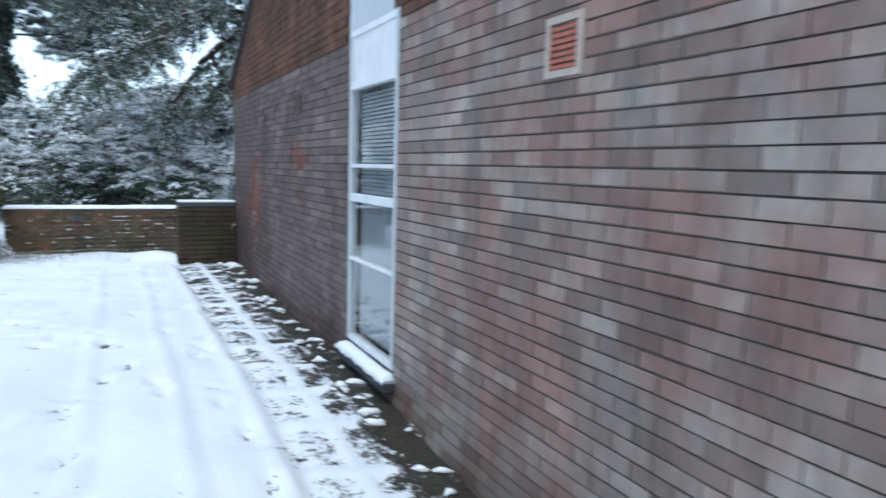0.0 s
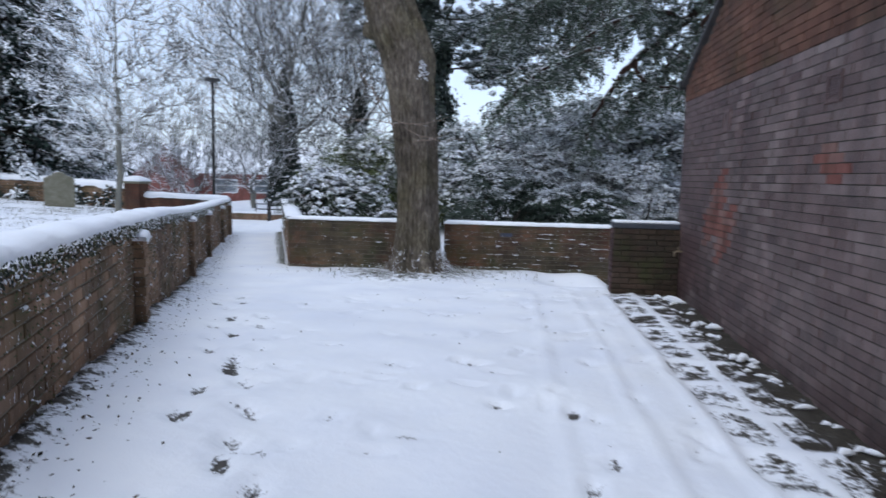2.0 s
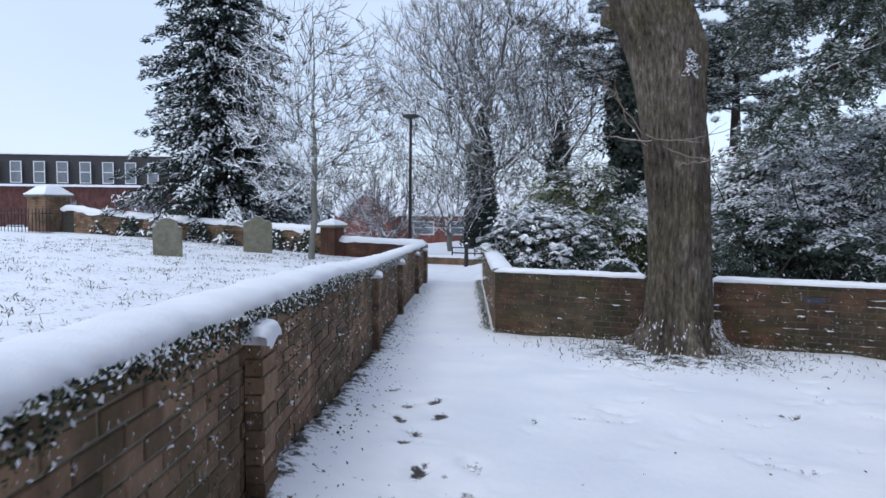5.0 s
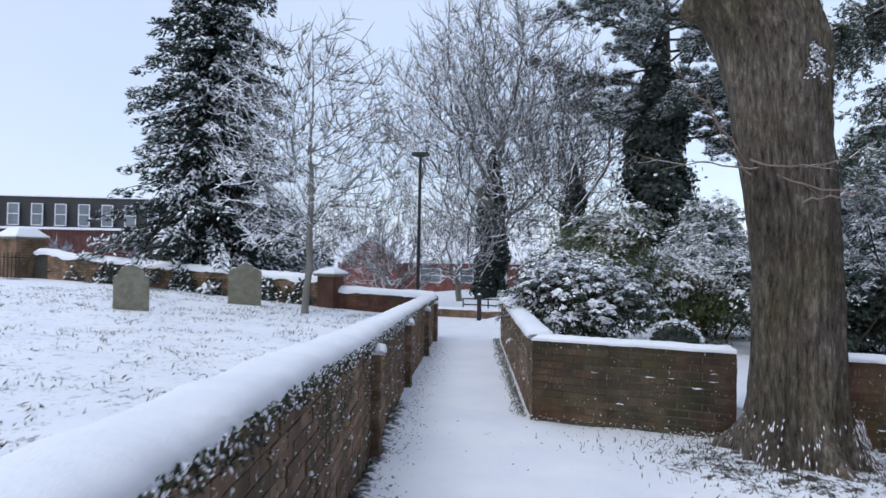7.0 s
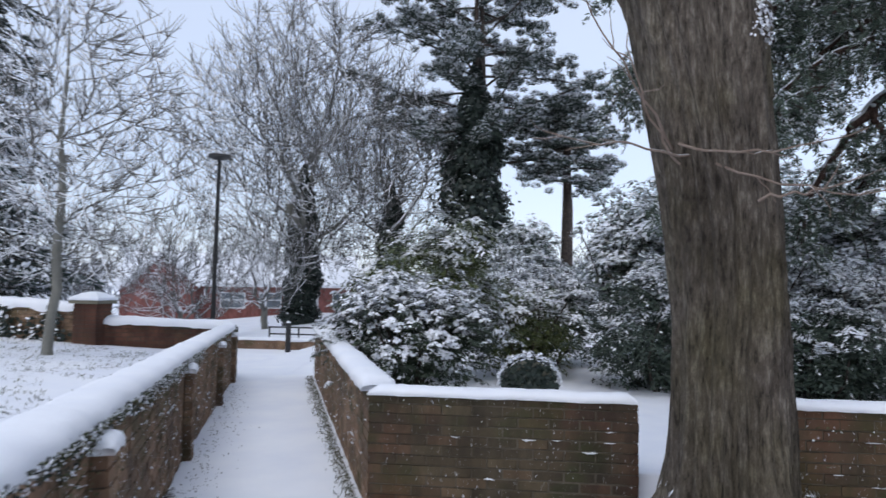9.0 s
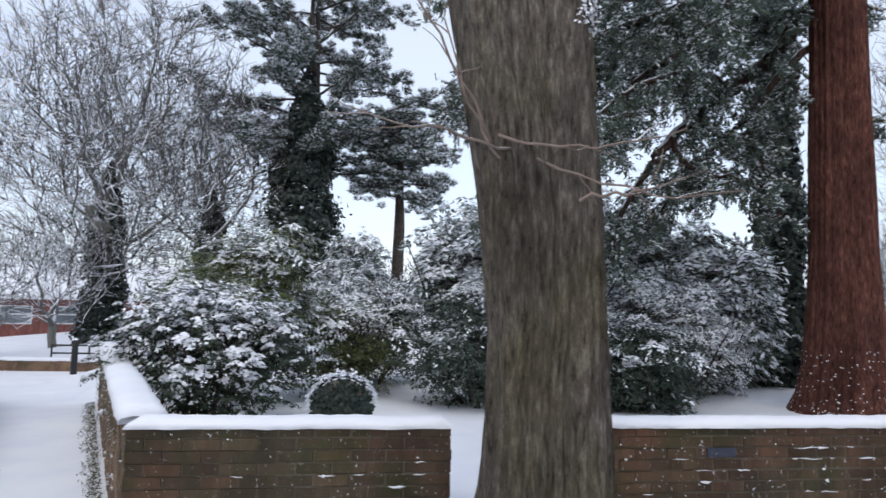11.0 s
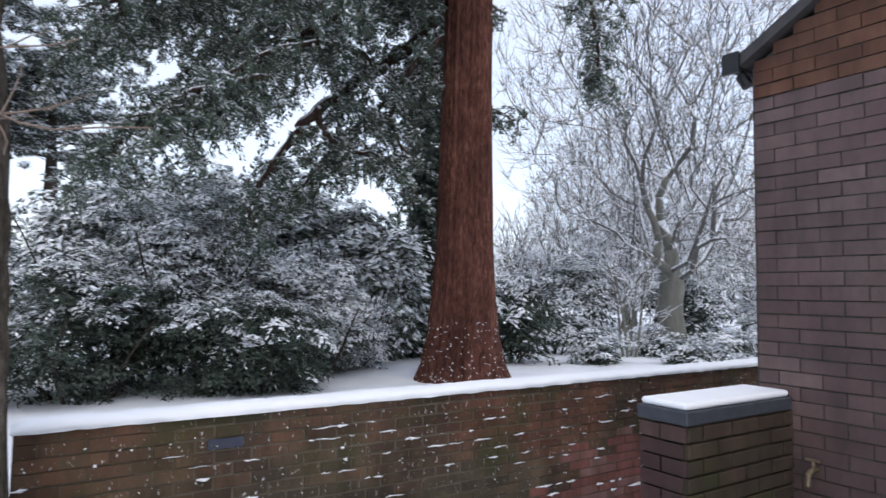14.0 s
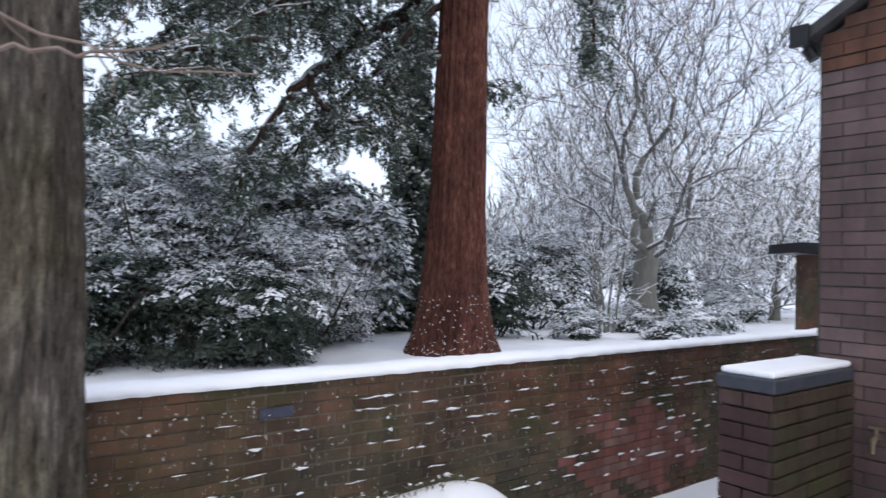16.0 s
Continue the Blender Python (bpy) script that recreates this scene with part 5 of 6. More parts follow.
# garden: evergreens behind the wall
shrub("rounded_bush", "rounded clipped evergreen bush thickly dotted with snow", (-5.15, 16.2, 0.0), (1.3, 1.15, 0.92), 48000, 0.055, L_LAUREL, 31, 0.36, 16, snow_size=1.1, scatter=0.8, spray=0.42, body=0.95, per=20, snow_width=0.75)
shrub("holly_bush", "tall yellow-green broadleaf bush dusted with snow", (-5.3, 18.6, -0.1), (1.75, 1.4, 1.65), 30000, 0.075, L_HOLLY, 32, 0.26, 22, scatter=0.6)
shrub("holly_bush", "spreading green bush dusted with snow", (-3.6, 19.6, -0.1), (1.3, 1.2, 1.15), 18000, 0.075, L_HOLLY, 33, 0.26, 14, scatter=0.6)
for i, (x, y, rx, ry, rz, share) in enumerate(((-1.2, 18.5, 1.9, 1.3, 1.35, 0.16), (0.9, 18.1, 1.6, 1.2, 1.15, 0.15), (2.3, 19.3, 1.5, 1.3, 1.6, 0.80), (-3.2, 21.6, 1.6, 1.3, 1.55, 0.45), (0.2, 19.8, 1.9, 1.3, 2.2, 0.78), (3.5, 20.2, 1.0, 0.9, 1.3, 0.85))):
    shrub("laurel_thicket", "dense dark evergreen thicket loaded with snow", (x, y, -0.5), (rx, ry, rz), 44000, 0.068, L_YEW, 40 + i, share, 46, "evergreen thicket behind the wall", snow_size=1.25, scatter=0.22, body=0.62)
for i, (x, y, rx, ry, rz) in enumerate(((-0.5, 23.6, 1.6, 1.4, 2.7), (1.9, 23.6, 2.2, 1.6, 2.9), (3.9, 22.3, 1.4, 1.3, 2.4), (0.6, 27.5, 2.2, 1.6, 2.9), (4.6, 27.0, 2.2, 1.5, 3.2), (5.2, 21.6, 0.9, 0.9, 2.0), (-3.4, 33.0, 2.1, 1.6, 2.6))):
    shrub("evergreen_tree", "tall loose evergreen frosted all over with snow", (x, y, -0.3), (rx, ry, rz), 22000, 0.16, L_SEQ, 140 + i, 0.74, 44, "frosted evergreens behind the thicket", snow_size=1.15, scatter=0.25, body=0.62)
shrub("laurel_bush", "rounded dark laurel bush with light snow", (7.3, 19.4, -0.1), (1.0, 1.0, 1.05), 11000, 0.11, L_YEW, 51, 0.2, 10)

def pine(at, label, height, seed, crown_from, reach, r0=0.3, tufts=3, limbs=34, trunk_lean=0.1):
    rng = np.random.default_rng(seed)
    t = base("pine_tree", label, "tree", at)
    tr = Mesh(PINEBARK)
    tr.smooth = True
    tr.tube([(0, 0, -0.3), (trunk_lean, 0, height * 0.5), (0, 0, height)], [r0, r0 * 0.75, 0.05], 12)
    tr.part("trunk", t)
    br, lf = Mesh(PINEBARK), Mesh(L_PINE, SNOW)
    for i in range(limbs):
        f = crown_from + (1 - crown_from) * i / limbs
        a = i * 2.4
        g = (f - crown_from) / (1 - crown_from)
        L = reach * (0.55 + 0.9 * math.sin(math.pi * min(1, 0.25 + 0.72 * g))) * rng.uniform(0.6, 1.05) * 0.8
        pts, _ = limb(br, rng, (0, 0, height * f), (math.cos(a), math.sin(a), 0.12), L, 0.07, 0.015, 8, 0.12, 0.0, 5)
        for k in range(3, 9):
            for rep in range(tufts):
                c = np.array(pts[k]) + rng.normal(0, 0.30, 3) * [1, 1, 0.6]
                n = 44
                d = rand_dir(rng, n) * [1, 1, 0.55]
                lf.leaves(c + d * 0.2, rng.normal(size=(n, 3)), 0.26, 0.036, 0, rng, d + [0, 0, 0.3])
                e = rand_dir(rng, 20)
                lf.leaves(c + e * [0.22, 0.22, 0.12] + [0, 0, 0.10], e * 0.5 + [0, 0, 0.9], 0.24, 0.07, 1, rng)
    for i in range(9):
        z, a = rng.uniform(2.5, height * crown_from), rng.uniform(0, 6.28)
        limb(br, rng, (0, 0, z), (math.cos(a), math.sin(a), 0.1), 0.8, 0.03, 0.01, 4, 0.1, 0, 4)
    br.part("limb_work", t, kind="stuff")
    lf.part("needles", t, "needle tufts with snow")


pine((-1.3, 40.0, -0.3), "tall pine with a bare trunk and flat tufted snowy crown", 11.6, 71, 0.62, 2.9, 0.36)
pine((-5.6, 38.6, -0.3), "wide snowy pine crown behind the ivy-clad trunk", 17.5, 72, 0.46, 6.4, 0.38, 6, 46)


def ivy_tree(at, height, r, seed, label, lean=(0, 0), leaf=0.15, n=16000, cover=0.95):
    rng = np.random.default_rng(seed)
    t = base("ivy_clad_tree", label, "tree", at)
    tr = Mesh(PINEBARK)
    tr.tube([(0, 0, -0.2), (lean[0] * 0.5, lean[1] * 0.5, height * 0.5), (lean[0], lean[1], height)], [0.3, 0.22, 0.06], 10)
    tr.part("trunk", t)
    iv = Mesh(L_IVY, SNOW)
    ivy_column(iv, rng, (0, 0, 0), height * cover, r, n, leaf, lean=(lean[0] * cover, lean[1] * cover))
    iv.part("ivy", t, "dense dark ivy")
    return t


ivy_tree((-5.75, 37.0, -0.3), 17.0, 1.55, 81, "tall tree smothered in dark ivy", n=26000, leaf=0.22, cover=0.74)
ivy_tree((6.4, 21.6, -0.2), 11.0, 0.55, 84, "ivy-clad trunk behind the redwood")
grown_tree("broad_bare_tree", "broad bare tree with rounded crown and ivy-clad trunk", (-14.2, 37.6, -1.0), 16.0, 0.55, 82, 4.5, 9.6, (6.3, 6.9), 1500, TWIGD, twig=0.015, straight=0.24, twigs=5, twig_len=(0.5, 1.2), ivy=(0, 8.5, 0.8, 15000))
grown_tree("bare_tree", "bare tree with ivy on its forked trunk", (-9.8, 37.5, -0.8), 12.0, 0.4, 83, 4.0, 7.8, (3.8, 4.8), 600, TWIGD, twig=0.015, straight=0.25, twigs=3, twig_len=(0.4, 1.0), ivy=(1.5, 7.5, 0.7, 7000))

# trees of the churchyard side and beyond
conifer("spruce_tree", "tall dark spruce with drooping snow-dusted boughs", (-16.75, 19.9, 0.2), 14.0, 4.2, 91, L_SPRUCE, 46, 14, 0.42, 0.21, 0.34, 0.03, 3.0)
grown_tree("young_tree", "slender young bare tree with upswept snowy twigs", (-10.55, 16.1, 0.35), 6.2, 0.07, 92, 5.6, 3.4, (1.95, 2.75), 620, TWIGW, twig=0.0075, straight=0.12, twigs=5, twig_len=(0.15, 0.45), lift=0.35, first=1.25)
grown_tree("bare_tree", "small bare tree with snow on every twig", (-15.4, 28.5, -0.5), 5.0, 0.13, 93, 0.9, 2.7, (2.6, 2.2), 420, TWIGD, twig=0.011, twigs=4, twig_len=(0.25, 0.7), group="bare trees by the road")
grown_tree("bare_tree", "small bare tree with snow on every twig", (-17.0, 24.5, -0.3), 4.4, 0.12, 94, 0.8, 2.3, (2.4, 1.9), 380, TWIGD, twig=0.010, twigs=4, twig_len=(0.25, 0.7), group="bare trees by the road")
grown_tree("bare_tree", "small bare tree before the red brick house", (-14.7, 34.2, -0.9), 5.5, 0.15, 95, 1.3, 3.6, (2.3, 2.2), 300, TWIGD, twig=0.012, twigs=3, group="bare trees by the road")
grown_tree("beech_tree", "large bare beech with forked grey trunk and snowy twigs", (13.7, 19.9, -0.2), 12.5, 0.36, 96, 2.9, 7.4, (5.4, 5.6), 1700, TWIGD, twig=0.0078, straight=0.22, twigs=5, twig_len=(0.3, 0.85))
grown_tree("bare_tree", "pale bare tree with fine snowy twigs", (19.5, 26.5, -0.2), 10.0, 0.25, 97, 1.5, 5.0, (4.2, 4.6), 800, TWIGW, twig=0.013, twigs=6, twig_len=(0.4, 1.0), group="bare trees in the garden")
for i, (x, y, hh) in enumerate(((16.5, 29.0, 5.2), (24.0, 30.0, 8.0), (25.0, 24.5, 8.5), (21.0, 19.6, 6.0), (28.0, 21.5, 8.5))):
    grown_tree("bare_tree", "pale bare tree deep in the garden", (x, y, -0.3), hh, 0.2, 197 + i, 0.9, hh * 0.5, (3.2, hh * 0.47), 420, TWIGW, twig=0.016, twigs=6, twig_len=(0.4, 1.0), group="bare trees in the garden")
bare_tree("bare_shrub", "tangle of thin bare stems under snow", (10.8, 19.0, -0.1), 2.6, 0.04, 98, stems=4, kids=(0, 5, 6), depth=2, crown=0.5, first_z=0.1, arms=9, mat=TWIGW, twig=0.007)
shrub("snowy_bush", "low bush buried under snow", (12.6, 17.6, -0.1), (0.8, 0.7, 0.42), 4500, 0.10, L_YEW, 52, 0.55, 8)
for i, (x, y, rx, ry, rz) in enumerate(((13.0, 22.8, 1.6, 1.3, 1.7), (16.6, 21.8, 1.5, 1.3, 1.5), (10.6, 25.5, 1.8, 1.3, 1.3))):
    shrub("yew_bush", "loose dark yew with frosted sprays beside the beech", (x, y, -0.4), (rx, ry, rz), 14000, 0.13, L_YEW, 299 + i, 0.42, 18, "yews in the garden", snow_size=1.0)
for i, (x, y, rx, ry, rz) in enumerate(((8.9, 18.3, 0.8, 0.7, 0.55), (10.6, 17.0, 0.7, 0.6, 0.36), (9.8, 20.6, 1.0, 0.8, 0.85), (11.6, 18.9, 0.7, 0.6, 0.5), (14.5, 18.2, 0.8, 0.7, 0.45), (18.5, 19.6, 1.3, 1.0, 0.75), (22.0, 22.0, 1.6, 1.2, 1.0))):
    shrub("snowy_bush", "low garden bush bent under snow", (x, y, -0.2), (rx, ry, rz), 5000, 0.08, L_YEW, 252 + i, 0.62, 10, "low bushes in the garden", snow_size=1.2)


# ---- churchyard: gravestones, back wall, gate piers ----
def gravestone(at, turn, w, h, shoulders, label, seed):
    rng = np.random.default_rng(seed)
    n = 14
    out = [(-w / 2, -0.15), (w / 2, -0.15), (w / 2, h * 0.78)]
    if shoulders:
        out += [(w * 0.5 - 0.02, h * 0.83), (w * 0.42, h * 0.84), (w * 0.36, h * 0.88)]
        out += [(w * 0.26 * math.cos(a), h * 0.84 + h * 0.16 * math.sin(a)) for a in np.linspace(0.35, math.pi - 0.35, n)]
        out += [(-w * 0.36, h * 0.88), (-w * 0.42, h * 0.84), (-w * 0.5 + 0.02, h * 0.83)]
    else:
        out += [(w * 0.42, h * 0.79)]
        out += [(w * 0.37 * math.cos(a), h * 0.80 + h * 0.20 * math.sin(a)) for a in np.linspace(0, math.pi, n)]
        out += [(-w * 0.42, h * 0.79)]
    out += [(-w / 2, h * 0.78)]
    m = Mesh(STONE)
    k = len(out)
    for y in (-0.05, 0.05):
        m.v += [(x, y, z) for x, z in out]
    m.f = [tuple(range(k)), tuple(range(2 * k - 1, k - 1, -1))] + [((i + 1) % k, i, i + k, (i + 1) % k + k) for i in range(k)]
    m.s = [0] * len(m.f)
    ob = m.thing("gravestone", label, "gravestone", group="gravestones in the churchyard")
    ob.matrix_world = pose(*at, 1.5, 0, turn)
    return softened(ob, 0.012)


gravestone((-11.62, 12.80, 0.60), 42, 0.52, 0.82, False, "weathered round-topped gravestone of mossy grey stone", 1)
gravestone((-12.35, 16.30, 0.52), 38, 0.68, 0.92, True, "weathered shouldered gravestone with snow on its crest", 2)

yardwall = base("back_wall", "low old churchyard back wall with ivy and thick snow", "wall", (0, 0, 0))
YW = [(-21.1, 17.55), (-20.6, 17.6), (-11.75, 18.35)]
YTOP = [(-24, 1.72), (-20.5, 1.58), (-20, 1.48), (-11.7, 1.02)]
for (x0, y0), (x1, y1) in zip(YW, YW[1:]):
    z0, z1 = lerp_table(YTOP, x0), lerp_table(YTOP, x1)
    Mesh(MORTAR_DARK).hexa([(x0, y0 + 0.012, -0.5), (x1, y1 + 0.012, -0.5), (x1, y1 + 0.28, -0.5), (x0, y0 + 0.28, -0.5), (x0, y0 + 0.012, z0), (x1, y1 + 0.012, z1), (x1, y1 + 0.28, z1), (x0, y0 + 0.28, z0)]).part("wall_core", yardwall)
snow_strip("snow", yardwall, [(x, float(np.interp(x, *zip(*YW))) + 0.14, lerp_table(YTOP, x)) for x in np.arange(-21.1, -11.6, 0.5)], 0.40, 0.13, 0.04, 55, 0.12)
iv = Mesh(L_IVY, SNOW)
rg = np.random.default_rng(8)
n = 2600
xx = rg.uniform(-20.5, -11.8, n)
zz = rg.uniform(0, 1, n) ** 1.3
yy = np.interp(xx, *zip(*YW)) - 0.04 - 0.06 * rg.random(n)
zt = np.interp(xx, *zip(*YTOP))
zg = np.array([yard_z(x, y) for x, y in zip(xx, yy)])
keep = np.sin(xx * 2.3) + np.sin(xx * 5.1 + 1) + rg.normal(0, 0.4, n) > zz * 1.4 - 0.3
pp = np.stack([xx, yy, zg + zz * (zt - zg)], 1)[keep]
iv.leaves(pp, rg.normal(0, 0.4, (len(pp), 3)) + [0, -1, 0.3], 0.11, 0.08, 0, rg)
s = rg.random(len(pp)) < 0.3
iv.leaves(pp[s] + [0, -0.02, 0.02], rg.normal(0, 0.4, (s.sum(), 3)) + [0, -0.6, 1], 0.10, 0.07, 1, rg)
iv.part("ivy", yardwall, "ivy and tufts on the wall")

linkwall = base("link_wall", "short low brick wall with thick snow", "wall", (0, 0, 0))
a, b = Vector((-11.4, 18.45)), Vector((-9.15, 19.1))
Mesh(MORTAR_DARK).hexa([(a.x, a.y, -0.5), (b.x, b.y, -0.5), (b.x, b.y + 0.25, -0.5), (a.x, a.y + 0.25, -0.5), (a.x, a.y, 0.80), (b.x, b.y, 0.70), (b.x, b.y + 0.25, 0.70), (a.x, a.y + 0.25, 0.80)]).part("wall_core", linkwall)
snow_strip("snow", linkwall, [(a.x - 0.05, a.y + 0.12, 0.80), (b.x, b.y + 0.12, 0.70)], 0.36, 0.12, 0.03, 57, 0.1)


def capped_pier(at, w, top, label, mats, turn=0.0, cap=0.16):
    t = base("gate_pier", label, "gate pier", (0, 0, 0), group="capped brick piers")
    x, y = at
    g = yard_z(x, y)
    Mesh(MORTAR_DARK).box(x - w / 2 + 0.012, y - w / 2 + 0.012, g - 0.4, x + w / 2 - 0.012, y + w / 2 - 0.012, top).part("core", t)
    rows = int((top - g + 0.2) / 0.075)
    for r in range(rows):
        z = top - (r + 1) * 0.075
        b2 = Mesh(mats[0])
        n2 = 2
        for i in range(n2):
            u0 = -w / 2 + w * i / n2 + (0.0 if r % 2 else 0.0)
            b2.box(x + u0 + 0.004, y - w / 2, z, x + u0 + w / n2 - 0.004, y + w / 2, z + 0.066)
        b2.part("brick_course", t)
    c = w / 2 + 0.06
    st = Mesh(STONE)
    st.box(x - c, y - c, top, x + c, y + c, top + 0.06)
    st.part("cap", t, "stone cap")
    sn = Mesh(SNOW)
    k = 0
    for zz2, ww in ((top + 0.06, c + 0.015), (top + 0.10, c + 0.02), (top + 0.13, c - 0.03), (top + 0.06 + cap * 0.8, c * 0.55), (top + 0.06 + cap, 0.05)):
        sn.v += [(x - ww, y - ww, zz2), (x + ww, y - ww, zz2), (x + ww, y + ww, zz2), (x - ww, y + ww, zz2)]
    for i in range(4):
        for j in range(4):
            sn.f.append((i * 4 + j, i * 4 + (j + 1) % 4, i * 4 + 4 + (j + 1) % 4, i * 4 + 4 + j))
    sn.f += [(3, 2, 1, 0), (16, 17, 18, 19)]
    sn.s = [0] * len(sn.f)
    sn.smooth = False
    softened(sn.part("snow", t, "pyramid of snow"), 0.03, 3)
    return t


capped_pier((-11.58, 18.42), 0.46, 1.14, "square brick pier with a snow-covered pyramid cap", B_RED)
capped_pier((-21.6, 17.5), 0.85, 1.98, "broad brick gate pier with a snow-covered cap", B_DARK, cap=0.32)

rail = base("iron_railing", "black iron railing beside the gate pier", "railing", (0, 0, 0))
for i in range(16):
    x, y = -20.3 - i * 0.13, 16.6 - i * 0.02
    Mesh(IRON).tube([(x, y, 0.7), (x, y, 1.55), (x, y, 1.62)], [0.012, 0.012, 0.002], 6).part("upright", rail)
for z in (0.85, 1.45):
    Mesh(IRON).box(-22.3, 16.28, z, -20.2, 16.64, z + 0.03).part("rail", rail)

# street lamp beyond the wall
lampx, lampy = -10.45, 20.9
lamp = base("street_lamp", "black steel street lamp with a flat round head", "street lamp", (lampx, lampy, -0.35))
Mesh(IRON).tube([(0, 0, 0), (0, 0, 1.1), (0.0, 0, 1.12), (0.02, 0, 4.75)], [0.075, 0.075, 0.05, 0.04], 14).part("post", lamp)
Mesh(IRON).tube([(0.02, 0, 4.68), (0.02, 0, 4.74), (0.02, 0, 4.80)], [0.05, 0.26, 0.24], 20).part("head", lamp)
Mesh(SNOW).tube([(0.02, 0, 4.80), (0.02, 0, 4.83)], [0.23, 0.12], 16).part("snow", lamp)

# low wall, bollard and rail across the end of the path
endwall = base("road_wall", "low snow-topped brick wall across the road end of the path", "wall", (0, 0, 0))
Mesh(B_DARK[0]).box(-15.5, 25.0, -0.9, -8.2, 25.25, -0.04).part("wall_body", endwall)
snow_strip("snow", endwall, [(-15.5, 25.12, -0.04), (-8.2, 25.12, -0.04)], 0.28, 0.05, 0.03, 61, 0.2)
bol = base("bollard", "black round-topped iron bollard by the road", "bollard", (-10.05, 24.6, -0.42))
Mesh(IRON).tube([(0, 0, 0), (0, 0, 0.75), (0, 0, 0.80), (0, 0, 0.86), (0, 0, 0.92)], [0.075, 0.07, 0.09, 0.09, 0.03], 14).part("post", bol)
Mesh(SNOW).tube([(0, 0, 0.90), (0, 0, 0.95)], [0.07, 0.02], 10).part("snow", bol)
hand = base("metal_railing", "thin steel railing beside the road", "railing", (0, 0, 0))
for x in (-11.0, -10.1, -9.2):
    Mesh(IRON).tube([(x, 25.6, -0.6), (x, 25.6, 0.30)], [0.025, 0.025], 8).part("upright", hand)
for z in (0.28, 0.08):
    Mesh(IRON).tube([(-11.0, 25.6, z), (-9.2, 25.6, z)], [0.022, 0.022], 8).part("rail", hand)

# ivy-covered headstone just behind the garden wall
hs = base("ivy_headstone", "rounded headstone smothered in ivy and rimmed with snow", "gravestone", (-3.55, 15.0, 0.05))
core2 = Mesh(STONE)
prof2 = [(-0.30, 0.0), (0.30, 0.0)] + [(0.30 * math.cos(a), 0.38 + 0.28 * math.sin(a)) for a in np.linspace(0, math.pi, 13)]
for y in (-0.07, 0.07):
    core2.v += [(x, y, z) for x, z in prof2]
k = len(prof2)
core2.f = [tuple(range(k)), tuple(range(2 * k - 1, k - 1, -1))] + [((i + 1) % k, i, i + k, (i + 1) % k + k) for i in range(k)]
core2.s = [0] * len(core2.f)
core2.part("stone", hs)
rg = np.random.default_rng(9)
iv = Mesh(L_IVY, SNOW)
n = 1500
a, r = rg.uniform(0, math.pi, n), rg.uniform(0.2, 1, n) ** 0.5
pos = np.stack([0.34 * r * np.cos(a), rg.choice([-1, 1], n) * (0.09 + 0.03 * rg.random(n)), 0.36 * (1 - r * 0) * rg.random(n) + 0.32 * r * np.sin(a)], 1)
iv.leaves(pos, rg.normal(0, 0.4, (n, 3)) + np.sign(pos[:, 1:2]) * [0, 1, 0], 0.06, 0.045, 0, rg)
n = 340
a = rg.uniform(-0.15, math.pi + 0.15, n)
pos = np.stack([0.36 * np.cos(a), rg.uniform(-0.12, 0.12, n), 0.38 + 0.33 * np.sin(a)], 1) + rg.normal(0, 0.015, (n, 3))
iv.leaves(pos, np.stack([np.cos(a), np.zeros(n), np.sin(a) + 0.6], 1) + rg.normal(0, 0.5, (n, 3)), 0.05, 0.035, 1, rg)
iv.part("ivy", hs, "ivy leaves with snow along the rim")


# ---- houses ----
def facade_piece(m, o, u, n, x0, x1, z0, z1, d0, d1):
    p = lambda x, d, z: tuple(Vector((*(o + u * x + n * d), z)))
    m.hexa([p(x0, d1, z0), p(x1, d1, z0), p(x1, d0, z0), p(x0, d0, z0), p(x0, d1, z1), p(x1, d1, z1), p(x1, d0, z1), p(x0, d0, z1)])
    return m


def add_window(parent, o, u, n, x, z, w, h, frame=0.07):
    f = Mesh(WHITE)
    for a0, a1, b0, b1 in ((x, x + w, z, z + frame), (x, x + w, z + h - frame, z + h), (x, x + frame, z + frame, z + h - frame), (x + w - frame, x + w, z + frame, z + h - frame), (x + frame, x + w - frame, z + h * 0.5, z + h * 0.5 + frame)):
        facade_piece(f, o, u, n, a0, a1, b0, b1, 0.02, 0.08)
    ob = f.part("window", parent, "white-framed window")
    facade_piece(Mesh(DARKGLASS), o, u, n, x + frame, x + w - frame, z + frame, z + h - frame, 0.02, 0.04).part("pane", ob)


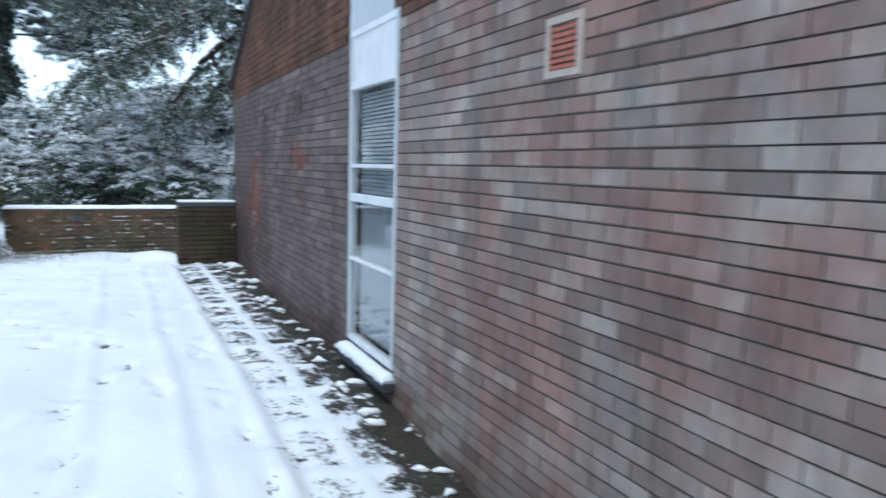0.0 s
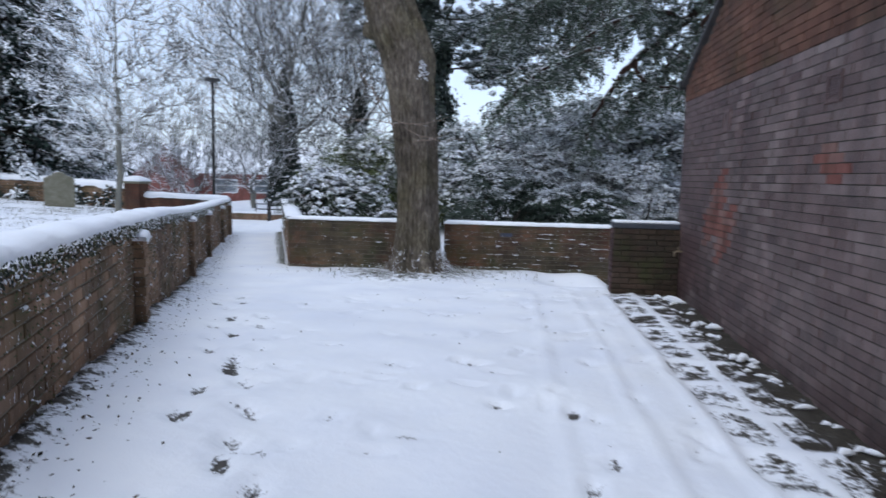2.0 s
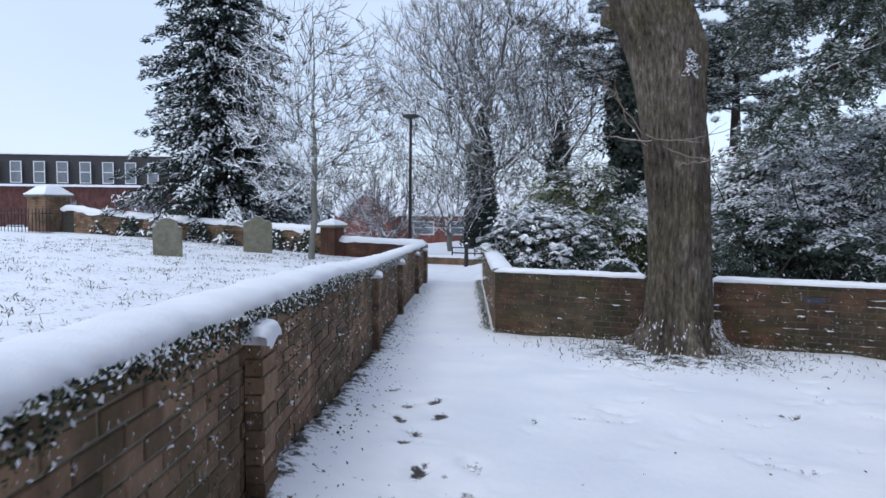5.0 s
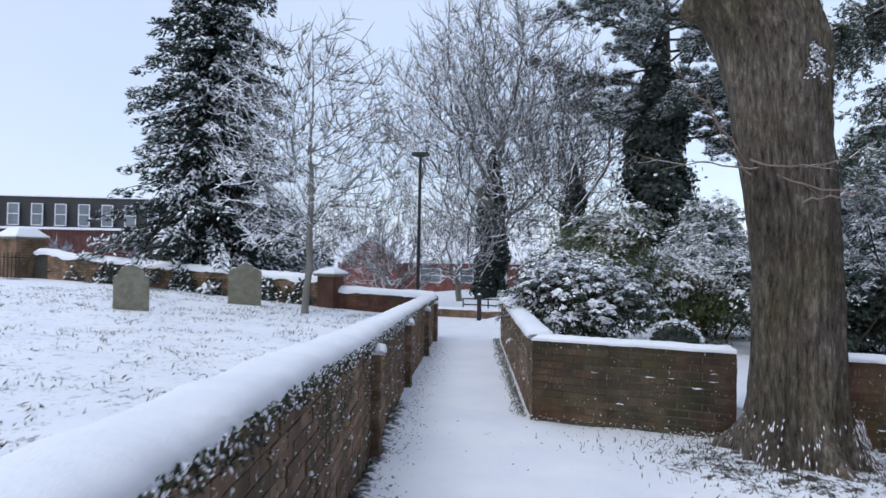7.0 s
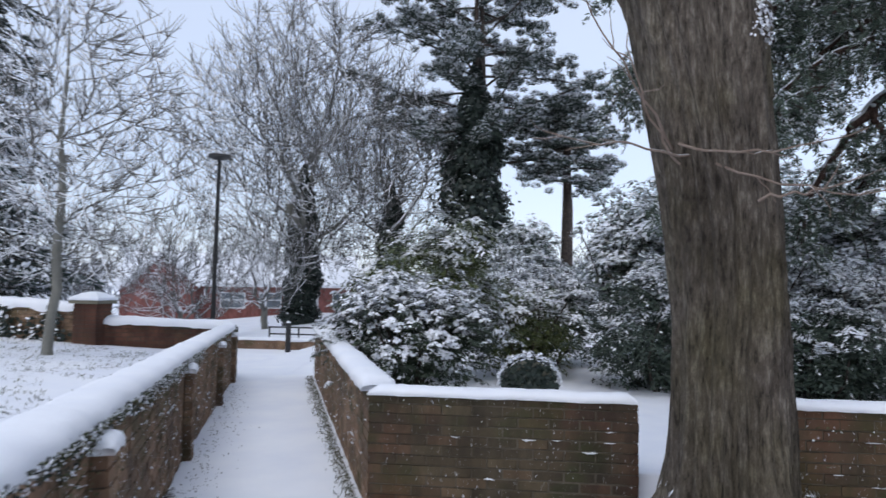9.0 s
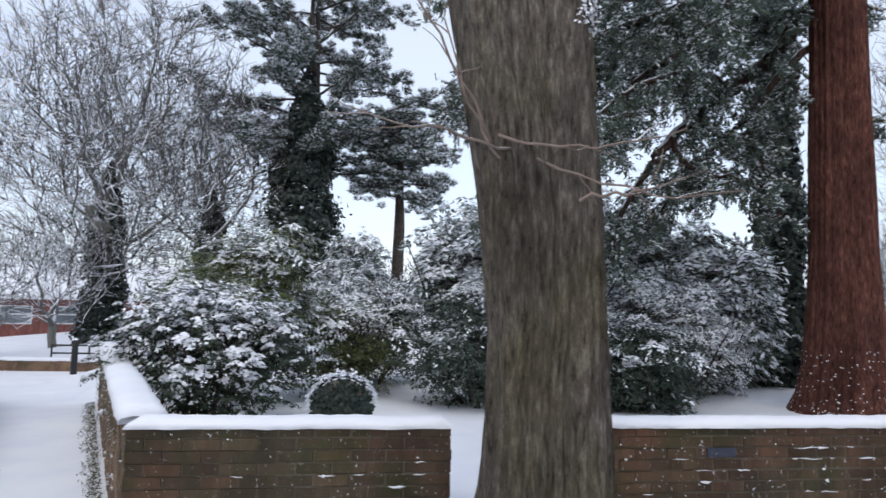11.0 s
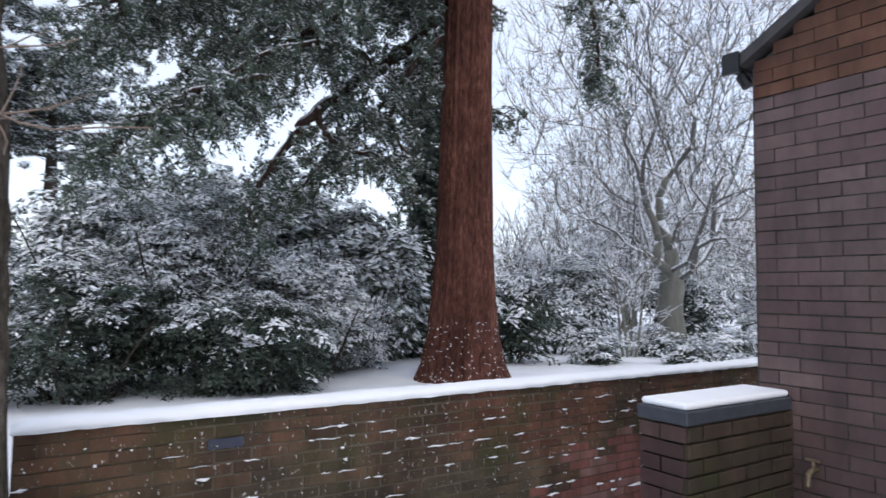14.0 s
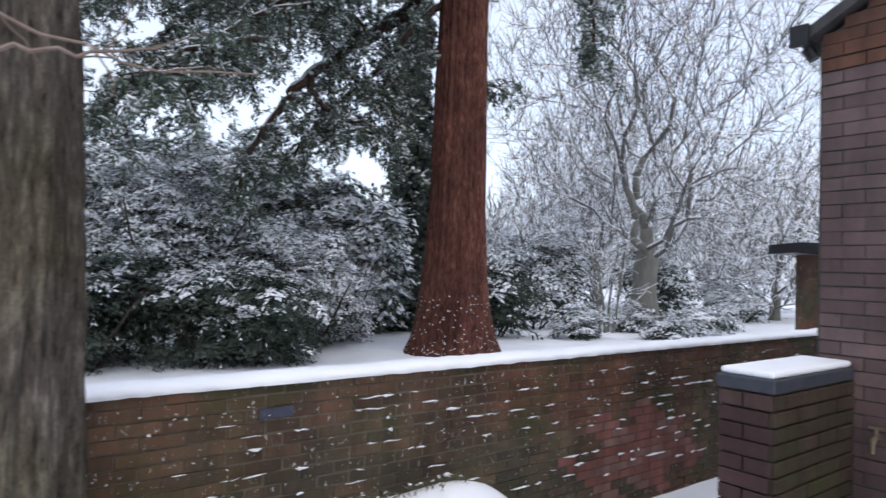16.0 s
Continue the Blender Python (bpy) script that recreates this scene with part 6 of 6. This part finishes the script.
def far_house(name, label, left, right, depth, z0, eave, ridge, wall_mat, wins, gable=None, roof_mat=SNOW):
    t = base(name, label, "house", (0, 0, 0))
    o, e = Vector(left), Vector(right)
    u = (e - o).normalized()
    n = Vector((u.y, -u.x))
    L = (e - o).length
    facade_piece(Mesh(wall_mat), o, u, n, 0, L, z0, eave, -depth, 0).part("wall", t)
    r = Mesh(roof_mat)
    p = lambda x, d, z: (*(o + u * x + n * d), z)
    r.hexa([p(-0.3, 0.35, eave), p(L + 0.3, 0.35, eave), p(L + 0.3, -depth / 2, ridge), p(-0.3, -depth / 2, ridge), p(-0.3, 0.35, eave + 0.18), p(L + 0.3, 0.35, eave + 0.18), p(L + 0.3, -depth / 2, ridge + 0.18), p(-0.3, -depth / 2, ridge + 0.18)])
    r.hexa([p(-0.3, -depth / 2, ridge), p(L + 0.3, -depth / 2, ridge), p(L + 0.3, -depth - 0.35, eave), p(-0.3, -depth - 0.35, eave), p(-0.3, -depth / 2, ridge + 0.18), p(L + 0.3, -depth / 2, ridge + 0.18), p(L + 0.3, -depth - 0.35, eave + 0.18), p(-0.3, -depth - 0.35, eave + 0.18)])
    r.part("roof", t)
    if gable:
        g0, g1, gz = gable
        facade_piece(Mesh(wall_mat), o, u, n, g0, g1, z0, eave, -0.5, 1.2).part("wall", t, "projecting gable wing")
        w = Mesh(wall_mat)
        gm = (g0 + g1) / 2
        w.v = [p(g0, 1.2, eave), p(g1, 1.2, eave), p(gm, 1.2, gz), p(g0, -depth / 2, eave), p(g1, -depth / 2, eave), p(gm, -depth / 2, gz)]
        w.f, w.s = [(0, 1, 2), (5, 4, 3), (0, 2, 5, 3), (1, 4, 5, 2)], [0] * 4
        w.part("gable", t)
        for s0 in (g0 - 0.25, g1 + 0.25):
            rr = Mesh(SNOW)
            rr.hexa([p(s0, 1.45, eave - 0.1), p(gm, 1.45, gz + 0.05), p(gm, -depth / 2, gz + 0.05), p(s0, -depth / 2, eave - 0.1), p(s0, 1.45, eave + 0.1), p(gm, 1.45, gz + 0.25), p(gm, -depth / 2, gz + 0.25), p(s0, -depth / 2, eave + 0.1)])
            rr.part("roof", t, "snow-covered gable roof")
    for x, z, w, h in wins:
        add_window(t, o, u, n, x, z, w, h)
    return t


far_house("brick_house", "low red brick house with a gable and snow on its roof", (-27.0, 42.5), (-14.0, 48.5), 8, -2.4, 1.35, 3.4, B_HOUSE,
          [(5.6, 0.0, 1.5, 1.0), (7.9, 0.0, 1.4, 1.0), (10.2, 0.0, 1.4, 1.0), (12.5, 0.0, 1.4, 1.0), (8.8, -2.1, 0.9, 1.7)], (0.6, 4.2, 3.1))
mansard = far_house("mansard_house", "long brick house with a dark mansard storey and white dormer windows", (-66.0, 36.0), (-44.0, 49.0), 9, -3.0, 3.7, 3.9, B_MAROON,
                    [(2 + 3.0 * i, -1.0, 1.4, 1.3) for i in range(8)])
o, e = Vector((-66.0, 36.0)), Vector((-44.0, 49.0))
u = (e - o).normalized()
n = Vector((u.y, -u.x))
facade_piece(Mesh(TILE), o, u, n, 0.2, 25.4, 3.7, 6.5, -8.6, -0.35).part("mansard_storey", mansard, "dark slate storey with flat roof")
facade_piece(Mesh(SNOW), o, u, n, 0.0, 25.5, 3.68, 3.86, -0.4, 0.15).part("ledge", mansard, "snow along the ledge")
facade_piece(Mesh(SNOW), o, u, n, 0.0, 25.5, 6.5, 6.6, -8.6, -0.2).part("flat_roof", mansard, "snow on the flat roof")
for i in range(13):
    add_window(mansard, o, u, n * 1.0, 0.8 + 1.9 * i, 4.0, 0.95, 1.9)
far_house("distant_house", "distant brick house with a snowy roof beyond the trees", (52, 66), (62, 60), 8, -1, 5.2, 7.0, B_HOUSE, [(1.5, 3, 1.2, 1.4), (4.5, 3, 1.2, 1.4), (7.5, 3, 1.2, 1.4)])
shed = far_house("outbuilding", "small brown brick outbuilding with a dark gutter behind the corner", (9.95, 13.5), (12.8, 12.75), 0.6, -0.4, 1.88, 1.91, B_OLD[0], [], roof_mat=BLACK)

# far woods round the place
def far_woods():
    rng = np.random.default_rng(14)
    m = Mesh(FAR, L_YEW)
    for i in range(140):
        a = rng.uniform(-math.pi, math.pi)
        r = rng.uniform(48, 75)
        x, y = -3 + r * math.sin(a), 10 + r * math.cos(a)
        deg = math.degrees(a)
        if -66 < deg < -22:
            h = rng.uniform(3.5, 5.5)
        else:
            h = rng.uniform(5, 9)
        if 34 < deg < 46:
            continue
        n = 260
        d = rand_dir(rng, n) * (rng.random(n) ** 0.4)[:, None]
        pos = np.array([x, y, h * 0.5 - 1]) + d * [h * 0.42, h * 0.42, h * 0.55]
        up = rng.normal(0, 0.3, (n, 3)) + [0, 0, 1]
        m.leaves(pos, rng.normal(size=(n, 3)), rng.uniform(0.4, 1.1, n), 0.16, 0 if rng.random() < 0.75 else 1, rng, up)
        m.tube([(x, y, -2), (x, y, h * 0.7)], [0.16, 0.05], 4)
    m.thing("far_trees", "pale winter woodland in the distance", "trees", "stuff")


far_woods()

# litter: fallen leaves at the foot of the churchyard wall and round the tree
def litter():
    rng = np.random.default_rng(15)
    m = Mesh(L_BROWN)
    P = []
    for i in range(1200):
        y = rng.uniform(1.5, 18)
        x = lerp_table(LEFT_XY, y) + 0.10 + abs(rng.normal(0, 0.18))
        P.append((x, y, path_z(x, y) + 0.035))
    for i in range(600):
        a, r = rng.uniform(0, 6.28), abs(rng.normal(0.75, 0.5))
        x, y = -2.38 + math.cos(a) * r * 1.5, 11.2 + math.sin(a) * r * 0.8
        if y < 12:
            P.append((x, y, path_z(x, y) + 0.05))
    for i in range(110):
        x, y = rng.uniform(-3, 0.8), rng.uniform(1, 11)
        if x > lerp_table(LEFT_XY, y):
            P.append((x, y, path_z(x, y) + 0.012))
    P = np.array(P)
    m.leaves(P, rng.normal(0, 0.35, P.shape) + [0, 0, 1], rng.uniform(0.010, 0.032, len(P)), rng.uniform(0.008, 0.02, len(P)), 0, rng)
    m.thing("leaf_litter", "dark fallen leaves scattered on the snow", "leaves", "stuff")
    c = Mesh(SNOW)
    c.smooth = True
    for i in range(190):
        y = rng.uniform(0.5, 9.8)
        x = 1.34 - abs(rng.normal(0, 0.16))
        if math.sin(y * 4.1) + math.sin(y * 9.7 + x * 8) + rng.normal(0, 0.7) < 0:
            continue
        r = rng.uniform(0.008, 0.022) * (1 if rng.random() < 0.8 else 1.7)
        L, an = r * rng.uniform(1.0, 5.0), rng.uniform(-0.7, 0.7)
        zz = path_z(x, y) - 0.035 + r * 0.3
        c.tube([(x - L * math.cos(an), y - L * math.sin(an), zz), (x - 0.4 * L * math.cos(an), y - 0.4 * L * math.sin(an) + rng.normal(0, 0.01), zz + r * 0.5), (x, y, zz + r * 0.4), (x + 0.5 * L, y + 0.4 * L * math.sin(an), zz)], [r * 0.3, r, r * 0.9, r * 0.3], 7, 0, 0.15, i)
    c.thing("snow_clods", "small clods of snow on the dark soil beside the building", "snow", "stuff")


litter()


def grass():
    """Winter grass and weeds that stand through the snow."""
    rng = np.random.default_rng(16)
    m = Mesh(L_GRASS, SNOW)
    P = []
    for i in range(1300):
        a, r = rng.uniform(0, 6.28), 0.45 + abs(rng.normal(0, 0.45))
        x, y = -2.38 + math.cos(a) * r * 1.35, 11.3 + math.sin(a) * r * 0.9
        if y < 12.05:
            P.append((x, y, path_z(x, y) + 0.05))
    for i in range(1500):
        y = rng.uniform(12.1, 19.2)
        x = right_wall_x(y) - 0.05 - abs(rng.normal(0, 0.07))
        P.append((x, y, path_z(x, y) + 0.03))
    for i in range(900):
        x = rng.uniform(-4.8, 0.4)
        P.append((x, 12.03 - abs(rng.normal(0, 0.07)), path_z(x, 12) + 0.03))
    for i in range(1100):
        cx, cy = rng.uniform(-16, -4), rng.uniform(4, 18)
        for j in range(9):
            x, y = cx + rng.normal(0, 0.09), cy + rng.normal(0, 0.09)
            if x < lerp_table(LEFT_XY, y) - 0.35:
                P.append((x, y, yard_z(x, y) + 0.012))
    P = np.array(P)
    n = len(P)
    L = rng.uniform(0.03, 0.085, n)
    up = rng.normal(0, 0.55, (n, 3)) + [0, 0, 1]
    P[:, 2] += L * 0.25
    m.leaves(P, rng.normal(size=(n, 3)), L, 0.007 + 0.006 * rng.random(n), 0, rng, up)
    s = rng.random(n) < 0.25
    m.leaves(P[s] + [0, 0, 0.015], rng.normal(0, 0.3, (s.sum(), 3)) + [0, 0, 1], 0.03, 0.016, 1, rng)
    m.thing("winter_grass", "short winter grass and weeds poking through snow", "grass", "stuff")


grass()

# ---- bricks, nearest walls last ----
def spalled(r, z):
    """The patches where the brick faces have gone red."""
    y = 10.10 - r
    return math.hypot((y - 8.45) / 0.45, (z - 1.15) / 0.48) + 0.45 * math.sin(y * 9 + z * 7) < 0.85 or math.hypot((y - 6.0) / 0.22, (z - 1.7) / 0.16) < 1




def mid_toned(r, z):
    """Bricks of the paler middle tone, more of them towards the window."""
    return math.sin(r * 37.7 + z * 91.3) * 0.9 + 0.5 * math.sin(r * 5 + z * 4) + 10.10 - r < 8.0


brick_run(building, (WALL_X, 10.10), (WALL_X, WIN_Y1), lambda r: -0.55, lambda r: 2.60, 1, B_MIXED, seed=2, joint=0.007, gap=0.008, lip=0.006, keep=lambda r, z: not spalled(r, z) and not mid_toned(r, z))
brick_run(building, (WALL_X, 10.10), (WALL_X, WIN_Y1), lambda r: -0.55, lambda r: 2.60, 1, B_MID, seed=2, joint=0.007, gap=0.008, lip=0.006, keep=lambda r, z: not spalled(r, z) and mid_toned(r, z))
brick_run(building, (WALL_X, 10.10), (WALL_X, WIN_Y1), lambda r: -0.55, lambda r: 2.60, 1, B_SPALL, seed=2, joint=0.007, gap=0.008, lip=0.006, keep=spalled, worn=0.001)
brick_run(building, (WALL_X, WIN_Y0), (WALL_X, -3.0), lambda r: -0.55, lambda r: 2.60, 1, B_FADED, near=lambda r, z: 0.0 < r < 2.6 and 0.3 < z < 2.2, seed=32, joint=0.007, gap=0.008, lip=0.006, worn=0.002)
brick_run(building, (WALL_X, WIN_Y1), (WALL_X, WIN_Y0), lambda r: -0.55, lambda r: 0.02, 1, B_MIXED, seed=33, joint=0.009)
brick_run(building, (WALL_X - 0.004, 10.10), (WALL_X - 0.004, -3.0), lambda r: 2.60, lambda r: gable_top(10.10 - r) + 0.035, 1, B_RED, keep=lambda r, z: not WIN_Y0 < 10.10 - r < WIN_Y1, seed=3, joint=0.007, gap=0.008, lip=0.006)
brick_run(stub, (STUB[0], STUB[1]), (WALL_X, STUB[1]), lambda r: -0.15, lambda r: STUB[3], 1, B_MOSSY, near=lambda r, z: True, seed=4)
brick_run(stub, (STUB[0], STUB[2]), (STUB[0], STUB[1]), lambda r: -0.15, lambda r: STUB[3], 1, B_PURPLE, length=0.245, seed=5)
brick_run(treewall, (CORNER[0], TREEWALL_Y), (GAP[0], TREEWALL_Y), lambda r: -0.375, lambda r: TREEWALL_TOP, 1, B_OLD, lip=-0.006, gap=0.009, seed=6, near=lambda r, z: r > 1.0, worn=0.006)
BLUE = plain("blue_brick", (0.030, 0.036, 0.060), (0.055, 0.062, 0.095), 20, 0.6)
Mesh(BLUE).box(-1.05, TREEWALL_Y - 0.004, 0.534, -0.84, TREEWALL_Y + 0.08, 0.592).part("brick", treewall, "single slate-blue brick")


def red_patch(r, z):
    """Where newer red bricks were let into the garden wall."""
    x = GAP[1] + r
    return math.hypot((x - 2.6) / 0.95, (z + 0.16) / 0.42) + 0.25 * math.sin(x * 8 + z * 11) < 0.9


brick_run(treewall, (GAP[1], TREEWALL_Y), (13.9, TREEWALL_Y), lambda r: -0.675, lambda r: TREEWALL_TOP, 1, B_SPALL, lip=-0.006, gap=0.009, seed=7, worn=0.004, keep=red_patch)
brick_run(treewall, (GAP[1], TREEWALL_Y), (13.9, TREEWALL_Y), lambda r: -0.675, lambda r: TREEWALL_TOP, 1, B_OLD, keep=lambda r, z: not red_patch(r, z), lip=-0.006, gap=0.009, seed=7, near=lambda r, z: 0.8 < r < 4.0 and z > 0, worn=0.007)
brick_run(treewall, (GAP[0], TREEWALL_Y), (GAP[0], TREEWALL_Y + 0.22), lambda r: -0.375, lambda r: TREEWALL_TOP, 1, B_OLD, seed=8, length=0.22)
brick_run(pathwall, RIGHT_END, CORNER, lambda r: -0.6, lambda r: 0.70, 1, B_DARK, lip=-0.006, gap=0.009, seed=9)
for i, ((x0, y0), (x1, y1)) in enumerate(zip(LEFT[1:], LEFT[2:])):
    L = math.hypot(x1 - x0, y1 - y0)
    brick_run(leftwall, (x0, y0), (x1, y1), lambda r, a=y0, b=y1, L=L: -0.45, lambda r, a=y0, b=y1, L=L: lerp_table(LEFT_TOP, a + (b - a) * r / L), 1, B_DARK, lip=-0.004, seed=20 + i,
              near=(lambda r, z: z > 0.2) if i == 1 else None, worn=0.006)
brick_run(yardwall, YW[1], YW[2], lambda r: 0.1, lambda r: lerp_table(YTOP, -20.6 + r), 1, B_DARK, seed=30)
brick_run(linkwall, (-11.4, 18.45), (-9.15, 19.1), lambda r: 0.0, lambda r: 0.78 - 0.04 * r, 1, B_RED, seed=31)


def wall_flecks(owner, start, end, z_low, z_top, n, seed, size=(0.03, 0.12), face=1, moss=0):
    """Small ledges of snow caught in the joints, and tufts of moss."""
    rng = np.random.default_rng(seed)
    s, e = Vector(start), Vector(end)
    dd = (e - s).normalized()
    out = Vector((dd.y, -dd.x)) * face
    total = (e - s).length
    m = Mesh(SNOW, L_MOSS)
    m.smooth = True
    for i in range(n):
        u, f = rng.uniform(0, total), rng.random()
        z = z_low(u) + (z_top(u) - z_low(u)) * f
        z = math.floor((z + 0.375) / 0.075) * 0.075 - 0.375 - 0.006
        L, h = rng.uniform(*size) * (1 if rng.random() < 0.7 else 1.7), rng.uniform(0.003, 0.011)
        p = s + dd * u + out * 0.004
        pts = [(*(p + dd * (L * (k - 0.5)) + out * rng.uniform(0, 0.008)), z + rng.normal(0, 0.003)) for k in (0, 0.3, 0.65, 1)]
        m.tube(pts, [h * 0.25, h * rng.uniform(0.5, 1.1), h * rng.uniform(0.5, 1.2), h * 0.25], 6)
        if rng.random() < 0.5:
            q = pts[rng.integers(1, 3)]
            m.tube([(q[0], q[1], q[2] - h), (q[0] + rng.normal(0, 0.004), q[1], q[2] + h * 1.3)], [h * 1.1, h * 0.4], 6, 0, 0.2, i)
    if moss:
        u, f = rng.uniform(0, total, moss), 1 - rng.random(moss) ** 2.2
        z = np.array([z_low(a) + (z_top(a) - z_low(a)) * b for a, b in zip(u, f)])
        pos = np.array([[*(s + dd * a + out * (0.018 + 0.03 * rng.random())), 0] for a in u])
        pos[:, 2] = z
        keep = np.sin(u * 3.1) + np.sin(u * 7.7 + 2) + 1.6 * f + rng.normal(0, 0.5, moss) > 0.9
        nr = rng.normal(0, 0.5, (moss, 3)) + [out.x, out.y, 0.3]
        m.leaves(pos[keep], nr[keep], rng.uniform(0.008, 0.022, keep.sum()), 0.010, 1, rng)
        k2 = keep & (rng.random(moss) < 0.22)
        m.leaves(pos[k2] + [out.x * 0.01, out.y * 0.01, 0.008], nr[k2] + [0, 0, 0.8], rng.uniform(0.007, 0.020, k2.sum()), 0.010, 0, rng)
    m.part("snow_flecks", owner, "ledges of snow and moss in the joints", "stuff")


wall_flecks(treewall, (GAP[1], TREEWALL_Y), (6.0, TREEWALL_Y), lambda u: -0.25, lambda u: 0.62, 210, 61, (0.015, 0.13), moss=900)
wall_flecks(treewall, (CORNER[0], TREEWALL_Y), (GAP[0], TREEWALL_Y), lambda u: -0.1, lambda u: 0.70, 7, 62, moss=60)
wall_flecks(pathwall, RIGHT_END, CORNER, lambda u: -0.35, lambda u: 0.60, 50, 63, moss=2600)
for i, ((x0, y0), (x1, y1)) in enumerate(zip(LEFT[1:], LEFT[2:])):
    L = math.hypot(x1 - x0, y1 - y0)
    at_y = lambda u, a=y0, b=y1, L=L: a + (b - a) * u / L
    wall_flecks(leftwall, (x0, y0), (x1, y1), lambda u, g=at_y: lerp_table(LEFT_BASE, g(u)), lambda u, g=at_y: lerp_table(LEFT_TOP, g(u)) + 0.01, int(9 * L), 64 + i, (0.015, 0.05), moss=int(800 * L))


def wall_fringe():
    """Ragged moss and small plants that hang under the snow, with clots of snow among them."""
    rng = np.random.default_rng(91)
    m = Mesh(L_IVY, SNOW, L_MOSS)
    n = 8000
    y = 1.0 + 13.5 * rng.random(n) ** 1.3
    thick = 0.5 + 0.5 * np.sin(y * 2.9) * np.sin(y * 7.3 + 1)
    x = np.interp(y, *zip(*LEFT_XY)) + 0.015 + 0.03 * rng.random(n)
    z = np.interp(y, *zip(*LEFT_TOP)) + 0.02 - 0.14 * rng.random(n) ** 1.6 * (0.45 + 0.55 * thick)
    pos = np.stack([x, y, z], 1)
    nrm = rng.normal(0, 0.5, (n, 3)) + [0.9, -0.3, 0.3]
    pick = rng.random(n)
    for slot, ok, size in ((0, pick < 0.52, 0.019), (2, (pick >= 0.52) & (pick < 0.80), 0.016), (1, pick >= 0.80, 0.018)):
        k = int(ok.sum())
        m.leaves(pos[ok] + [0.008 * (slot == 1), 0, 0], nrm[ok], size * rng.uniform(0.6, 1.5, k), size * 0.6, slot, rng, rng.normal(0, 0.5, (k, 3)) + [0, 0, -0.8])
    m.part("moss_fringe", leftwall, "dark moss and snow clots under the coping snow", "stuff")


wall_fringe()
